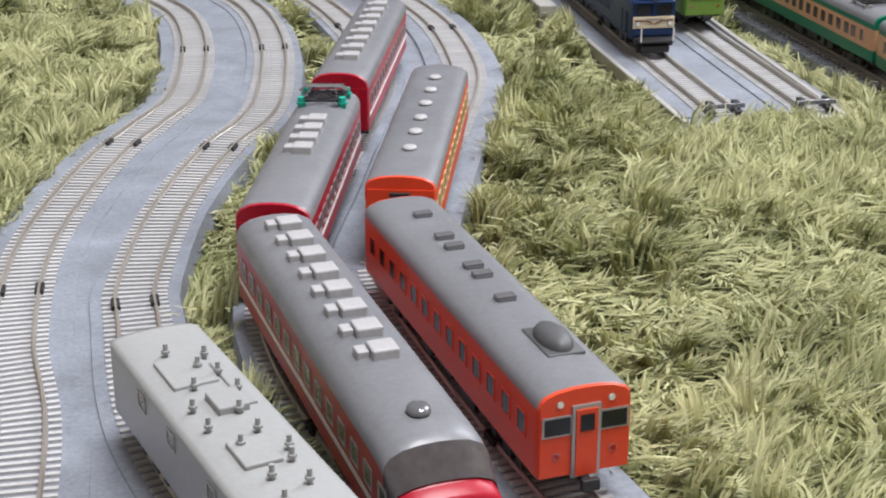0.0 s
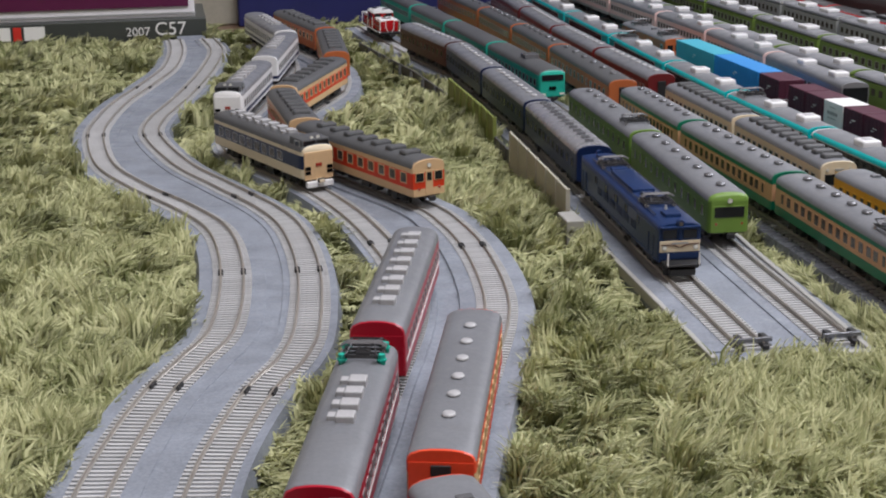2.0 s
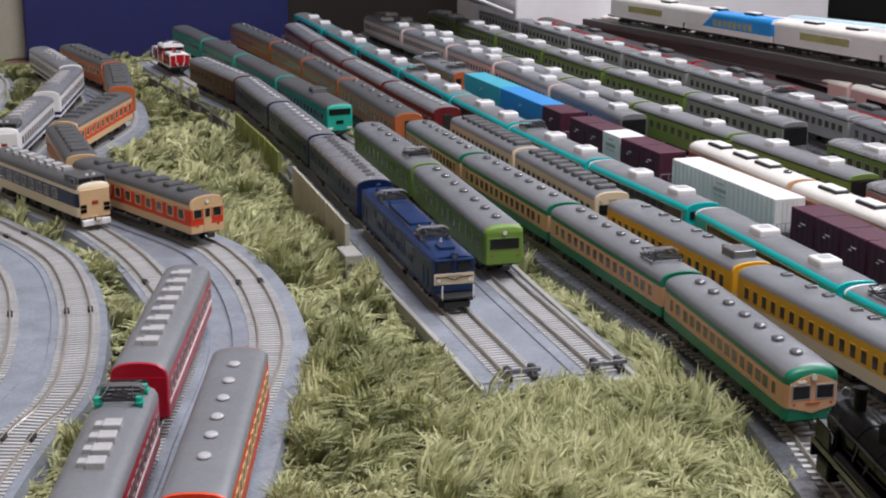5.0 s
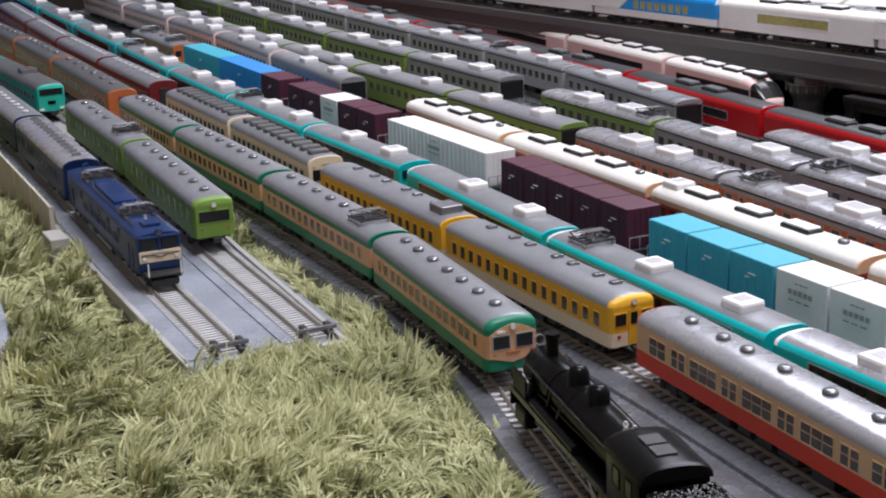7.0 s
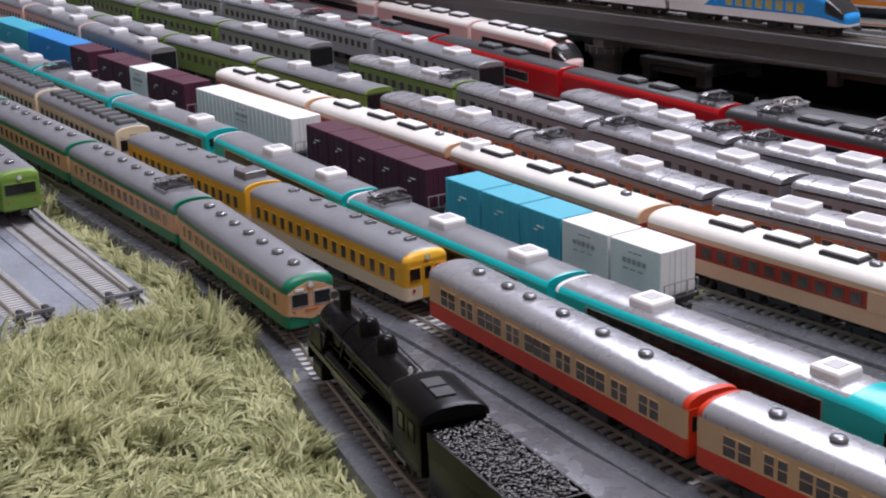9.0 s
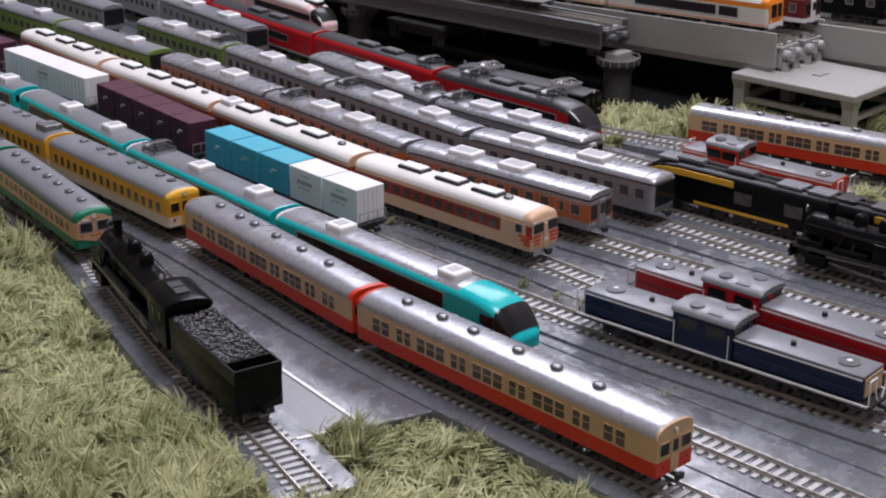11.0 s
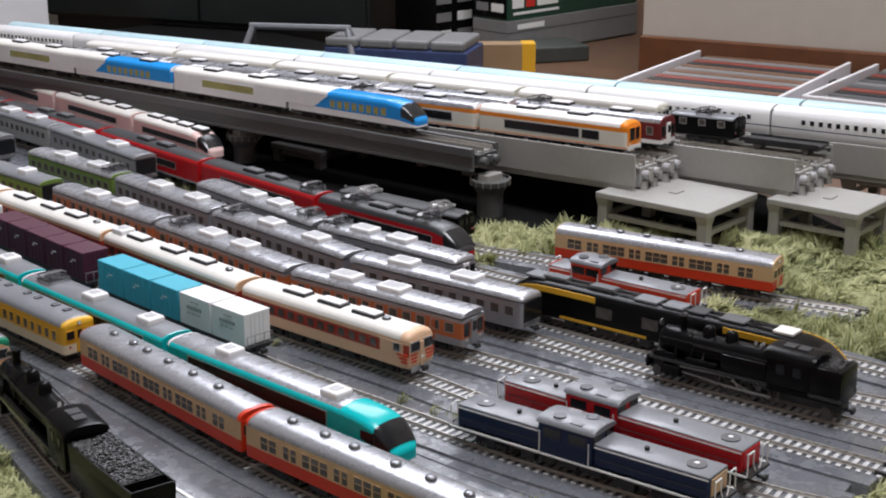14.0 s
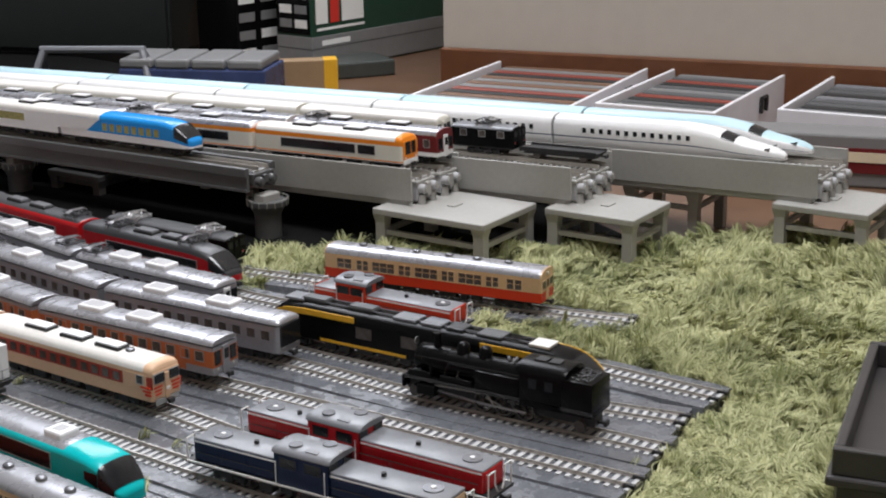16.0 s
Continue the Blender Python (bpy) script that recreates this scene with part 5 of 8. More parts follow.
car("electric_railcar", "dark blue and cream model express car with a high cab", "", (-0.2375, 0.6494), (-0.2808, 0.7588), [(0.0112, CREAM2), (0.0185, NAVY), (0.0205, CREAM2)], {}, roof=ROOFD, windows=spread(-0.27, 0.40, 9, 0.0058), wz=0.0148, wh=0.0044, fronts=("high_cab", "plain"), end_mat=CREAM2,
    vents=[("slab", [-0.20 + 0.095 * k for k in range(7)], 0)], front_mat=CREAM, near="round", category="train car")
for i, (a, b) in enumerate((((-0.2780, 0.8228), (-0.2496, 0.9434)), ((-0.2455, 0.958), (-0.2185, 1.085)), ((-0.2185, 1.09), (-0.236, 1.22)))):
    car("railcar", "white model railcar with a dark grey roof", "white railcars", a, b, [(0.0078, WHITE), (0.0100, BLUE), (0.0205, WHITE)], {}, roof=ROOF, windows=GW, wz=0.0148, wh=0.0044, fronts=("high_cab" if i == 0 else "plain", "plain"), near="round" if i == 0 else "flat", vents=[("slab", [-0.2, -0.1, 0.0, 0.1, 0.2], 0)])
for i, (a, b) in enumerate((((-0.1874, 0.5976), (-0.2370, 0.7158)), ((-0.2380, 0.7197), (-0.2434, 0.8267)), ((-0.2423, 0.8314), (-0.1954, 0.9452)), ((-0.192, 0.966), (-0.1842, 1.0967)), ((-0.185, 1.10), (-0.21, 1.23)))):
    car("railcar", "orange model railcar with cream bands and dark roof vents", "orange railcars", a, b, [(0.0100, CREAM), (0.0118, VERMIL), (0.0182, VERMIL), (0.0205, CREAM)] if i in (0, 1, 2) else [(0.0205, BRICK)], {}, roof=ROOFD, windows=rail_windows(11, 0.0052), wz=0.0150, wh=0.0048, frame=CREAM,
        vents=[("fin", [-0.36, -0.25, -0.13, -0.02, 0.1, 0.22, 0.34], 0)], fronts=("rail_car" if i == 0 else "plain", "plain"), front_mat=CREAM)


# the yard's base plates between the tracks
YARD_A = [(-0.0077, -0.0722), (0.0738, -0.0713), (0.0611, 0.0763), (0.0537, 0.2326), (0.0649, 1.4337), (-0.0437, 1.4360), (-0.0420, 0.60), (-0.0415, 0.3352), (-0.0212, 0.3227)]
YARD_B = [(0.0743, -0.0702), (0.1118, -0.0713), (0.1531, -0.0638), (0.2338, -0.0450), (0.2751, -0.0337), (0.2846, 0.0243), (0.2755, 0.1673), (0.2805, 0.2699), (0.2994, 0.3889), (0.3481, 1.4275), (0.0655, 1.4336), (0.0543, 0.2326), (0.0616, 0.0763)]
for pts in (YARD_A, YARD_B):
    slab("yard_base", "flat grey plastic base plate under the yard tracks", pts, -0.004, 0.0040, BEDD)
    poly_area(pts)


# ---- buffer stops at the ends of the sidings ----
for nm in ("S1", "S2"):
    q = TRACKS[nm][0]
    root = thing("buffer_stop", "small dark buffer stop at the siding's end", "buffer stop", "buffer stops", m=Matrix.Translation((q.x + 0.001, q.y + 0.004, 0.0052)))
    for s in (-1, 1):
        part("post", shared("bs_post", lambda: mesh_of(box(bmesh.new(), -0.0012, 0.0012, -0.0028, 0.0016, 0, 0.0042, 0.0003), UNDER)), root, pose(s * 0.0049, 0, 0))
        part("foot", shared("bs_foot", lambda: mesh_of(box(bmesh.new(), -0.0022, 0.0022, -0.0030, 0.0030, 0, 0.0011, 0.0003), ROOFD)), root, pose(s * 0.0052, -0.001, 0))
    part("beam", mesh_of(box(bmesh.new(), -0.0075, 0.0075, -0.0036, -0.0022, 0.0022, 0.0040, 0.0003), VENT), root)


# the wide base that carries both left-hand tracks
mids = [(0.5 * (along("L1", y)[0] + along("L2", y)[0]), y) for y in (0.10, 0.2, 0.3, 0.4, 0.5, 0.58, 0.66, 0.74, 0.82, 0.9, 0.98, 1.06, 1.14, 1.22, 1.28)]
mid_path = spline(mids)
BEDS.append((np.array([(q.x, q.y) for q in mid_path]), 0.0125))
solid("double_track_base", sweep(mid_path, [(-0.0125, -0.004), (0.0125, -0.004), (0.0125, 0.0049), (-0.0125, 0.0049)], BEDL), "smooth grey-blue base between two curved tracks", "track base", kind="structure")

mids = [(0.5 * (along("A", y)[0] + along("B", y)[0]), y) for y in (0.10, 0.2, 0.3, 0.4, 0.5, 0.58, 0.66, 0.74, 0.82, 0.9, 0.98, 1.06, 1.14)]
mid_path = spline(mids)
BEDS.append((np.array([(q.x, q.y) for q in mid_path]), 0.0105))
solid("double_track_base", sweep(mid_path, [(-0.0105, -0.004), (0.0105, -0.004), (0.0105, 0.0046), (-0.0105, 0.0046)], BEDL), "smooth grey-blue base between two curved tracks", "track base", kind="structure")

# a red engine at the head of the goods train
car("electric_locomotive", "small red model electric engine heading the goods train", "", along("K", 0.9690), along("K", 1.0785), [(0.0205, BRICK)], {}, roof=ROOF, windows=rail_windows(4, 0.0045), wz=0.0160, wh=0.0036, fronts=("rail_car", "rail_car"),
    vents=[("box", [-0.2, 0.0, 0.2], 0)], pantos=[-0.3, 0.3], category="locomotive", rise=0.0026)


# ---- the room ----
def plain_box(name, label, category, x0, x1, y0, y1, z0, z1, m, bevel=0.0, kind="", turn=0.0):
    cx, cy = (x0 + x1) / 2, (y0 + y1) / 2
    me = mesh_of(box(bmesh.new(), x0 - cx, x1 - cx, y0 - cy, y1 - cy, 0, z1 - z0, bevel), m)
    return solid(name, me, label, category, kind=kind, m=Matrix.Translation((cx, cy, z0)) @ pose(0, 0, 0, 0, 0, turn))


FZ = -0.012
plain_box("floor", "brown wooden floor boards under the rug", "floor", -2.0, 2.4, -2.0, 2.6, FZ - 0.05, FZ, FLOORM, kind="structure")
plain_box("ceiling", "plain pale ceiling", "ceiling", -2.0, 2.4, -2.0, 2.6, 2.2, 2.25, BOXW, kind="structure")
plain_box("wall_north", "plain beige plaster wall", "wall", -2.0, 2.4, 2.6, 2.7, FZ, 2.25, WALLM, kind="structure")
plain_box("wall_south", "plain beige plaster wall", "wall", -2.0, 2.4, -2.1, -2.0, FZ, 2.25, WALLM, kind="structure")
EAST = pose(0.9755, 0.3875, 0, 0, 0, 18.4)
solid("wall_east", mesh_of(box(bmesh.new(), 0, 0.1, -2.6, 0.248, FZ, 2.25), WALLM), "plain warm beige plaster wall behind the boxes", "wall", kind="structure", m=EAST)
solid("wall_return", mesh_of(box(bmesh.new(), 0.1, 1.5, 0.148, 0.248, FZ, 2.25), WALLM), "plain warm beige plaster wall behind the boxes", "wall", kind="structure", m=EAST)
solid("baseboard", mesh_of(box(bmesh.new(), -0.012, -0.002, -2.6, 0.248, FZ, 0.0423, 0.002), BASEM), "dark brown wooden baseboard along the wall", "baseboard", kind="structure", m=EAST)
plain_box("wall_far_east", "plain beige plaster wall", "wall", 2.4, 2.5, -2.1, 2.7, FZ, 2.25, WALLM, kind="structure")
plain_box("wall_west", "plain beige plaster wall", "wall", -2.1, -2.0, -2.1, 2.7, FZ, 2.25, WALLM, kind="structure")


# ---- the shaggy rug ----
def inside(px, py, poly):
    hit = np.zeros(len(px), bool)
    n = len(poly)
    for i in range(n):
        x1, y1 = poly[i]
        x2, y2 = poly[(i + 1) % n]
        cond = ((y1 > py) != (y2 > py)) & (px < (x2 - x1) * (py - y1) / (y2 - y1 + 1e-12) + x1)
        hit ^= cond
    return hit


def free_of_beds(px, py, slack):
    ok = np.ones(len(px), bool)
    for pts, half in BEDS:
        if half is None:
            ok &= ~inside(px, py, pts)
            continue
        q = pts[::2]
        lo, hi = q.min(0) - half - 0.01, q.max(0) + half + 0.01
        idx = np.nonzero(ok & (px > lo[0]) & (px < hi[0]) & (py > lo[1]) & (py < hi[1]))[0]
        for s in range(0, len(idx), 20000):
            k = idx[s:s + 20000]
            d = (px[k, None] - q[None, :, 0]) ** 2 + (py[k, None] - q[None, :, 1]) ** 2
            beyond = (px[k] - q[0, 0]) * (q[1, 0] - q[0, 0]) + (py[k] - q[0, 1]) * (q[1, 1] - q[0, 1]) < 0
            ok[k[(d.min(1) < (half + slack[k]) ** 2) & ~beyond]] = False
    return ok


def swirl(x, y, seed):
    r = np.random.RandomState(seed)
    out = np.zeros_like(x)
    for f, amp in ((9, 1.0), (21, 0.9), (47, 0.7), (95, 0.45)):
        for _ in range(4):
            a, ph = r.uniform(0, 2 * np.pi), r.uniform(0, 2 * np.pi)
            out += amp * np.sin(f * 2 * np.pi / 2.2 * (x * np.cos(a) + y * np.sin(a)) + ph)
    return out


RUG = [(-0.62, -0.20), (0.10, -0.34), (0.64, -0.34), (0.618, -0.05), (0.605, 0.068), (0.540, 0.125), (0.452, 0.184), (0.372, 0.290), (0.338, 0.314), (0.312, 0.317), (0.287, 0.41), (0.25, 1.32), (-0.62, 1.36)]


def pile(regions, seed):
    """Tufts of yarn: in each, a handful of bent tapering ribbons that lie the same way; regions: x0, x1, y0, y1, tufts a square metre, width."""
    rs = np.random.RandomState(seed)
    V, F, base = [], [], 0
    for x0, x1, y0, y1, dens, wide, tall in regions:
        n = int((x1 - x0) * (y1 - y0) * dens)
        tx, ty = rs.uniform(x0, x1, n), rs.uniform(y0, y1, n)
        keep = inside(tx, ty, np.array(RUG)) & (free_of_beds(tx, ty, np.full(n, 0.0)) | (tall < 1))
        tx, ty = tx[keep], ty[keep]
        n = len(tx)
        k = 14
        clump = np.repeat(swirl(tx, ty, 5), k)
        ang = np.repeat(0.40 * swirl(tx * 0.75, ty * 0.75, 7) + rs.normal(0, 0.85, n), k) + rs.normal(0, 0.20, n * k)
        lean = np.repeat(np.clip(rs.normal(0.62, 0.17, n), 0.2, 0.95), k) + rs.normal(0, 0.05, n * k)
        length = tall * np.repeat(rs.uniform(0.0110, 0.0175, n), k) * rs.uniform(0.75, 1.2, n * k)
        px, py = np.repeat(tx, k) + rs.normal(0, 0.0015, n * k), np.repeat(ty, k) + rs.normal(0, 0.0015, n * k)
        bend = np.repeat(rs.normal(0, 0.6, n), k) + rs.normal(0, 0.18, n * k)
        for turn in (0, 1):
            ex, ey = px + np.cos(ang + bend) * length * lean * 0.85, py + np.sin(ang + bend) * length * lean * 0.85
            ok = free_of_beds(ex, ey, np.full(n * k, -0.0035)) | (tall < 1)
            if turn == 0:
                ang = np.where(ok, ang, ang + np.pi)
                length = np.where(ok, length, length * 0.8)
        px, py, ang, lean, length, bend, clump = (v[ok] for v in (px, py, ang, lean, length, bend, clump))
        n = len(px)
        w = 1.22 * wide * rs.uniform(0.7, 1.25, n)
        segs = 3
        t = np.linspace(0, 1, segs)[None, :]
        a = ang[:, None] + bend[:, None] * t
        reach = (length * lean * 0.9)[:, None] * (t ** 1.25)
        cx = px[:, None] + np.cos(a) * reach
        cy = py[:, None] + np.sin(a) * reach
        crest = length * (0.80 - 0.42 * lean) * (1 + 0.30 * np.tanh(clump))
        cz = -0.0022 + (0.0042 if tall < 0.9 else 0) + crest[:, None] * np.sin(t * (1.35 + 0.75 * lean[:, None])) + 0.0016 * np.tanh(clump)[:, None] * t
        ww = w[:, None] * np.array([0.9, 1.0, 0.16])[None, :] / 2
        roll = rs.uniform(-0.6, 0.6, n)[:, None]
        nx, ny, nz = -np.sin(a) * np.cos(roll), np.cos(a) * np.cos(roll), np.sin(roll)
        left = np.stack([cx - nx * ww, cy - ny * ww, cz - nz * ww], 2)
        right = np.stack([cx + nx * ww, cy + ny * ww, cz + nz * ww], 2)
        v = np.stack([left, right], 2).reshape(n, segs * 2, 3)
        V.append(v.reshape(-1, 3))
        q = np.array([[2 * i, 2 * i + 1, 2 * i + 3, 2 * i + 2] for i in range(segs - 1)])
        F.append((base + np.arange(n)[:, None, None] * segs * 2 + q[None]).reshape(-1, 4))
        base += n * segs * 2
    V, F = np.concatenate(V), np.concatenate(F)
    me = bpy.data.meshes.new("pile")
    me.vertices.add(len(V))
    me.vertices.foreach_set("co", V.ravel())
    me.loops.add(F.size)
    me.loops.foreach_set("vertex_index", F.ravel())
    me.polygons.add(len(F))
    me.polygons.foreach_set("loop_start", np.arange(0, F.size, 4))
    me.update(calc_edges=True)
    me.polygons.foreach_set("use_smooth", [True] * len(F))
    me.materials.append(YARN)
    return me


# a made-up sheet, its black standing in for the shade below the decks
slab("floor_sheet", "black sheet added on the floor as the shade under the viaducts", [(0.283, 0.46), (0.302, 0.352), (0.318, 0.324), (0.342, 0.319), (0.378, 0.294), (0.458, 0.188), (0.520, 0.146), (0.545, 0.200), (0.590, 0.330), (0.660, 0.50), (0.78, 0.71), (0.80, 1.28), (0.29, 1.28)], FZ + 0.0006, 0.0008, mat("shade_sheet_black", (0.006, 0.006, 0.006), 0.95, vary=0.3, grain=120, bump=0.05, spec=0.1), 0)
slab("rug_backing", "dark backing of a shaggy green rug on the floor", [(-0.62, -0.20), (0.10, -0.34), (0.64, -0.34), (0.618, -0.05), (0.605, 0.068), (0.540, 0.125), (0.452, 0.184), (0.372, 0.290), (0.338, 0.314), (0.312, 0.317), (0.287, 0.41), (0.25, 1.32), (-0.62, 1.36)], FZ + 0.0005, -0.0018, RUGB, 0)
tagged(solid("rug_pile", pile([(-0.36, -0.02, 0.06, 0.42, 74000, 0.00072, 1.0), (-0.62, 0.0, 0.42, 0.80, 45000, 0.0009, 1.0), (-0.62, 0.02, 0.80, 1.40, 22000, 0.0015, 1.0), (-0.62, -0.36, -0.1, 0.42, 48000, 0.0008, 1.0),
                              (-0.10, 0.36, -0.26, 0.22, 74000, 0.00072, 1.0), (0.36, 0.64, -0.30, 0.26, 45000, 0.0009, 1.0), (0.25, 0.48, 0.26, 0.56, 45000, 0.0010, 0.999), (0.0525, 0.0590, 0.06, 0.25, 9000, 0.0008, 0.5), (0.094, 0.102, 0.105, 0.25, 12000, 0.0008, 0.6), (0.189, 0.197, 0.10, 0.21, 9000, 0.0008, 0.55)], 3),
                              "olive green shaggy rug pile of soft tangled yarn", "rug"), kind="stuff")


# ---- locomotives ----
def handrail_mesh(w):
    """One bent grab rail of a pair at an engine's end."""
    def build():
        bm = bmesh.new()
        x = w / 2
        rod(bm, (x, 0, 0), (x, 0, 0.0098), 0.00034, 5)
        rod(bm, (x, 0, 0.0098), (x * 0.42, 0, 0.0098), 0.00034, 5)
        rod(bm, (x * 0.42, 0, 0.0098), (x * 0.42, 0, 0.0040), 0.00034, 5)
        rod(bm, (x * 0.42, 0, 0.0040), (x * 0.2, 0, 0.0), 0.00034, 5)
        return mesh_of(bm, INK)
    return shared(("handrail", w), build)


def disc_mesh(r, h, m):
    return shared(("disc", r, h, m.name), lambda: smooth(mesh_of(rod(bmesh.new(), (0, 0, 0), (0, 0, h), r, 20), m), 40))


def cab_diesel(label, a, b, colour, top, cab_at, hood_w=0.0160, end_mat=None, stripe=INK, cab_len=0.0270, hood_z=0.0180):
    """A centre-cab diesel engine: two hoods, a cab between, walkway, end rails."""
    m, length = place(a, b, 0.004)
    root = thing("diesel_locomotive", label, "locomotive", "diesel engines", m=m)
    h = length / 2
    c = cab_at * length
    part("walkway", mesh_of(box(bmesh.new(), -0.0094, 0.0094, -h, h, RT + 0.0060, RT + 0.0074, 0.0003), UNDER), root)
    for s in (-1, 1):
        part("sill_stripe", mesh_of(box(bmesh.new(), s * 0.0094 - 0.0003, s * 0.0094 + 0.0003, -h + 0.001, h - 0.001, RT + 0.0068, RT + 0.0076), stripe), root)
    for y0, y1 in ((-h + 0.004, c - cab_len / 2), (c + cab_len / 2, h - 0.004)):
        hood = part("engine_hood", hood_mesh(hood_w, y0, y1, RT + 0.0074, RT + hood_z, colour, top), root)
        mid, run = (y0 + y1) / 2, y1 - y0
        for s in (-1, 1):
            n = max(2, int(run / 0.014))
            for i in range(n):
                y = y0 + run * (i + 0.5) / n
                part("side_panel", mesh_of(box(bmesh.new(), -0.0002, 0.00025, -run / n * 0.44, run / n * 0.44, RT + 0.0086, RT + hood_z - 0.0030, 0.0001), colour), hood, pose(s * hood_w / 2, y, 0))
            part("hood_trim", mesh_of(box(bmesh.new(), -0.0002, 0.00035, y0 + 0.0006, y1 - 0.0004, RT + hood_z - 0.0020, RT + hood_z - 0.0013), stripe), hood, pose(s * hood_w / 2, 0, 0))
        if run > 0.02:
            e = y0 + 0.010 if y0 < 0 else y1 - 0.010
            part("radiator_fan", disc_mesh(0.0042, 0.0006, VENT), hood, pose(0, e, RT + hood_z))
            part("fan_hub", disc_mesh(0.0011, 0.0010, UNIT), hood, pose(0, e, RT + hood_z))
            part("exhaust", disc_mesh(0.0011, 0.0016, UNDER), hood, pose(0.0, mid + (0.006 if y0 < 0 else -0.006), RT + hood_z))
    cab = part("cab", hood_mesh(0.0184, c - cab_len / 2, c + cab_len / 2, RT + 0.0070, RT + 0.0212, colour, colour, 0.0006), root)
    part("cab_roof", roof_mesh(cab_len + 0.002, 0.0190, 0.0028, "flat", "flat", [top, top, top], RT + 0.0212), cab, pose(0, c, 0))
    for s in (-1, 1):
        for y in (-0.235, 0.235):
            part("cab_window", pane_mesh(0.0086, 0.0046, GLASS, colour), cab, pose(s * 0.0092, c + y * cab_len, RT + 0.0174, 0, 0, 0 if s > 0 else 180))
        for x in (-0.0052, 0.0052):
            part("cab_window", plate_mesh(0.0060, 0.0038, 0.0003, GLASS), cab, pose(x, c + s * cab_len / 2, RT + 0.0188, 0, 0, 0 if s < 0 else 180))
        part("headlamp", lamp_mesh(0.0013), cab, pose(0, c + s * (cab_len / 2 + 0.0004), RT + 0.0228, 0, 0, 0 if s < 0 else 180))
        part("hatch", plate_mesh(0.0060, 0.0060, 0.0003, top), cab, pose(s * 0.004, c + s * 0.004, RT + 0.0236, 90, 0, 0))
        for turn in (0, 180):
            part("end_handrail", handrail_mesh(0.0176), root, pose(0, s * (h - 0.001), RT + 0.0074, 0, 0, turn))
            part("cab_grab_rail", shared("cab_grab", lambda: mesh_of(rod(bmesh.new(), (0, 0, 0), (0, 0, 0.0100), 0.00026, 5), INK)), root, pose(0.0097 * (1 if turn else -1), c + s * (cab_len / 2 - 0.0012), RT + 0.0078))
        part("roof_fan", disc_mesh(0.0030, 0.0008, VENT), cab, pose(-s * 0.0036, c + s * cab_len * 0.22, RT + 0.0236))
        part("walkway_rail", mesh_of(rod(bmesh.new(), (0, -h + 0.006, 0), (0, h - 0.006, 0), 0.00022, 5), UNDER), root, pose(s * 0.0086, 0, RT + 0.0118))
        part("end_panel", plate_mesh(hood_w - 0.0025, 0.0075, 0.0003, end_mat or colour), root, pose(0, s * (h - 0.004), RT + 0.0128, 0, 0, 0 if s < 0 else 180))
        part("coupler", coupler_mesh(), root, pose(0, s * h * 0.985, RT + 0.0048, 0, 0, 0 if s > 0 else 180))
        bog = part("bogie", bogie_mesh(), root, pose(0, s * (h - 0.022), RT))
        for y in (-0.007, 0.007):
            part("wheelset", wheelset_mesh(), bog, pose(0, y, 0.0028))
    part("underframe", gear_mesh(length, 2), root)
    return root


cab_diesel("navy blue model diesel engine with white trim and grey hoods", along("K", -0.0445), along("K", 0.0911), NAVY, ROOF, 0.04, end_mat=CREAM)
cab_diesel("dark red model diesel engine with grey hood tops", along("L", -0.0391), along("L", 0.0954), RED, ROOF, 0.10)
cab_diesel("small vermilion model shunting engine with grey hood tops", along("P", 0.1005), along("P", 0.2020), VERMIL, ROOF, 0.20, cab_len=0.0200, hood_z=0.0165)
cab_diesel("small red and white model shunting engine far up the yard", along("S1", 1.1759), along("S1", 1.2533), RED, WHITE, 0.0, cab_len=0.0220)


LOCOB = paint("engine_blue", 0.012, 0.032, 0.104, 0.3)


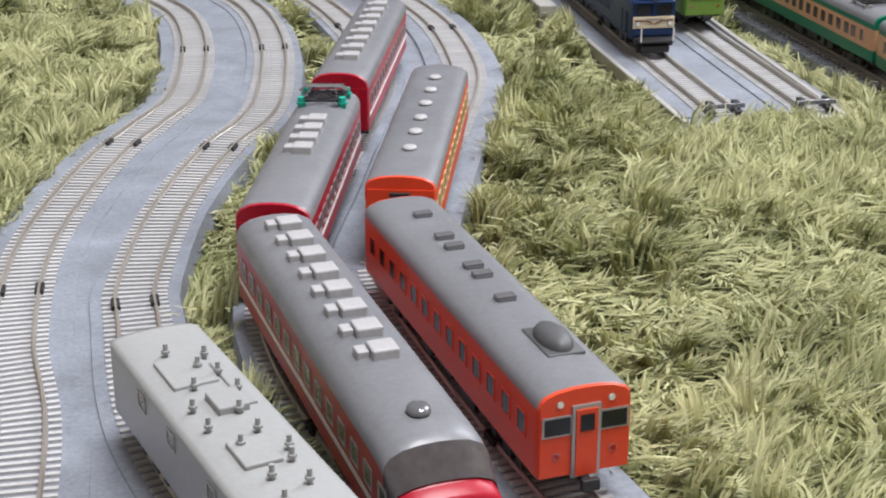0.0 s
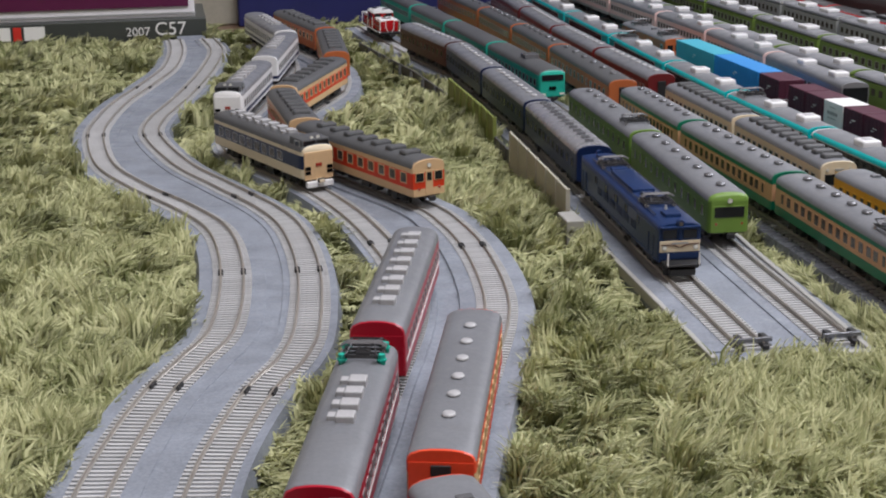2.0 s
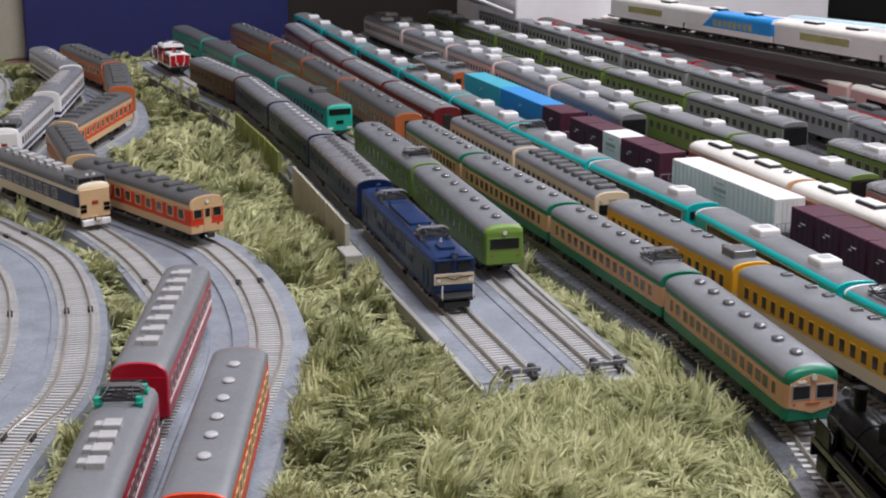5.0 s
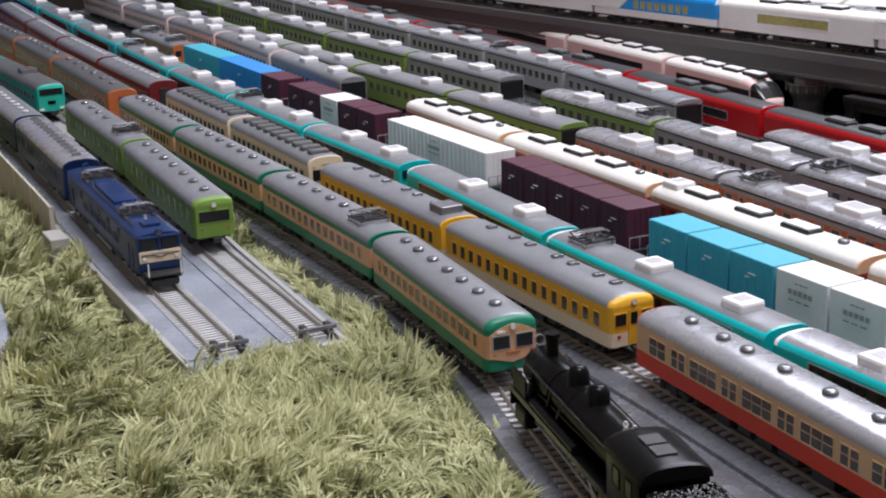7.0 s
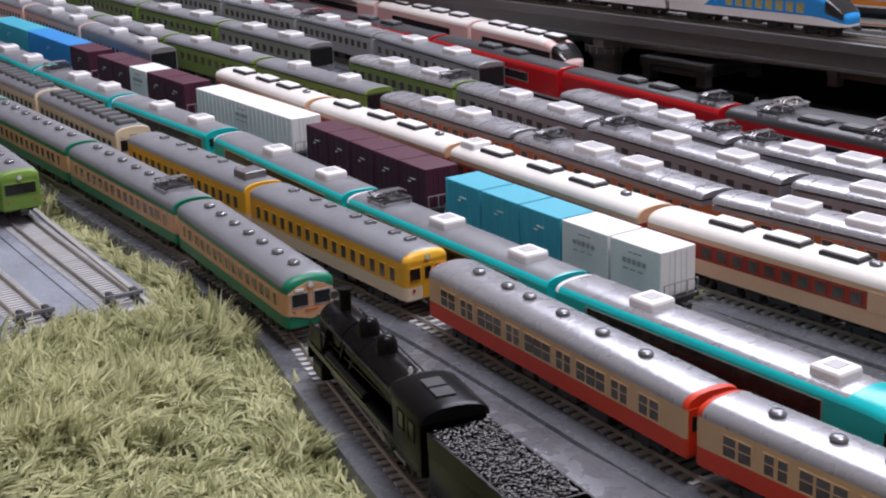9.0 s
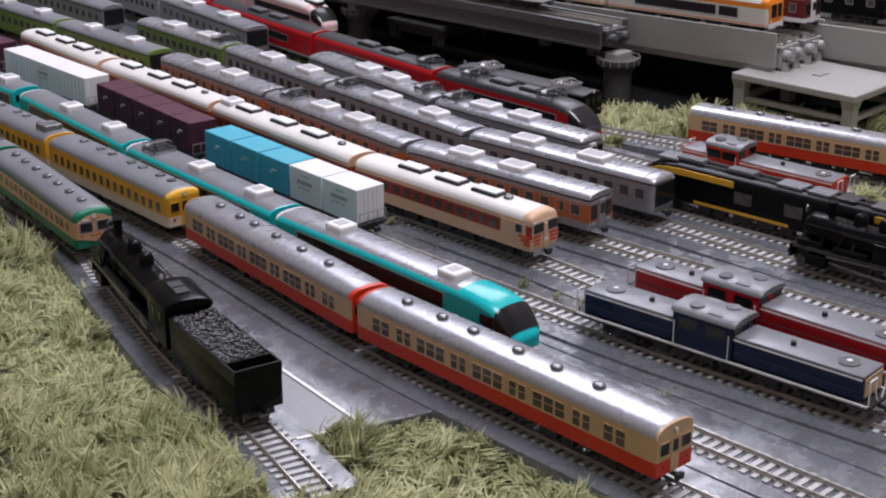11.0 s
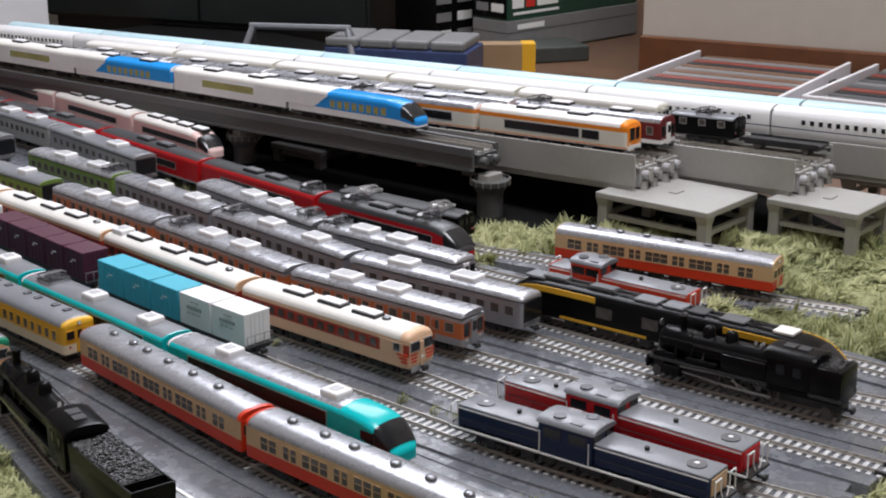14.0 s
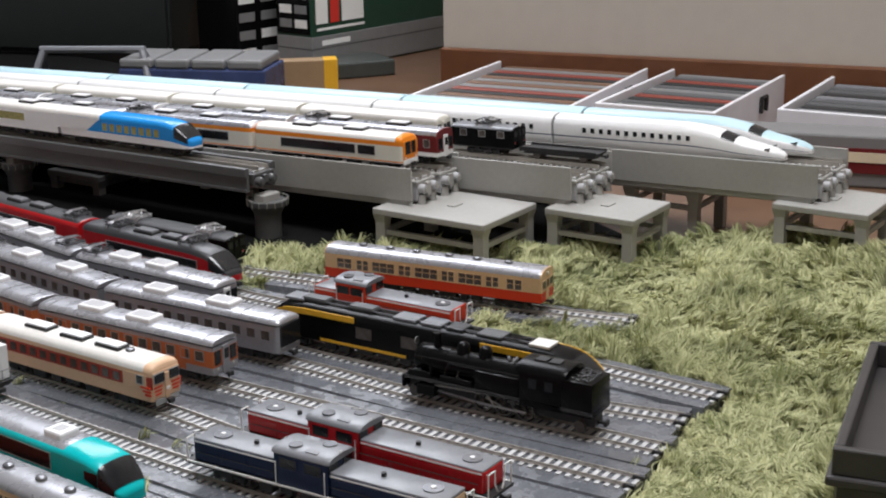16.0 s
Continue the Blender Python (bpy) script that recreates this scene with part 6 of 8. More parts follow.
def loco_front(root, y, s, colour, band):
    """Cab end of an electric engine: twin windscreens under a visor, cream panel with whisker lines, lamps, buffer beam, steps."""
    def put(name, me, x, z, out=0.0):
        part(name, me, root, pose(x, y + s * out, RT + z, 0, 0, 0 if s < 0 else 180))
    for x in (-0.0044, 0.0044):
        put("windscreen", plate_mesh(0.0060, 0.0040, 0.0005, GLASS, 0.0003), x, 0.0180)
        put("window_frame", plate_mesh(0.0070, 0.0050, 0.0003, colour, 0.0003), x, 0.0180)
        put("headlamp", lamp_mesh(0.0009), x * 1.55, 0.0124, 0.0007)
        put("whisker", shared(("whisker", x > 0), lambda: mesh_of(rod(rod(bmesh.new(), (0, 0, 0), (x * 0.7, 0, 0.0012), 0.00025, 5), (x * 0.7, 0, 0.0012), (x * 1.8, 0, 0.0014), 0.00025, 5), BROWN)), x * 0.05, 0.0124, 0.0007)
    put("centre_post", plate_mesh(0.0014, 0.0056, 0.0006, colour, 0.0003), 0, 0.0180)
    put("visor", plate_mesh(0.0172, 0.0008, 0.0018, colour, 0.0003), 0, 0.0213)
    put("roof_lamp", shared("loco_lamp", lambda: smooth(mesh_of(rod(rod(bmesh.new(), (0, 0.0012, 0), (0, -0.0014, 0), 0.0016, 14), (0, -0.0014, 0), (0, -0.0016, 0), 0.0009, 14, mi=1), colour, PANE), 40)), 0, 0.0228)
    put("front_panel", plate_mesh(0.0176, 0.0050, 0.0005, band, 0.0004), 0, 0.0128)
    put("number_plate", plate_mesh(0.0070, 0.0007, 0.0007, FRAME), 0, 0.0142)
    put("lower_panel", plate_mesh(0.0172, 0.0030, 0.0004, colour, 0.0003), 0, 0.0087)
    put("front_deck", plate_mesh(0.0150, 0.0010, 0.0066, UNDER, 0.0003), 0, 0.0060)
    for x in (-0.0068, 0.0068):
        put("deck_rail", shared("deckrail", lambda: mesh_of(rod(rod(bmesh.new(), (0, -0.0064, 0), (0, -0.0064, 0.0058), 0.0003, 5), (0, -0.0064, 0.0058), (0, -0.0056, 0.0006), 0.0003, 5), INK)), x, 0.0058)
    put("buffer_beam", plate_mesh(0.0160, 0.0034, 0.0022, UNDER, 0.0003), 0, 0.0050)
    put("pilot", plate_mesh(0.0110, 0.0030, 0.0056, UNDER, 0.0004), 0, 0.0028)
    for x in (-0.0055, 0.0055):
        put("step", plate_mesh(0.0030, 0.0045, 0.0012, UNDER, 0.0002), x, 0.0028)


a, b = along("S1", 0.4585), along("S1", 0.6028)
blue = car("electric_locomotive", "deep blue model electric engine with a cream front panel", "", a, b, [(0.0205, LOCOB)], {}, roof=LOCOB, width=0.0188, fronts=("", ""), windows=[(-0.27, 0.0030), (-0.13, 0.0042), (0.0, 0.0042), (0.13, 0.0042), (0.27, 0.0030)],
           wz=0.0168, wh=0.0034, glass=GLASS, frame=LOCOB, rise=0.0024, pantos=[-0.25, 0.30], category="locomotive", gap=0.006)
L_EF = (Vector(a) - Vector(b)).length - 0.006
for s in (-1, 1):
    loco_front(blue, s * L_EF / 2, s, LOCOB, CREAM2)
    for k in range(6):
        part("side_louvre", shared("ef_louvre", lambda: mesh_of([box(b_, -0.0001, 0.0004, -0.0042, 0.0042, 0.0009 * j, 0.0009 * j + 0.0004) for b_ in [bmesh.new()] for j in range(4)][-1], LOCOB)), blue, pose(s * 0.0094, (-0.22 + 0.088 * k) * L_EF, RT + 0.0112, 0, 0, 0 if s > 0 else 180))
    for y in (-0.455, -0.405, 0.405, 0.455):
        part("door_handrail", shared("ef_grab", lambda: mesh_of(rod(bmesh.new(), (0, 0, 0), (0, 0, 0.0085), 0.00022, 5), LOCOB)), blue, pose(s * 0.0098, y * L_EF, RT + 0.0078))
    part("side_seam", mesh_of(box(bmesh.new(), -0.0001, 0.0003, -L_EF * 0.48, L_EF * 0.48, RT + 0.0194, RT + 0.0198), LOCOB), blue, pose(s * 0.0094, 0, 0, 0, 0, 0 if s > 0 else 180))
    part("sill_rail", mesh_of(box(bmesh.new(), -0.0001, 0.0004, -L_EF * 0.48, L_EF * 0.48, RT + 0.0064, RT + 0.0069), LOCOB), blue, pose(s * 0.0094, 0, 0, 0, 0, 0 if s > 0 else 180))
part("roof_monitor", hood_mesh(0.0104, -0.10 * L_EF, 0.19 * L_EF, 0, 0.0024, LOCOB, LOCOB, 0.0006), blue, pose(0, 0, RT + 0.0218))
for y, l, w in ((-0.145, 0.006, 0.0060), (0.215, 0.005, 0.0080), (-0.40, 0.008, 0.0070), (0.42, 0.008, 0.0070)):
    part("roof_hatch", mesh_of(box(bmesh.new(), -w / 2, w / 2, -l / 2, l / 2, 0, 0.0016, 0.0004), LOCOB), blue, pose(0, y * L_EF, RT + 0.0226))
for x in (-0.0068, 0.0068):
    part("roof_cable", mesh_of(rod(bmesh.new(), (x, -0.40 * L_EF, RT + 0.0234), (x, 0.40 * L_EF, RT + 0.0234), 0.0003, 5), WIRE), blue)
for k, (x, y) in enumerate(((0.003, -0.165), (-0.003, -0.17), (0.003, 0.36), (-0.003, 0.37), (0.0, -0.345))):
    part("insulator", shared("ef_insulator", lambda: mesh_of(rod(rod(bmesh.new(), (0, 0, 0), (0, 0, 0.0026), 0.0005, 8), (0, 0, 0.0008), (0, 0, 0.0014), 0.0009, 8), VENTW)), blue, pose(x, y * L_EF, RT + 0.0226))

a, b = (-0.2858, 0.0854), (-0.3112, 0.1693)
grey = car("electric_locomotive", "silver-grey model electric engine with bare insulators on its roof", "", a, b, [(0.0205, SILVER)], {}, roof=GREYP, width=0.0190, fronts=("", ""), windows=[(-0.2, 0.004), (0.05, 0.004), (0.25, 0.004)],
           wz=0.0172, wh=0.0028, rise=0.0016, category="locomotive", gap=0.0, near="flat")
rnd = random.Random(4)
for i in range(16):
    x, y = rnd.choice((-1, 1)) * rnd.uniform(0.0012, 0.0060), -0.034 + 0.0042 * i
    part("insulator", shared("insul", lambda: mesh_of(rod(rod(bmesh.new(), (0, 0, 0), (0, 0, 0.0032), 0.0005, 8), (0, 0, 0.0012), (0, 0, 0.0018), 0.0009, 8), GREYP)), grey, pose(x, y, RT + 0.0217))
for x, y, w, l, hh in ((-0.001, -0.016, 0.007, 0.010, 0.0014), (0.0015, 0.004, 0.006, 0.008, 0.0020), (-0.001, 0.020, 0.009, 0.013, 0.0012), (0.0055, 0.012, 0.0025, 0.02, 0.0010)):
    part("roof_box", mesh_of(box(bmesh.new(), x - w / 2, x + w / 2, y - l / 2, y + l / 2, 0, hh, 0.0003), GREYP), grey, pose(0, 0, RT + 0.0215))

a, b = along("Q", 0.2920), along("Q", 0.4000)
old = car("electric_locomotive", "black model electric engine with two pantographs", "", a, b, [(0.0190, BLACK)], {}, roof=UNDER, width=0.0180, fronts=("rail_car", "rail_car"), windows=[(-0.2, 0.004), (0, 0.004), (0.2, 0.004)], rise=0.002, eave=0.019, pantos=[-0.30, 0.30],
          category="locomotive", panto_mat=FRAME)

# the long black engine car with yellow trim
a, b = along("O", -0.0084), along("O", 0.1890)
yb = car("track_test_car", "glossy black model rail vehicle with yellow trim lines", "", a, b, [(0.0062, BLACK), (0.0080, BLACK), (0.0205, BLACK)], {}, roof=BLACK, width=0.0190, near="nose", far="nose", fronts=("", ""), windows=[(-0.12, 0.010), (0.02, 0.010), (0.16, 0.010)],
         wz=0.0148, wh=0.0062, frame=BLACK, rise=0.0040, vents=[("acblack", [0.34, 0.19], 0)], category="rail vehicle", gap=0.0)
L_YB = (Vector(a) - Vector(b)).length
for s in (-1, 1):
    for y0, y1 in ((-0.36, -0.10), (-0.06, -0.02), (0.03, 0.30)):
        part("sill_stripe", mesh_of(box(bmesh.new(), s * 0.0095 - 0.0003, s * 0.0095 + 0.0003, y0 * L_YB, y1 * L_YB, RT + 0.0064, RT + 0.0078), YELLOW), yb)
    for e in (-1, 1):
        bm = bmesh.new()
        pts = [(0.0096, 0.5 - 0.062 / L_YB, 0.0215)] + [(0.0095 * f + 0.0002, 0.5 - d / L_YB, 0.0052 + 0.0163 * g) for d, f, g in reversed(NOSE[2:])]
        for (x0, y0, z0), (x1, y1, z1) in zip(pts, pts[1:]):
            vs = [bm.verts.new((s * x, e * y * L_YB, RT + z + d)) for x, y, z in ((x0, y0, z0), (x1, y1, z1)) for d in (-0.0020 - 0.0016 * (y > 0.42), 0.0011)]
            bm.faces.new((vs[0], vs[2], vs[3], vs[1]))
        bmesh.ops.remove_doubles(bm, verts=bm.verts, dist=1e-6)
        bmesh.ops.solidify(bm, geom=bm.faces[:], thickness=0.0006)
        part("nose_stripe", mesh_of(bm, YELLOW), yb)
for y, l, m_ in ((-0.34, 0.011, ROOFW), (-0.20, 0.014, ROOFD), (-0.10, 0.010, ROOFK), (-0.03, 0.012, ROOF), (0.05, 0.014, ROOF), (0.40, 0.012, ROOF)):
    part("roof_panel", mesh_of(box(bmesh.new(), -0.0052, 0.0052, -l / 2, l / 2, 0, 0.0016, 0.0004), m_), yb, pose(0, y * L_YB, RT + 0.0240))
for y in (-0.27, -0.24, -0.15, -0.06, 0.0, 0.12, 0.26):
    part("roof_pipe", shared("rpipe", lambda: mesh_of(rod(rod(bmesh.new(), (-0.003, -0.008, 0), (-0.003, 0.008, 0), 0.0005, 6), (0.003, -0.008, 0), (0.003, 0.008, 0), 0.0005, 6), VENT)), yb, pose(0, y * L_YB, RT + 0.0252))


# ---- steam engines ----
def lathe(bm, prof, axis_z, mi=0, sides=20):
    """Turns a profile (y, radius) about a line along y at the height axis_z."""
    prev = None
    for y, r in prof:
        ring = [bm.verts.new((r * math.cos(t), y, axis_z + r * math.sin(t))) for t in [2 * math.pi * i / sides for i in range(sides)]]
        if prev:
            for i in range(sides):
                bm.faces.new((prev[i], ring[i], ring[(i + 1) % sides], prev[(i + 1) % sides])).material_index = mi
        else:
            bm.faces.new(ring)
        prev = ring
    bm.faces.new(prev[::-1])
    bmesh.ops.recalc_face_normals(bm, faces=bm.faces)
    return bm


def spoked_mesh(r):
    def build():
        bm = bmesh.new()
        n = 20
        for q0, q1, w in ((1.0, 0.84, 0.0011), (0.24, 0.0, 0.0013)):
            ring = [[bm.verts.new((sx * w / 2, r * q * math.cos(t), r * q * math.sin(t))) for t in [2 * math.pi * i / n for i in range(n)]] for sx in (-1, 1) for q in ((q0, q1) if q1 else (q0, 0.02))]
            for i in range(n):
                j = (i + 1) % n
                for p, q in ((0, 1), (1, 3), (3, 2), (2, 0)):
                    bm.faces.new((ring[p][i], ring[p][j], ring[q][j], ring[q][i]))
        for k in range(8):
            t = math.pi * k / 4
            rod(bm, (0, r * 0.2 * math.cos(t), r * 0.2 * math.sin(t)), (0, r * 0.9 * math.cos(t), r * 0.9 * math.sin(t)), 0.00028, 4)
        bmesh.ops.recalc_face_normals(bm, faces=bm.faces)
        return mesh_of(bm, WHEEL)
    return shared(("spoked", r), build)


def steam(label, a, b, tank):
    """A steam engine facing the far end b; with side tanks and bunker, or without (its tender is another thing)."""
    m, length = place(a, b)
    root = thing("steam_locomotive", label, "locomotive", "steam engines", m=m @ Matrix.Diagonal((1.04, 1, 1.07, 1)))
    h = length / 2
    front, cab0 = h - 0.006, -h + (0.016 if tank else 0.0)
    cab1 = cab0 + 0.022
    zc = RT + 0.0176
    r = 0.0060
    part("boiler", smooth(mesh_of(lathe(bmesh.new(), [(cab1 - 0.002, r * 1.08), (cab1 + (front - cab1) * 0.7, r), (cab1 + (front - cab1) * 0.72, r * 1.06), (front - 0.002, r * 1.06), (front - 0.0012, r * 0.95), (front - 0.0004, r * 0.6), (front, r * 0.2)], zc), BLACK), 40), root)
    for i in range(4):
        y = cab1 + (front - cab1) * (0.1 + 0.2 * i)
        part("boiler_band", shared(("bband", r), lambda: mesh_of(lathe(bmesh.new(), [(-0.0002, r * 1.03), (-0.0004, r * 1.05), (0.0004, r * 1.05), (0.0004, r * 1.03)], 0), BLACK)), root, pose(0, y, zc))
    def stack(name, y, rr, z0, z1, flare=1.0, m_=BLACK):
        bm = bmesh.new()
        rod(bm, (0, y, z0), (0, y, z1), rr, 16, r2=rr * flare)
        part(name, smooth(mesh_of(bm, m_), 40), root)
    stack("chimney", front - 0.011, 0.0018, zc + r * 0.8, RT + 0.0300, 1.10)
    part("chimney_rim", disc_mesh(0.0023, 0.0008, BLACK), root, pose(0, front - 0.011, RT + 0.0296))
    for y, nm in ((front - (front - cab1) * 0.42, "sand_dome"), (front - (front - cab1) * 0.62, "steam_dome")):
        part(nm, smooth(mesh_of(lathe(bmesh.new(), [(0, 0.0033), (0.0044, 0.0031), (0.0058, 0.0024), (0.0064, 0.001)], 0), BLACK), 50), root, pose(0, y, zc + r * 0.72, 90, 0, 0))
    part("running_board", mesh_of(box(bmesh.new(), -0.0090, 0.0090, -h + 0.001, h - 0.004, RT + 0.0104, RT + 0.0112, 0.0002), BLACK), root)
    part("frame", mesh_of(box(bmesh.new(), -0.0038, 0.0038, -h + 0.002, h - 0.002, RT + 0.0030, RT + 0.0104), UNDER), root)
    part("cab", hood_mesh(0.0186, cab0, cab1, RT + 0.0084, RT + 0.0236, BLACK, BLACK, 0.0005), root)
    part("cab_roof", roof_mesh(0.0255, 0.0194, 0.0040, "flat", "flat", [BLACK, BLACK, BLACK], RT + 0.0236), root, pose(0, (cab0 + cab1) / 2, 0))
    for s in (-1, 1):
        for y in (0.3, 0.68):
            part("cab_window", pane_mesh(0.0042, 0.0044, GLASS, BLACK), root, pose(s * 0.0093, cab0 + y * 0.022, RT + 0.0192, 0, 0, 0 if s > 0 else 180))
        part("cab_hatch", plate_mesh(0.0054, 0.0058, 0.0010, UNDER), root, pose(0.0, (cab0 + cab1) / 2 + s * 0.0035, RT + 0.0278, 90, 0, 0))
        if tank:
            part("side_tank", hood_mesh(0.0046, cab1 + 0.0005, cab1 + 0.024, RT + 0.0112, RT + 0.0196, BLACK, BLACK, 0.0004), root, pose(s * 0.0066, 0, 0))
        bm = bmesh.new()
        box(bm, -0.0022, 0.0022, -0.0052, 0.0052, -0.0026, 0.0026, 0.0008)
        part("cylinder", mesh_of(bm, BLACK), root, pose(s * 0.0078, h - 0.016, RT + 0.0060))
        rr = 0.0048
        for k in range(3):
            part("driving_wheel", spoked_mesh(rr), root, pose(s * 0.0052, cab1 - 0.001 + k * 0.0112, RT + rr))
        part("connecting_rod", mesh_of(rod(box(bmesh.new(), -0.0003, 0.0003, cab1 - 0.002, cab1 + 0.0234, RT + 0.0036, RT + 0.0046, 0.0001), (0, cab1 + 0.0224, RT + 0.0042), (0, h - 0.016, RT + 0.0060), 0.0004, 6), FRAME), root, pose(s * 0.0066, 0, 0))
        part("smoke_deflector" if not tank else "step", mesh_of(box(bmesh.new(), -0.0003, 0.0003, -0.0062, 0.0062, 0, 0.0066 if not tank else 0.003, 0.0002), BLACK), root, pose(s * 0.0086, h - 0.012, RT + 0.0112))
        part("air_tank", smooth(mesh_of(rod(bmesh.new(), (s * 0.0082, cab1 + 0.026, RT + 0.0128), (s * 0.0082, front - 0.018, RT + 0.0128), 0.0013, 10), BLACK), 40), root)
        part("steam_pipe", mesh_of(rod(rod(bmesh.new(), (s * 0.0050, front - 0.011, zc + 0.003), (s * 0.0082, front - 0.0115, RT + 0.0080), 0.0008, 7), (s * 0.0060, cab1 + 0.004, zc - 0.001), (s * 0.0060, front - 0.016, zc - 0.003), 0.0004, 5), BLACK), root)
        bm = bmesh.new()
        rod(bm, (s * 0.0068, cab1, zc + 0.0028), (s * 0.0068, front - 0.003, zc + 0.0028), 0.00028, 5)
        part("handrail", mesh_of(bm, OILED), root)
        # pipework: feed pipes with bends, sanding pipes, injector, valve gear
        bm = bmesh.new()
        y_a, y_b = cab1 + 0.001, front - (front - cab1) * 0.34
        rod(bm, (s * 0.0058, y_a, zc + 0.0016), (s * 0.0058, y_b, zc + 0.0016), 0.00042, 6)
        rod(bm, (s * 0.0058, y_b, zc + 0.0016), (s * 0.0074, y_b + 0.002, RT + 0.0114), 0.00042, 6)
        part("feed_pipe", mesh_of(bm, OILED), root)
        for k in range(3):
            y = front - (front - cab1) * (0.40 + 0.03 * k)
            part("sand_pipe", mesh_of(rod(bmesh.new(), (s * 0.0030, y, zc + 0.0048), (s * 0.0080, y - 0.003 + 0.003 * k, RT + 0.0112), 0.00032, 5), OILED), root)
        part("valve_gear", mesh_of(rod(rod(rod(bmesh.new(), (s * 0.0076, cab1 + 0.014, RT + 0.0044), (s * 0.0076, cab1 + 0.0185, RT + 0.0100), 0.0004, 5), (s * 0.0076, cab1 + 0.0185, RT + 0.0092), (s * 0.0078, h - 0.020, RT + 0.0084), 0.00035, 5), (s * 0.0076, cab1 + 0.010, RT + 0.0052), (s * 0.0076, cab1 + 0.0185, RT + 0.0076), 0.0003, 5), FRAME), root)
        part("board_edge", mesh_of(box(bmesh.new(), s * 0.0090 - 0.0003, s * 0.0090 + 0.0003, -h + 0.001, h - 0.004, RT + 0.0098, RT + 0.0115), OILED), root)
        part("injector", mesh_of(box(rod(bmesh.new(), (0, -0.003, 0), (0, 0.003, 0), 0.0010, 8), -0.0012, 0.0012, -0.0012, 0.0012, -0.002, 0.0014, 0.0003), OILED), root, pose(s * 0.0082, cab1 + 0.003, RT + 0.0086))
    for k, (dx, dy) in enumerate(((-0.0012, 0.0), (0.0012, 0.0), (0.0, 0.0035))):
        part("safety_valve", mesh_of(rod(rod(bmesh.new(), (0, 0, 0), (0, 0, 0.0024), 0.0005, 7), (0, 0, 0.0012), (0, 0, 0.0017), 0.0008, 7), FRAME), root, pose(dx, cab1 + 0.007 + dy, zc + r * 0.95))
    part("smokebox_door", smooth(mesh_of(lathe(bmesh.new(), [(0, r * 0.82), (0.0006, r * 0.80), (0.0012, r * 0.5), (0.0014, r * 0.1)], 0), OILED), 40), root, pose(0, front - 0.0010, zc))
    part("headlamp", lamp_mesh(0.0012), root, pose(0, front + 0.001, zc + r + 0.0012, 0, 0, 180))
    part("generator", mesh_of(box(bmesh.new(), -0.002, 0.002, -0.0016, 0.0016, 0, 0.0022, 0.0005), BLACK), root, pose(0.001, cab1 + 0.003, zc + r * 0.9))
    part("buffer_beam", mesh_of(box(bmesh.new(), -0.0088, 0.0088, h - 0.0035, h - 0.0020, RT + 0.0050, RT + 0.0106, 0.0002), BLACK), root)
    for y in (h - 0.0065,):
        part("leading_wheels", wheelset_mesh(0.0026), root, pose(0, y, RT + 0.0026))
    part("coupler", coupler_mesh(), root, pose(0, h - 0.002, RT + 0.0045))
    if tank:
        part("bunker", hood_mesh(0.0182, -h + 0.001, cab0 + 0.0005, RT + 0.0084, RT + 0.0238, BLACK, BLACK, 0.0005), root)
        part("coal", shared("coal_small", lambda: coal_mesh(0.0140, 0.0085)), root, pose(0, -h + 0.0082, RT + 0.0236))
        part("trailing_wheels", wheelset_mesh(0.0026), root, pose(0, -h + 0.009, RT + 0.0026))
        part("rear_coupler", coupler_mesh(), root, pose(0, -h + 0.002, RT + 0.0045, 0, 0, 180))
    return root


def coal_mesh(w, l):
    rn = random.Random(8)
    bm = bmesh.new()
    n = int(w * l / 0.00000055)
    for _ in range(n):
        c = Vector((rn.uniform(-w / 2, w / 2), rn.uniform(-l / 2, l / 2), rn.uniform(-0.0003, 0.0009)))
        s = rn.uniform(0.00030, 0.00075)
        out = bmesh.ops.create_icosphere(bm, subdivisions=1, radius=s)
        for v in out["verts"]:
            v.co = c + Vector((v.co.x * rn.uniform(0.6, 1.3), v.co.y * rn.uniform(0.6, 1.3), v.co.z * 0.7))
    box(bm, -w / 2, w / 2, -l / 2, l / 2, -0.0020, -0.0002)
    return mesh_of(bm, COAL)


steam("black model steam engine with chimney and domes, coupled to its tender", along("C", 0.1563), along("C", 0.2629), False)
a, b = along("C", 0.0961), along("C", 0.1530)
m, L_T = place(a, b)
ten = thing("coal_tender", "black model tender heaped with shiny coal", "tender", m=m @ Matrix.Diagonal((1.05, 1, 1.09, 1)))
part("tank", hood_mesh(0.0180, -L_T / 2, L_T / 2, RT + 0.0062, RT + 0.0178, BLACK, BLACK, 0.0005), ten)
bm = bmesh.new()
for x0, x1, y0, y1 in ((-0.0090, -0.0083, -L_T / 2, L_T / 2), (0.0083, 0.0090, -L_T / 2, L_T / 2), (-0.0083, 0.0083, L_T / 2 - 0.0007, L_T / 2), (-0.0083, 0.0083, -L_T / 2, -L_T / 2 + 0.0007), (-0.0083, 0.0083, -L_T / 2 + 0.0080, -L_T / 2 + 0.0087)):
    box(bm, x0, x1, y0, y1, RT + 0.0174, RT + 0.0222)
part("bunker_wall", mesh_of(bm, BLACK), ten)
part("coal", coal_mesh(0.0160, L_T - 0.0105), ten, pose(0, 0.0042, RT + 0.0218))
part("tool_box", mesh_of(box(bmesh.new(), -0.007, 0.007, -0.003, 0.003, 0, 0.0012, 0.0003), BLACK), ten, pose(0, -L_T / 2 + 0.0042, RT + 0.0178))
for s in (-1, 1):
    bog = part("bogie", bogie_mesh(), ten, pose(0, s * L_T * 0.27, RT))
    for y in (-0.007, 0.007):
        part("wheelset", wheelset_mesh(), bog, pose(0, y, 0.0028))
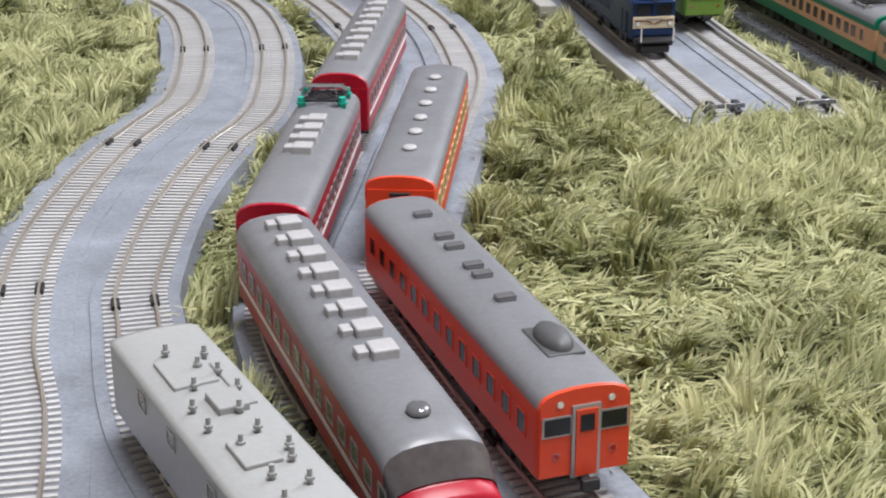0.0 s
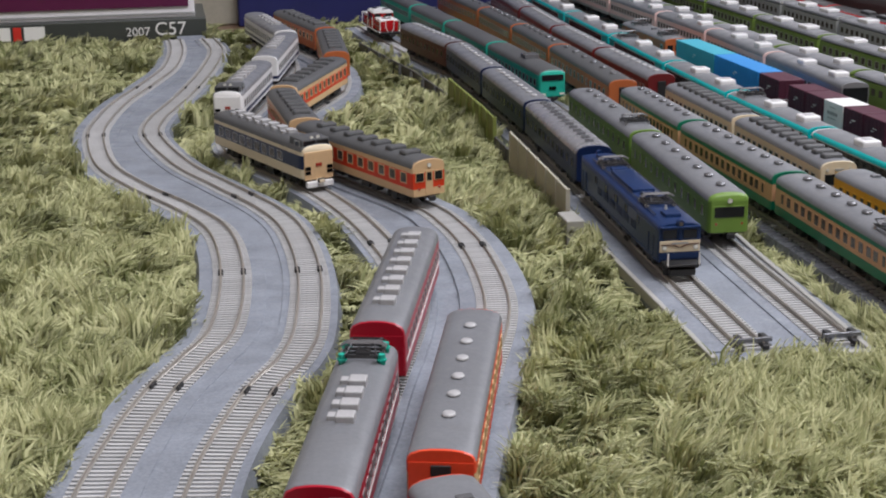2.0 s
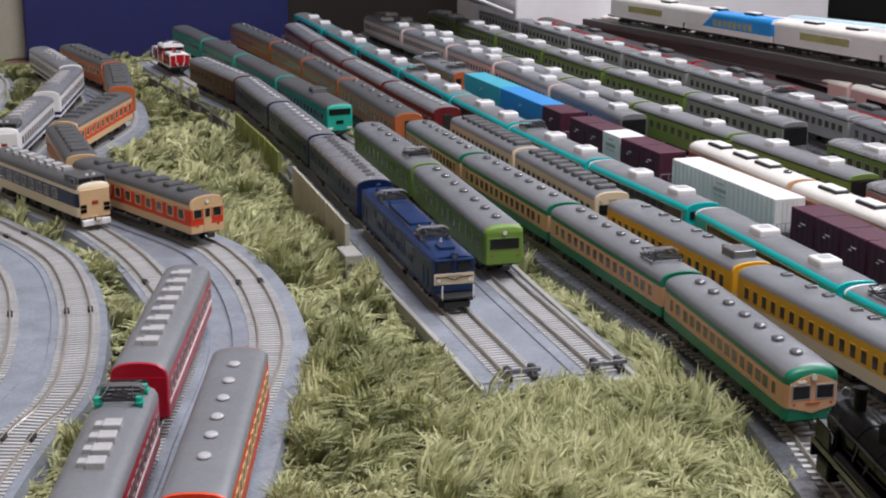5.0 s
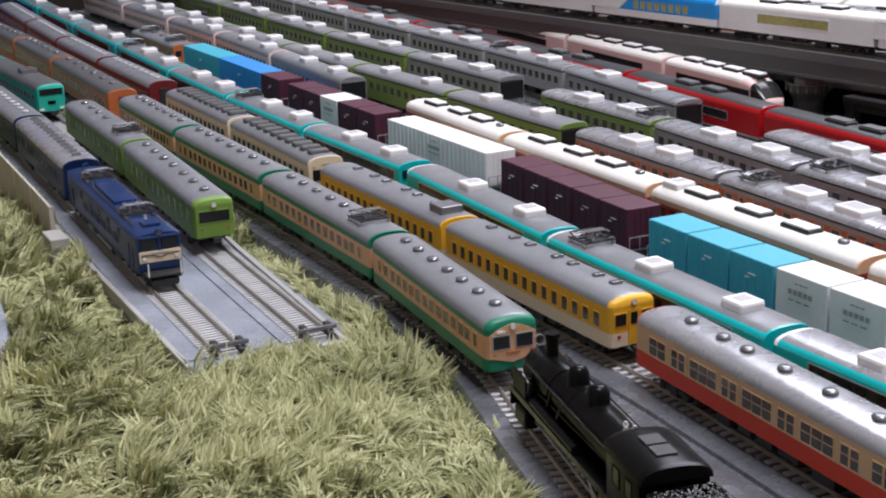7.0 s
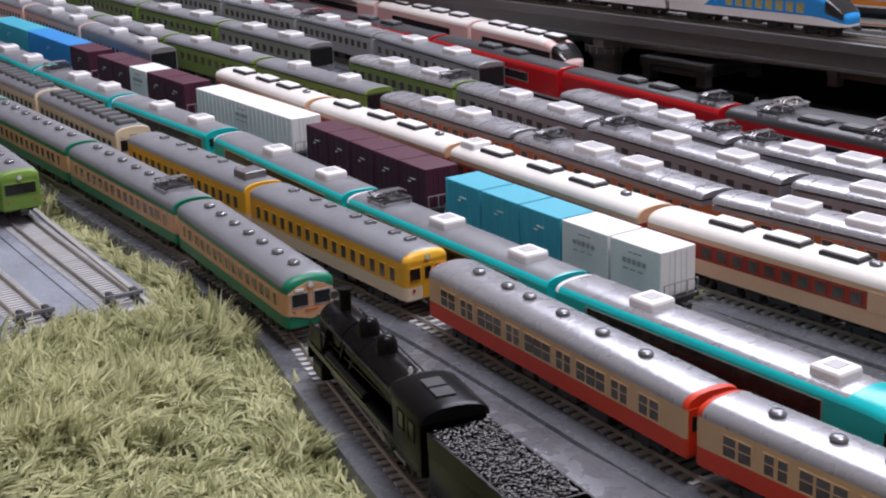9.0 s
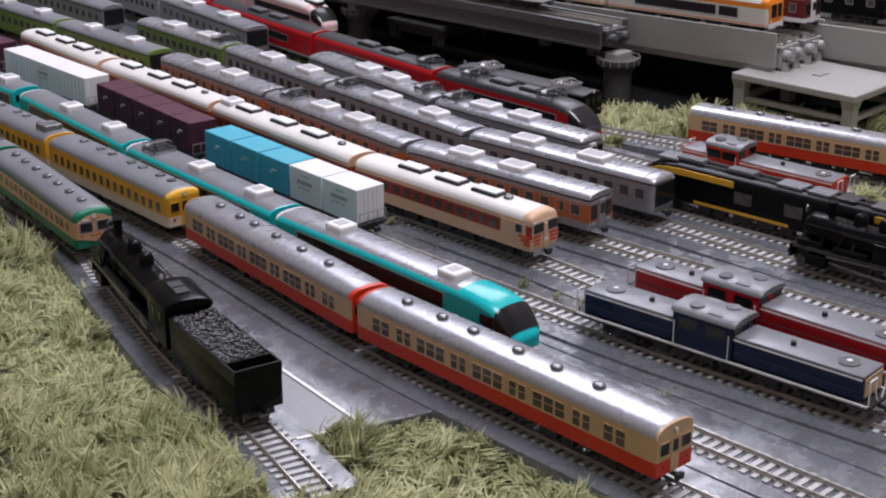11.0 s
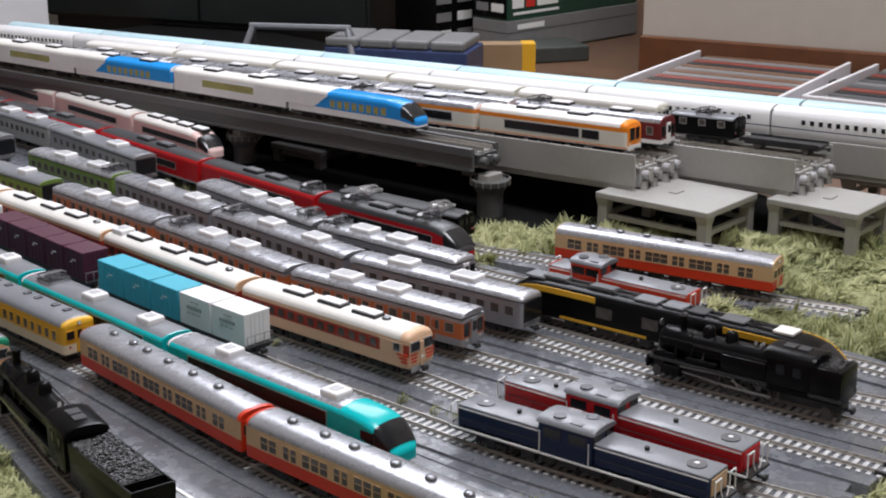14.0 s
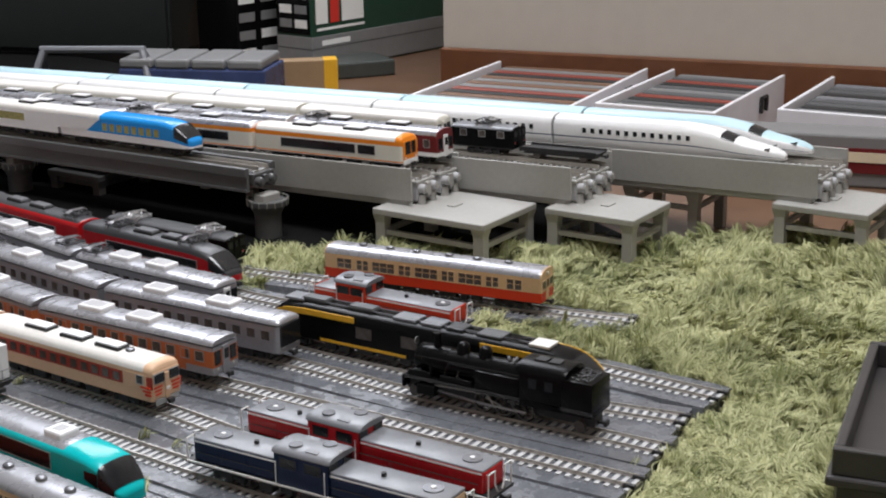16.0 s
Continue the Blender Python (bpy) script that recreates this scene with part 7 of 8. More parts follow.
part("coupler", coupler_mesh(), ten, pose(0, -L_T / 2 + 0.001, RT + 0.0045, 0, 0, 180))
steam("black model tank steam engine with spoked wheels and bunker", along("N", -0.0274), along("N", 0.0761), True)

# ---- fences and post beside the siding ----
def fence(label, pts, z0, z1, m, ribs):
    root = thing("panel_fence", label, "fence", "fences")
    path = [Vector((x, y, 0)) for x, y in pts]
    part("panel", sweep(path, [(-0.0006, z0), (0.0006, z0), (0.0006, z1), (-0.0006, z1)], m), root)
    total = (path[-1] - path[0]).length
    d = (path[-1] - path[0]).normalized()
    ang = math.degrees(math.atan2(-d.x, d.y))
    for i in range(ribs + 1):
        q = path[0] + d * total * i / ribs
        part("post", shared(("fpost", z0, z1, m.name), lambda: mesh_of(box(bmesh.new(), -0.0011, 0.0011, -0.0008, 0.0008, z0, z1 + 0.0004, 0.0002), m)), root, Matrix.Translation((q.x, q.y, 0)) @ pose(0, 0, 0, 0, 0, ang))


fence("upright olive green panel fence beside the track", [(-0.1224, 0.7470), (-0.1217, 0.7923), (-0.1227, 0.8902)], -0.004, 0.0215, FENCEG, 7)
fence("upright beige panel fence beside the track", [(-0.1275, 0.5597), (-0.1262, 0.6008), (-0.1237, 0.6975)], -0.004, 0.0225, FENCEB, 6)
fence("low grey panel wall beside the track", [(-0.1223, 0.6993), (-0.1219, 0.7451)], -0.004, 0.0100, VIADD, 3)
fence("low grey panel wall beside the track", [(-0.1232, 0.8930), (-0.1297, 0.9955), (-0.1505, 1.1566)], -0.004, 0.0100, VIADD, 8)
plain_box("concrete_block", "small pale grey block at the fence's end", "block", -0.1334, -0.1249, 0.5389, 0.5569, -0.004, 0.0125, VIAD, 0.0006)


# ---- viaducts ----
def viaduct(label, x0, x1, y0, y1, ztop, lanes, m_deck, parapet=True, thick=0.012, slope=0.0, grade=None):
    """A raised double or single deck: girder deck, parapets in lengths, rails and sleepers."""
    xc = (x0 + x1) / 2
    root = thing("viaduct", label, "viaduct", "viaducts", m=Matrix.Translation((xc, y0, ztop)) @ pose(0, 0, 0, math.degrees(math.atan(GRADE if grade is None else grade)), 0, math.degrees(math.atan(-slope))) @ Matrix.Translation((-xc, -y0, -ztop)))
    zb = ztop - RT - 0.001
    part("deck", mesh_of(box(bmesh.new(), x0, x1, y0 + 0.004, y1, zb - thick, zb + 0.0042, 0.0006), m_deck), root)
    part("deck_underside", mesh_of(box(bmesh.new(), x0 + 0.006, x1 - 0.006, y0 + 0.010, y1, zb - thick - 0.002, zb - thick, 0.0005), m_deck), root)
    if parapet:
        n = max(1, int((y1 - y0) / 0.14))
        for x in (x0, x1):
            for i in range(n):
                a, b = y0 + (y1 - y0) * i / n, y0 + (y1 - y0) * (i + 1) / n - 0.0006
                part("parapet", mesh_of(box(bmesh.new(), x - 0.0009, x + 0.0009, a, b, zb - thick * 0.68, zb + 0.0136, 0.0003), m_deck), root)
    else:
        # deep plate girders with flanges along both sides
        for s, x in ((-1, x0), (1, x1)):
            for nm, o, z0, z1 in (("top_flange", 0.0016, zb + 0.0024, zb + 0.0082), ("girder_web", 0.0, zb - 0.0062, zb + 0.0024), ("bottom_flange", 0.0011, zb - 0.0082, zb - 0.0062)):
                part(nm, mesh_of(box(bmesh.new(), min(x - s * 0.0022, x + s * (0.0004 + o)), max(x - s * 0.0022, x + s * (0.0004 + o)), y0 + 0.002, y1, z0, z1, 0.0003), m_deck), root)
    for x in lanes:
        for s in (-1, 1):
            c = x + s * 0.0049
            part("rail", mesh_of(box(bmesh.new(), c - 0.0004, c + 0.0004, y0 - 0.001, y1, zb + 0.0052, ztop), RAIL), root)
        bm = bmesh.new()
        y = y0 + 0.002
        while y < min(y1, y0 + 0.22):
            box(bm, x - 0.0082, x + 0.0082, y - 0.0009, y + 0.0009, zb + 0.0036, zb + 0.0056)
            y += 0.0047
        tagged(part("sleepers", mesh_of(bm, TIE), root), kind="stuff")
        for s in (-1, 1):
            bm = bmesh.new()
            rod(bm, (x + s * 0.0062, y0 + 0.006, zb - 0.0010), (x + s * 0.0062, y0 - 0.0050, zb - 0.0014), 0.0034, 12, r2=0.0030)
            box(bm, x + s * 0.0062 - 0.0036, x + s * 0.0062 + 0.0036, y0 - 0.0006, y0 + 0.0050, zb - thick * 0.80, zb + 0.0020, 0.0005)
            part("joint_plug", smooth(mesh_of(bm, VIADD if thick < 0.01 else VENTW), 40), root)
            part("joint_socket", smooth(mesh_of(rod(rod(bmesh.new(), (x + s * 0.0062, y0 - 0.0012, zb - thick * 0.98), (x + s * 0.0062, y0 - 0.0012, zb - thick * 0.45), 0.0030, 12, r2=0.0024), (x + s * 0.0062, y0 - 0.0052, zb - 0.0014), (x + s * 0.0062, y0 - 0.0060, zb - 0.0014), 0.0020, 10), VIADD if thick < 0.01 else VIAD), 40), root)
        part("end_bracket", mesh_of(box(box(bmesh.new(), x - 0.0105, x + 0.0105, y0 - 0.0010, y0 + 0.0046, zb + 0.0020, zb + 0.0040, 0.0004), x - 0.0022, x + 0.0022, y0 - 0.0036, y0 + 0.0030, zb - thick * 0.55, zb + 0.0024, 0.0005), VIADD if thick < 0.01 else VIAD), root)
    return root


VZ = 0.0500
S1V, S2V, S3V, S4V = -0.0975, -0.104, -0.1105, -0.120
GRADE_ONE = -0.014  # of the single-track girder deck
GRADE = -0.031  # the viaducts run downhill away from their open ends
viaduct("dark grey model girder viaduct carrying one track", 0.3642, 0.3912, 0.3531, 1.24, VZ, [0.3777], VIADD, False, 0.005, slope=S1V, grade=GRADE_ONE)
viaduct("pale grey model viaduct with solid parapets and two tracks", 0.4122, 0.4687, 0.2526, 1.23, VZ, [0.4277, 0.4547], VIAD, slope=S2V)
viaduct("pale grey model viaduct with solid parapets and two tracks", 0.4764, 0.5339, 0.1709, 1.22, VZ, [0.4914, 0.5184], VIAD, slope=S3V)
viaduct("pale grey model viaduct with solid parapets and two tracks", 0.5748, 0.6348, 0.0460, 1.10, VZ, [0.5913, 0.6183], VIAD, slope=S4V)


def trestle(label, x, y, w, l, z1, m, slope):
    x0, x1, y0, y1 = -w / 2, w / 2, -l / 2, l / 2
    root = thing("viaduct_pier", label, "pier", "viaduct piers", m=pose(x, y, 0, 0, 0, math.degrees(math.atan(-slope))))
    part("top", mesh_of(box(bmesh.new(), x0, x1, y0, y1, z1 - 0.0045, z1, 0.0008), m), root)
    for x in (x0 + 0.005, x1 - 0.005):
        for y in (y0 + 0.005, y1 - 0.005):
            part("leg", mesh_of(rod(rod(bmesh.new(), (x, y, FZ), (x, y, z1 - 0.004), 0.0050, 4), (x, y, z1 - 0.010), (x, y, z1 - 0.004), 0.0048, 4, r2=0.0068), m), root)
        part("brace", mesh_of(box(bmesh.new(), x - 0.0016, x + 0.0016, y0 + 0.004, y1 - 0.004, z1 * 0.40, z1 * 0.40 + 0.0035, 0.0003), m), root)
    for y in (y0 + 0.005, y1 - 0.005):
        part("brace", mesh_of(box(bmesh.new(), x0 + 0.004, x1 - 0.004, y - 0.0016, y + 0.0016, z1 * 0.40, z1 * 0.40 + 0.0035, 0.0003), m), root)
    part("bearing_pad", mesh_of(box(bmesh.new(), (x0 + x1) / 2 - 0.005, (x0 + x1) / 2 + 0.005, (y0 + y1) / 2 - 0.003, (y0 + y1) / 2 + 0.003, z1, z1 + 0.0008), m), root)


PT = "pale grey model viaduct pier like a low table on four legs"
trestle(PT, 0.4315, 0.2290, 0.0660, 0.086, 0.0300, VIAD, S2V)
trestle(PT, 0.4923, 0.1492, 0.0555, 0.064, 0.0300, VIAD, S3V)
trestle(PT, 0.5955, 0.0393, 0.0600, 0.064, 0.0295, VIAD, S4V)
# this first inner pier takes the dark girder grey, shade put into its colour
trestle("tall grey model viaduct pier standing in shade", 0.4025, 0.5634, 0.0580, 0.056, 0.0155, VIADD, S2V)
trestle("tall grey model viaduct pier standing in shade", 0.4684, 0.4667, 0.0540, 0.056, 0.0160, VIAD, S3V)
trestle("tall grey model viaduct pier standing in shade", 0.5970, 0.1600, 0.0570, 0.058, 0.0258, VIAD, S4V)


def column(x, y, z1):
    root = thing("viaduct_pier", "round grey model viaduct column with a railed cap", "pier", "viaduct piers")
    bm = bmesh.new()
    rod(bm, (x, y, FZ), (x, y, z1 - 0.012), 0.0092, 20)
    part("shaft", smooth(mesh_of(bm, VIADD), 40), root)
    part("cap", smooth(mesh_of(rod(rod(bmesh.new(), (x, y, z1 - 0.012), (x, y, z1 - 0.006), 0.0095, 20, r2=0.0130), (x, y, z1 - 0.006), (x, y, z1 - 0.003), 0.0130, 20), VIADD), 40), root)
    part("saddle", mesh_of(box(bmesh.new(), x - 0.008, x + 0.008, y - 0.005, y + 0.005, z1 - 0.004, z1 + 0.002, 0.001), VIAD), root)
    bm = bmesh.new()
    n = 16
    for k in range(n):
        p, q = [(x + 0.0142 * math.cos(2 * math.pi * t / n), y + 0.0142 * math.sin(2 * math.pi * t / n)) for t in (k, k + 1)]
        rod(bm, (*p, z1 - 0.0015), (*q, z1 - 0.0015), 0.0003, 4)
        rod(bm, (*p, z1 - 0.0065), (*p, z1 - 0.0015), 0.00025, 4)
    part("guard_rail", mesh_of(bm, VIAD), root)


for y in (0.350, 0.600, 0.840):
    column(0.3777 + S1V * (y - 0.3531), y, 0.0292 + GRADE_ONE * (y - 0.3531))

# trains on the viaducts
LF = VZ - RT


def up(x, ys, slope=0.0, y0=0.0):
    return [((x + slope * (a - y0), a), (x + slope * (b - y0), b)) for a, b in zip(ys, ys[1:])]


for i, (a, b) in enumerate(up(0.3777, [0.4098, 0.5400, 0.6730, 0.8032, 0.9334, 1.0636, 1.1938], S1V, 0.3531)):
    ac = i in (0, 2, 4)
    ex = car("limited_express_car", "white and sky blue model express car with yellow windows", "blue and white express cars", a, b, [(0.0110, WHITE), (0.0205, SKY if ac else WHITE)], {}, roof=ROOFW if not ac else SKY, windows=spread(-0.27, 0.13, 8, 0.0052) if ac else [(0.0, 0.06)], wz=0.0152, wh=0.0058,
        glass=GLASSY, frame=SKY if ac else WHITE, near="nose" if i == 0 else "flat", fronts=("" if i == 0 else "plain", "plain"), grade=(GRADE_ONE, 0.3531), lift=LF, end_mat=SKY if i == 0 else WHITE, gap=0.003, vents=[("acdark", [-0.2, 0.2], 0)] if i else [])
    if ac:
        # the blue livery ends on a slant; behind it the car is white
        w = 0.0196
        part("white_roof", roof_mesh(0.046, w, 0.0042, "flat", "flat", [ROOFW, WHITE, WHITE], RT + 0.0205), ex, pose(0, 0.0445, 0.0003))
        for s in (-1, 1):
            bm = bmesh.new()
            out = [bm.verts.new((s * w / 2, y, RT + z)) for y, z in ((0.036, 0.0110), (0.0675, 0.0110), (0.0675, 0.0206), (0.0215, 0.0206))]
            inn = [bm.verts.new((s * (w / 2 - 0.0008), v.co.y, v.co.z)) for v in out]
            bm.faces.new(out)
            bm.faces.new(inn[::-1])
            for k in range(4):
                bm.faces.new((out[k], inn[k], inn[(k + 1) % 4], out[(k + 1) % 4]))
            bmesh.ops.recalc_face_normals(bm, faces=bm.faces)
            part("white_panel", mesh_of(bm, WHITE), ex)
for i, (a, b) in enumerate(up(0.4277, [0.2601, 0.3891, 0.5200, 0.6509, 0.7818, 0.9127, 1.0436], S2V, 0.2526)):
    car("limited_express_car", "white model express car with orange eaves and sill lines", "orange and white express cars", a, b, [(0.0066, WHITE), (0.0074, paint("signal_orange", 0.80, 0.24, 0.015)), (0.0176, IVORY), (0.0205, paint("signal_orange", 0.80, 0.24, 0.015))], {}, roof=ROOFS if i else ROOFW,
        glass=GLASS, windows=[(0.06, 0.064), (-0.27, 0.014)] if i == 0 else [(0.0, 0.085)], wz=0.0134, wh=0.0060, near="round", far="flat", fronts=("wrap" if i == 0 else "plain", "plain"), grade=(GRADE, 0.2526), lift=LF, brow=(0.0051 if i == 0 else 0, 0), vents=[("acdark", [-0.15, 0.2], 0)], pantos=[0.42] if i == 1 else [], front_mat=paint("signal_orange", 0.80, 0.24, 0.015),
        end_mat=paint("signal_orange", 0.80, 0.24, 0.015) if i == 0 else WHITE)
for i, (a, b) in enumerate(up(0.4547, [0.2526, 0.3816, 0.5107, 0.6397, 0.7687, 0.8978], S2V, 0.2526)):
    car("electric_car", "white model commuter car with a maroon front and grey roof", "maroon and white cars", a, b, [(0.0090, WHITE), (0.0205, MAROON if i == 0 else WHITE)], {}, roof=ROOFS, windows=rail_windows(12, 0.0045), wz=0.0150, wh=0.0050, fronts=("three_pane" if i == 0 else "plain", "plain"), grade=(GRADE, 0.2526), lift=LF, vents=[("acdark", [-0.2, 0.2], 0)],
        pantos=[0.36] if i == 0 else [], front_mat=WHITE)
a, b = (0.5183, 0.1718), (0.5119, 0.2301)
m, L_F = place(a, b)
fw = thing("flat_wagon", "bare black model flat wagon", "wagon", m=Matrix.Translation((0, 0, LF + GRADE * 0.03)) @ m @ pose(0, 0, 0, math.degrees(math.atan(GRADE)), 0, 0))
part("deck", mesh_of(box(bmesh.new(), -0.0080, 0.0080, -L_F / 2, L_F / 2, RT + 0.0058, RT + 0.0070, 0.0002), UNDER), fw)
part("sole_bar", mesh_of(box(bmesh.new(), -0.0060, 0.0060, -L_F / 2 + 0.002, L_F / 2 - 0.002, RT + 0.0036, RT + 0.0058), UNDER), fw)
for s in (-1, 1):
    part("wheelset", wheelset_mesh(), fw, pose(0, s * 0.018, RT + 0.0028))
    part("side_rail", mesh_of(box(bmesh.new(), s * 0.0078 - 0.0004, s * 0.0078 + 0.0004, -L_F / 2, L_F / 2, RT + 0.0070, RT + 0.0084), UNDER), fw)
    part("coupler", coupler_mesh(), fw, pose(0, s * L_F / 2, RT + 0.0048, 0, 0, 0 if s > 0 else 180))
small = car("electric_locomotive", "small black model electric engine with a grey roof", "", (0.5114, 0.2339), (0.5056, 0.2865), [(0.0185, BLACK)], {}, roof=ROOF, width=0.0170, windows=[(-0.3, 0.005), (0.0, 0.005), (0.3, 0.005)], wz=0.0152, wh=0.0040, rise=0.0022, eave=0.0185, pantos=[0.0],
            fronts=("rail_car", "rail_car"), grade=(GRADE, 0.1709), lift=LF, category="locomotive", gap=0.002)
for i, (a, b) in enumerate(up(0.5184, [0.2950, 0.4219, 0.5535, 0.6851, 0.8167, 0.9483], S3V, 0.1709)):
    car("electric_car", "pale green-white model commuter car", "pale green cars", a, b, [(0.0205, IVORY)], {}, roof=ROOFW, windows=rail_windows(12, 0.0045), wz=0.0150, wh=0.0046, grade=(GRADE, 0.1709), lift=LF, near="round" if not i else "flat", fronts=("three_pane" if not i else "plain", "plain"))


def bullet(label, a, b, nose, tint, lift):
    """A high-speed train car; the leading one has a long duck-billed nose."""
    m, length = place(a, b, 0.002)
    root = thing("bullet_train_car", label, "train car", "bullet train cars", m=Matrix.Translation((0, 0, lift + GRADE * ((a[1] + b[1]) / 2 - 0.0460))) @ m @ pose(0, 0, 0, math.degrees(math.atan(GRADE)), 0, 0))
    w, h = 0.0212, length / 2
    prof = [(w / 2 * 0.90, RT + 0.0036, 0), (w / 2, RT + 0.0070, 0), (w / 2, RT + 0.0098, 1), (w / 2, RT + 0.0106, 0), (w / 2 * 0.99, RT + 0.0178, 0), (w / 2 * 0.90, RT + 0.0205, 2), (w / 2 * 0.66, RT + 0.0232, 2), (w / 2 * 0.3, RT + 0.0243, 2), (0, RT + 0.0246, 2)]

    def squash(f):
        return lambda z: RT + 0.0036 + (z - RT - 0.0036) * f
    st = []
    if nose:
        st = [(-h + d, fx, squash(fz)) for d, fx, fz in ((0.0, 0.22, 0.16), (0.0025, 0.46, 0.26), (0.008, 0.68, 0.36), (0.017, 0.82, 0.46), (0.028, 0.90, 0.56), (0.038, 0.95, 0.70), (0.048, 0.985, 0.86), (0.060, 1.0, 0.96), (0.072, 1.0, 1.0))]
    else:
        st = [(-h, 0.97, squash(0.98)), (-h + 0.001, 1.0, squash(1.0))]
    st += [(h - 0.001, 1.0, squash(1.0)), (h, 0.97, squash(0.98))]
    part("body", smooth(mesh_of(loft(st, prof), WHITE, BLUE, tint), 30), root)
    y0 = -h + (0.066 if nose else 0.016)
    n = int((h - 0.014 - y0) / 0.0066)
    for k in range(n):
        for s in (-1, 1):
            part("window", pane_mesh(0.0032, 0.0036, GLASS, WHITE), root, pose(s * w / 2, y0 + 0.0066 * k, RT + 0.0152, 0, 0, 0 if s > 0 else 180))
    if nose:
        bm = bmesh.new()
        rows = [[bm.verts.new((x * w / 2 * f, -h + d, RT + 0.0036 + z * g + 0.0002)) for x, z in ((0.92, 0.0166), (0.66, 0.0197), (0.3, 0.0208), (0, 0.0211), (-0.3, 0.0208), (-0.66, 0.0197), (-0.92, 0.0166))] for d, f, g in ((0.0335, 0.93, 0.635), (0.038, 0.955, 0.705), (0.043, 0.972, 0.785))]
        for p, q in zip(rows, rows[1:]):
            for i in range(6):
                bm.faces.new((p[i], p[i + 1], q[i + 1], q[i]))
        bmesh.ops.recalc_face_normals(bm, faces=bm.faces)
        part("windscreen", smooth(mesh_of(bm, GLASS), 60), root)
        for s in (-1, 1):
            part("headlamp", mesh_of(box(bmesh.new(), -0.0012, 0.0012, -0.0030, 0.0030, -0.0004, 0.0004, 0.0003), GLASS), root, pose(s * 0.0062, -h + 0.012, RT + 0.0108, -14, 0, s * 14))
    for s in (-1, 1):
        for y in (h - 0.004,):
            part("gangway_ring", mesh_of(box(bmesh.new(), -0.0085, 0.0085, -0.001, 0.001, RT + 0.006, RT + 0.0222, 0.0004), GREYP), root, pose(0, h + 0.0002, 0)) if s > 0 else None
    part("underfloor", mesh_of(box(bmesh.new(), -0.0090, 0.0090, -h + (0.02 if nose else 0.002), h - 0.002, RT + 0.0010, RT + 0.0040, 0.0004), UNDER), root)
    for s in (-1, 1):
        bog = part("bogie", bogie_mesh(), root, pose(0, s * (h - 0.032), RT))
        for y in (-0.007, 0.007):
            part("wheelset", wheelset_mesh(), bog, pose(0, y, 0.0028))


PALEB = paint("pale_ice_blue", 0.50, 0.68, 0.74)
for x, start, tint, lab in ((0.5913, 0.0706, WHITE, "white model bullet train car with a blue waist line"), (0.6183, 0.0649, PALEB, "pale ice-blue model bullet train car with a blue waist line")):
    ys = [start, start + 0.171] + [start + 0.171 + 0.159 * k for k in range(1, 7)]
    for i, (a, b) in enumerate(zip(ys, ys[1:])):
        bullet(lab, (x + S4V * (a - 0.0460), a), (x + S4V * (b - 0.0460), b), i == 0, tint, LF)


# ---- boxes and cases round the layout ----
def letters(name, text, size, m, mtx, parent):
    cu = bpy.data.curves.new(name, "FONT")
    cu.body, cu.size, cu.extrude, cu.align_x = text, size, 0.0003, "LEFT"
    ob = bpy.data.objects.new(name, cu)
    dg = bpy.context.evaluated_depsgraph_get()
    scene.collection.objects.link(ob)
    bpy.context.view_layer.update()
    me = bpy.data.meshes.new_from_object(ob.evaluated_get(bpy.context.evaluated_depsgraph_get()))
    bpy.data.objects.remove(ob)
    me.materials.clear()
    me.materials.append(m)
    return part(name, me, parent, mtx)


def bar(bm, x0, x1, z0, z1, y=-0.0006):
    return box(bm, x0, x1, y, 0.0002, z0, z1)


def logo(parent, mtx, w, h):
    """A maker's mark as plain shapes: two white blocks and a red one between."""
    for name, x0, x1, m in (("mark_block", 0.0, 0.24, INK), ("mark_wedge", 0.30, 0.48, INKR), ("mark_block", 0.54, 1.0, INK)):
        part(name, mesh_of(bar(bmesh.new(), w * x0, w * x1, 0, h), m), parent, mtx)


def carton(name, label, x0, x1, y0, y1, z0, z1, m, turn=0.0, bevel=0.002, size=1.0):
    cx, cy = (x0 + x1) / 2, (y0 + y1) / 2
    root = thing(name, label, "box", "boxes", m=Matrix.Translation((cx, cy, z0)) @ pose(0, 0, 0, 0, 0, turn) @ Matrix.Scale(size, 4))
    part("carton", mesh_of(box(bmesh.new(), x0 - cx, x1 - cx, y0 - cy, y1 - cy, 0, z1 - z0, bevel), m), root)
    return root


# the clear-lidded case and the sleeves lying on it, at the curve's far end
case = carton("locomotive_case", "charcoal paper sleeve box with white print, lying flat", -0.4833, -0.2765, 1.2885, 1.4018, FZ, 0.0200, BOXD, 0, 0.0012)
logo(case, pose(-0.082, -0.0578, 0.0170), 0.040, 0.0120)
letters("year_print", "2007", 0.011, INK, pose(0.030, -0.0580, 0.0175, 90), case)
letters("class_print", "C57", 0.017, INK, pose(0.056, -0.0580, 0.0175, 90), case)
p = carton("slip_case", "white-edged purple book-shaped case lying on a sleeve box", -0.4814, -0.2863, 1.2983, 1.4116, 0.0200, 0.0658, BOXW, 0, 0.0012)
part("purple_panel", mesh_of(box(bmesh.new(), -0.092, 0.092, -0.0585, -0.0570, 0.010, 0.0400, 0.0004), BOXP), p)
part("shelf_edge", mesh_of(box(bmesh.new(), -0.099, 0.099, -0.0580, -0.0574, 0.0036, 0.0046), GREYP), p)
p = carton("slip_case", "green book-shaped case with white edges on top of another", -0.5129, -0.3159, 1.2983, 1.4116, 0.0658, 0.1032, BOXW, 0, 0.0012)
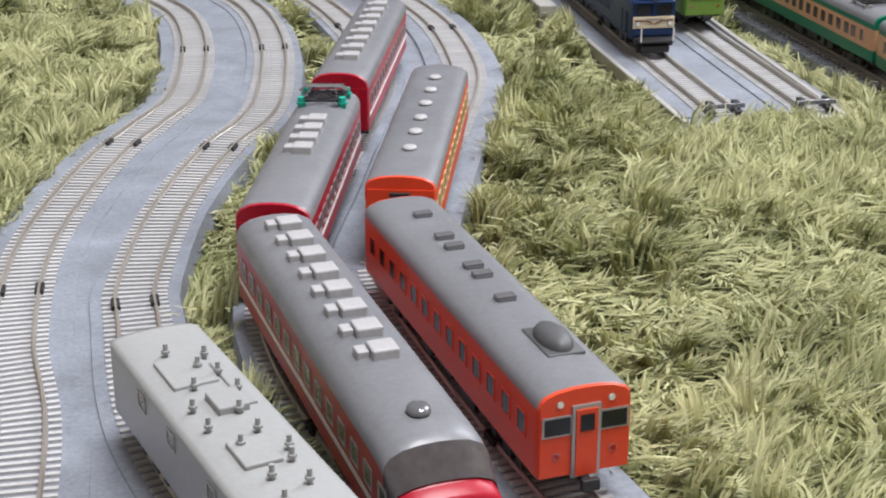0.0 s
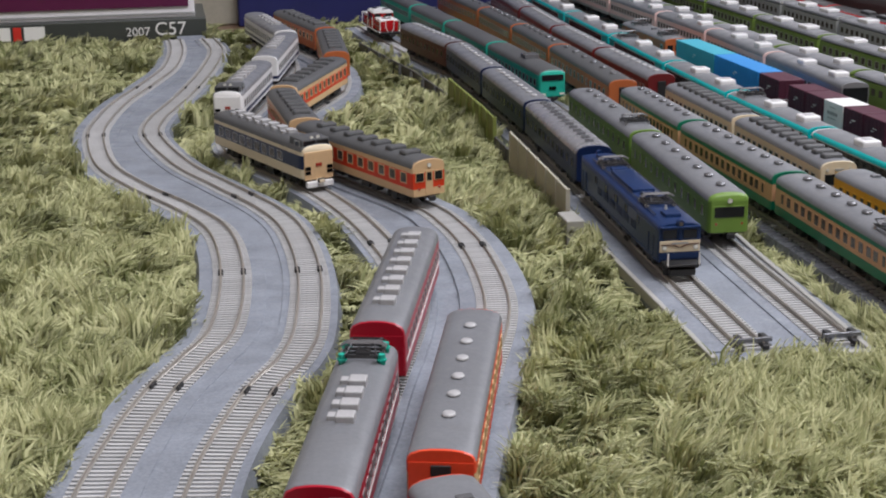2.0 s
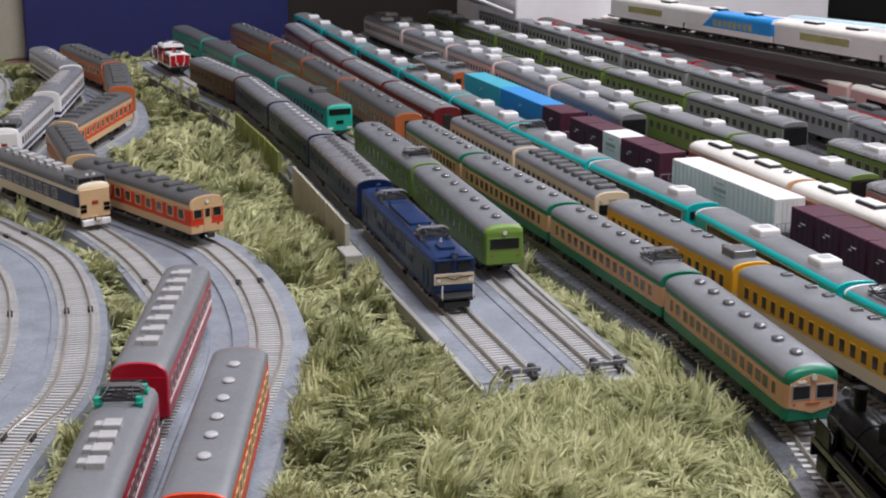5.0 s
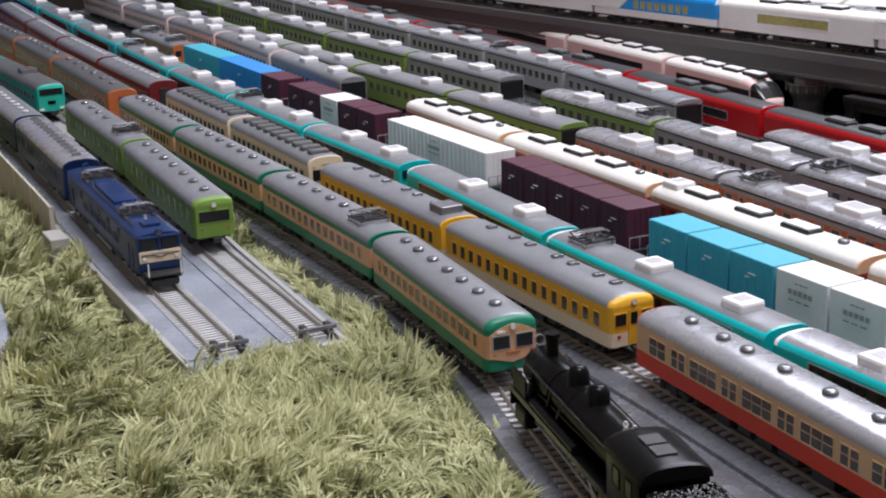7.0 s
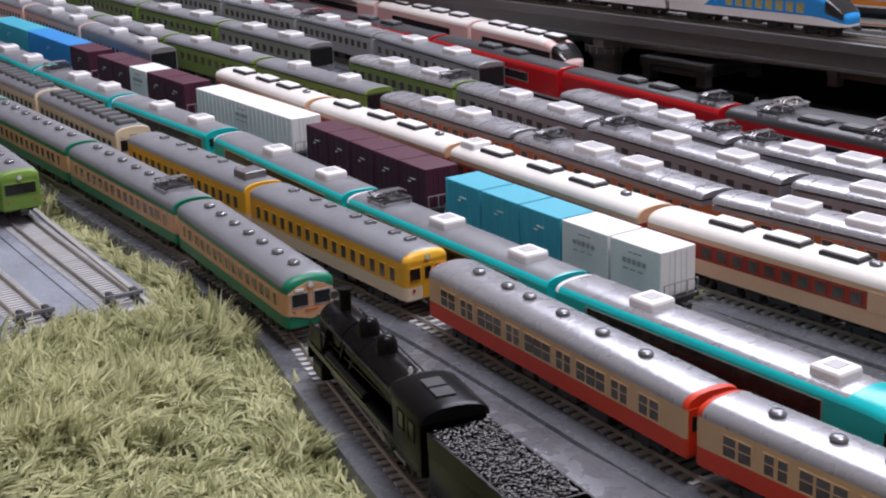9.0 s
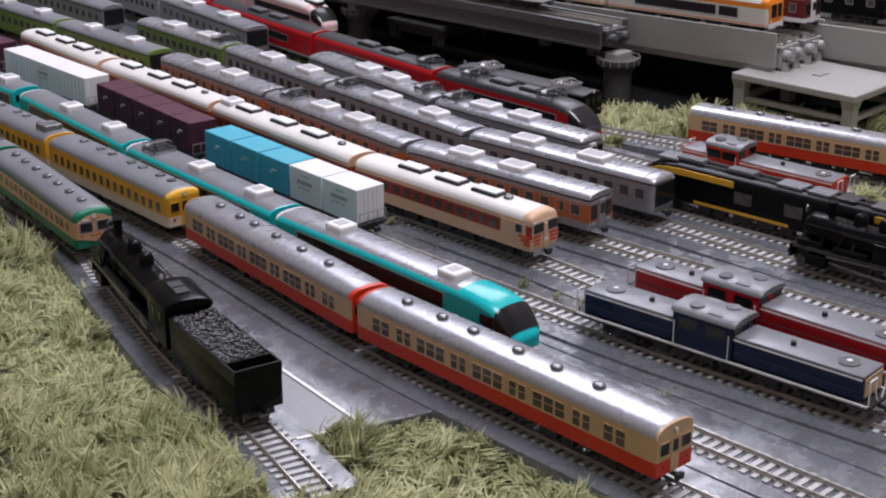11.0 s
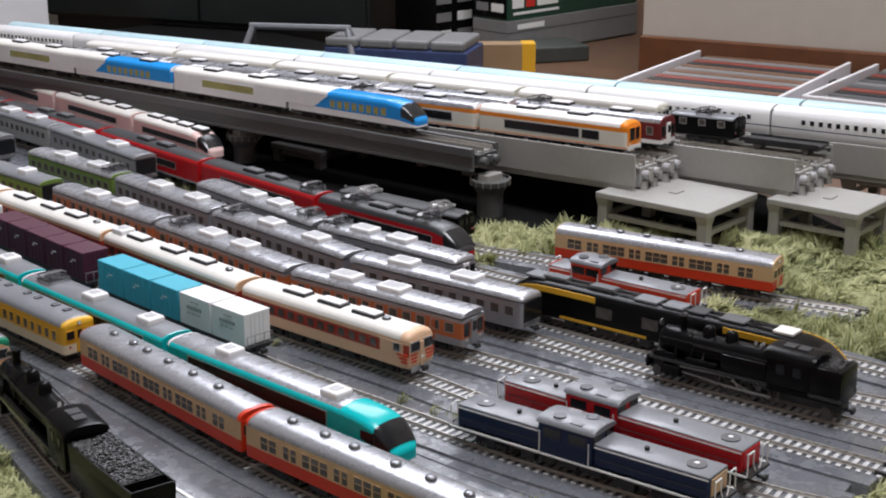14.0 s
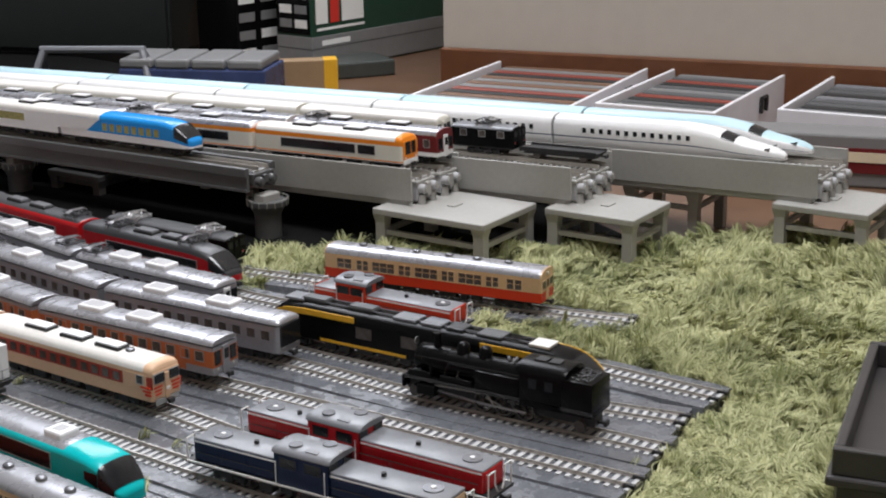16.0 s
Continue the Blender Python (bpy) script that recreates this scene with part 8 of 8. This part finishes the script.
part("green_panel", mesh_of(box(bmesh.new(), -0.095, 0.095, -0.0585, -0.0570, 0.006, 0.034, 0.0004), BOXG), p)
plain_box("dark_crate", "dark crate in the shade beside the cases", "crate", -0.6709, -0.4881, 1.3211, 1.4594, FZ, 0.0740, BOXD, 0.002)
plain_box("wooden_stand", "brownish wooden stand behind the cases", "stand", -0.3014, -0.2290, 1.4748, 1.5713, FZ, 0.2891, FENCEB, 0.002)
plain_box("blue_board", "dark blue board standing upright behind the yard", "board", -0.2392, 0.0314, 1.4528, 1.4672, FZ, 0.3077, PANELB, 0.002)
# next box fills the dark gap; its brown is blackened to hold the shade
plain_box("brown_carton", "near-black brown box, deep shade put into its colour", "box", 0.0315, 0.5813, 1.4909, 1.7563, FZ, 0.3786, mat("carton_shade_brown", (0.014, 0.009, 0.006), 0.7, vary=0.15, grain=60), 0.002)
flap = solid("carton_flap", mesh_of(box(bmesh.new(), -0.068, 0.068, -0.057, 0.057, 0, 0.0025, 0.0008), BOXW), "white cardboard flap of an open box, tilted", "box flap", m=pose(0.1517, 1.3201, 0.066, 0, 22, 0))
plain_box("white_carton", "plain white cardboard box standing behind the trains", "box", 0.2322, 0.5900, 1.3013, 1.4937, FZ, 0.2881, BOXW, 0.002)
solid("carton_clip", mesh_of(box(bmesh.new(), -0.004, 0.004, -0.003, 0.003, 0, 0.028, 0.001), UNDER), "small black clip standing at the box's edge", "clip", m=pose(0.1461, 1.1732, 0.0, 0, 8, 0))

# dark cabinet, cartons and cases along the wall
cb = thing("storage_cabinet", "tall black-green cabinet in shade", "cabinet", m=pose(0.8762, 1.1940, FZ, 0, 0, -66) @ Matrix.Scale(0.876, 4))
part("body", mesh_of(box(bmesh.new(), -0.34, 0.19, -0.12, 0.13, 0.02, 0.752, 0.003), CARDB), cb)
part("plinth", mesh_of(box(bmesh.new(), -0.33, 0.18, -0.11, 0.12, 0, 0.02), UNDER), cb)
for s in (-1, 1):
    door = part("door", mesh_of(box(bmesh.new(), -0.1305, 0.1305, -0.008, 0, 0.024, 0.748, 0.002), CARDB), cb, pose(-0.075 + s * 0.132, -0.1205, 0))
    part("handle", mesh_of(box(bmesh.new(), -0.004, 0.004, -0.018, -0.008, 0.36, 0.44, 0.002), UNDER), door, pose(-s * 0.115, 0, 0))
plain_box("wooden_chest", "small dark wooden chest by the wall", "chest", 0.4743, 0.5643, 1.3624, 1.4524, FZ, 0.0888, BASEM, 0.003, turn=-40)
g = carton("product_carton", "green and grey printed cardboard carton", -0.138, 0.138, -0.0325, 0.0325, 0, 0.30, BOXG, 0, 0.002)
g.matrix_world = pose(1.0477, 0.8729, FZ) @ Matrix.Scale(0.877, 4)
part("grey_band", mesh_of(box(bmesh.new(), -0.1386, 0.1386, -0.0331, 0.0331, 0.002, 0.047, 0.001), BOXGR), g)
part("band_line", mesh_of(box(bmesh.new(), -0.1388, 0.1388, -0.0333, 0.0333, 0.030, 0.0312), BOXD), g)
logo(g, pose(-0.130, -0.0327, 0.063), 0.092, 0.034)
part("logo_line", mesh_of(bar(bmesh.new(), -0.128, -0.036, 0.054, 0.0575, -0.0330), INK), g)
part("maker_bar", mesh_of(bar(bmesh.new(), -0.120, -0.066, 0.034, 0.041, -0.0335), INK), g)
part("side_label", mesh_of(box(bmesh.new(), -0.1392, -0.1384, -0.030, 0.030, 0.050, 0.29, 0.0003), BLACK), g)
for k in range(8):
    y = -0.014 + 0.028 * (k % 2)
    part("print_bar", mesh_of(box(bmesh.new(), -0.1398, -0.1390, y - 0.011, y + 0.011, 0.058 + 0.019 * (k // 2), 0.069 + 0.019 * (k // 2)), BOXGR if k % 3 else INK), g)
k1 = carton("printed_carton", "stack of black cartons with small white print", -0.045, 0.045, -0.04, 0.04, 0, 0.30, BLACK, 0, 0.002)
k1.matrix_world = pose(0.9331, 0.9682, FZ) @ Matrix.Scale(0.884, 4)
for k in range(10):
    x = -0.030 + 0.040 * (k % 2)
    part("print_bar", mesh_of(box(bmesh.new(), x - 0.012, x + 0.016, -0.0406, -0.0398, 0.014 + 0.024 * (k // 2), 0.026 + 0.024 * (k // 2)), BOXGR if k % 3 else INK), k1)
# low charcoal slab, added to darken the floor where the carton's shadow lies
plain_box("flat_case", "flat charcoal slab added for the dark shadow before the carton", "case", 0.8895, 0.9939, 0.7779, 0.8463, FZ, 0.0060, BOXD, 0.002, turn=-26)
o = carton("orange_sleeve", "tan and orange paper sleeve lying on edge", -0.058, 0.058, -0.012, 0.012, 0, 0.040, mat("sleeve_tan", (0.30, 0.20, 0.11), 0.5, vary=0.15, grain=50), 0, 0.001)
o.matrix_world = pose(0.8165, 0.7749, FZ, 0, 0, -41.6) @ Matrix.Scale(0.918, 4)
part("orange_end", mesh_of(box(bmesh.new(), 0.042, 0.0585, -0.0125, 0.0125, 0.0002, 0.0405, 0.001), YELLOW), o)
bl = carton("clear_case", "blue and clear plastic parts cases stacked", -0.085, 0.085, -0.04, 0.04, 0, 0.042, mat("case_blue", (0.055, 0.075, 0.17), 0.25, vary=0.3, grain=60), 0, 0.002)
bl.matrix_world = pose(0.7366, 0.8193, FZ, 0, 0, -60) @ Matrix.Scale(0.925, 4)
for k in range(4):
    part("case_lid", mesh_of(box(bmesh.new(), -0.084 + 0.042 * k, -0.045 + 0.042 * k, -0.040, 0.040, 0.042, 0.053, 0.003), BOXGR), bl)
tb = thing("tool_rack", "grey metal tool rack leaning by the cabinet", "rack", m=pose(0.6560, 0.8969, FZ, 0, 0, -55) @ Matrix.Scale(0.928, 4))
for x in (-0.075, 0.075):
    part("side_frame", mesh_of(rod(rod(bmesh.new(), (x, -0.03, 0), (x * 0.75, 0, 0.062), 0.004, 8), (x, 0.05, 0), (x * 0.75, 0, 0.062), 0.004, 8), ROOF), tb)
part("top_bar", mesh_of(rod(bmesh.new(), (-0.06, 0, 0.062), (0.06, 0, 0.062), 0.004, 8), ROOF), tb)

# cases full of spare coaches, lids open
def tray(label, mtx, w, l, cols, seed):
    rn = random.Random(seed)
    root = thing("storage_case", label, "case", "storage cases", m=mtx)
    part("base", mesh_of(box(bmesh.new(), -w / 2, w / 2, -l / 2, l / 2, 0, 0.004, 0.001), BOXW), root)
    for x0, x1, y0, y1 in ((-w / 2, -w / 2 + 0.004, -l / 2, l / 2), (w / 2 - 0.004, w / 2, -l / 2, l / 2), (-w / 2 + 0.004, w / 2 - 0.004, -l / 2, -l / 2 + 0.004), (-w / 2 + 0.004, w / 2 - 0.004, l / 2 - 0.004, l / 2)):
        part("side_wall", mesh_of(box(bmesh.new(), x0, x1, y0, y1, 0.004, 0.046, 0.001), BOXW), root)
    part("handle", mesh_of(rod(rod(rod(bmesh.new(), (-0.008, 0, 0), (-0.008, 0, 0.014), 0.002, 6), (0.008, 0, 0), (0.008, 0, 0.014), 0.002, 6), (-0.008, 0, 0.014), (0.008, 0, 0.014), 0.002, 6), UNDER), root, pose(w / 2 - 0.08, -l / 2 - 0.002, 0.022))
    n = int((w - 0.014) / 0.017)
    for i in range(n):
        x = -w / 2 + 0.014 + 0.017 * i
        part("stored_coach", mesh_of(box(bmesh.new(), x - 0.0062, x + 0.0062, -l / 2 + 0.008, l / 2 - 0.008, 0.006, 0.041, 0.0025), cols[i % len(cols)]), root)
    return root


TANC = mat("stored_tan", (0.16, 0.085, 0.05), 0.5, vary=0.15, grain=100)
REDC = mat("stored_red", (0.22, 0.045, 0.03), 0.5, vary=0.15, grain=100)
tray("open white storage case holding a row of red and cream coaches", pose(0.8388, 0.4609, FZ, 0, 0, 14) @ Matrix.Scale(0.949, 4), 0.24, 0.165, [TANC, BOXGR, TANC, UNDER, REDC, BOXGR], 1)
tray("open white storage case holding a row of dark coaches", pose(0.8876, 0.3166, FZ, 0, 0, 11) @ Matrix.Scale(0.957, 4), 0.22, 0.115, [ROOFD, BOXGR, ROOFD, UNDER, REDC], 2)
tray("open white storage case holding grey coaches", pose(0.9483, 0.1509, FZ, 0, 0, 11) @ Matrix.Scale(0.966, 4), 0.20, 0.16, [ROOFD, ROOF, UNDER, ROOFD], 3)
c1 = carton("coach_case", "clear case with a cream and maroon coach inside", -0.075, 0.075, -0.02, 0.02, 0, 0.042, BOXGR, 0, 0.002)
c1.matrix_world = pose(0.7936, 0.1496, FZ, 0, 0, -68)
part("coach_side", mesh_of(box(bmesh.new(), -0.068, 0.068, -0.0212, -0.0200, 0.012, 0.032), MAROON), c1)
part("coach_band", mesh_of(box(bmesh.new(), -0.064, 0.064, -0.0218, -0.0211, 0.021, 0.029), CREAM2), c1)

# the charcoal plastic bin at the rug's near edge
bn = thing("plastic_bin", "charcoal plastic bin with a stepped rim", "bin", m=pose(0.2949, -0.1852, FZ, 0, 0, 18) @ Matrix.Diagonal((1.088, 1.088, 0.72, 1)))
part("wall_panel", mesh_of(box(bmesh.new(), -0.060, 0.060, -0.080, 0.060, 0, 0.046, 0.004), TRAYD), bn)
part("rim", mesh_of(box(bmesh.new(), -0.063, 0.063, -0.083, 0.063, 0.044, 0.050, 0.0015), TRAYD), bn)
for x0, x1, y0, y1 in ((-0.061, -0.057, -0.081, 0.061), (0.057, 0.061, -0.081, 0.061), (-0.057, 0.057, -0.081, -0.077), (-0.057, 0.057, 0.057, 0.061)):
    part("upper_wall", mesh_of(box(bmesh.new(), x0, x1, y0, y1, 0.050, 0.066, 0.001), TRAYD), bn)
part("hand_slot", mesh_of(box(bmesh.new(), -0.0622, -0.0608, 0.015, 0.038, 0.054, 0.060, 0.0004), UNDER), bn)


# ---- sleepers that stand near the eye, each a piece ----
for root, x, y, r, h, ht in TIEQ:
    part("sleeper", shared(("tie", round(h, 4), ht), lambda: mesh_of(box(bmesh.new(), -0.0084, 0.0084, -ht, ht, h - 0.001, h + 0.0006), TIE)), root, Matrix.Translation((x, y, 0)) @ Matrix.Rotation(r, 4, "Z"))
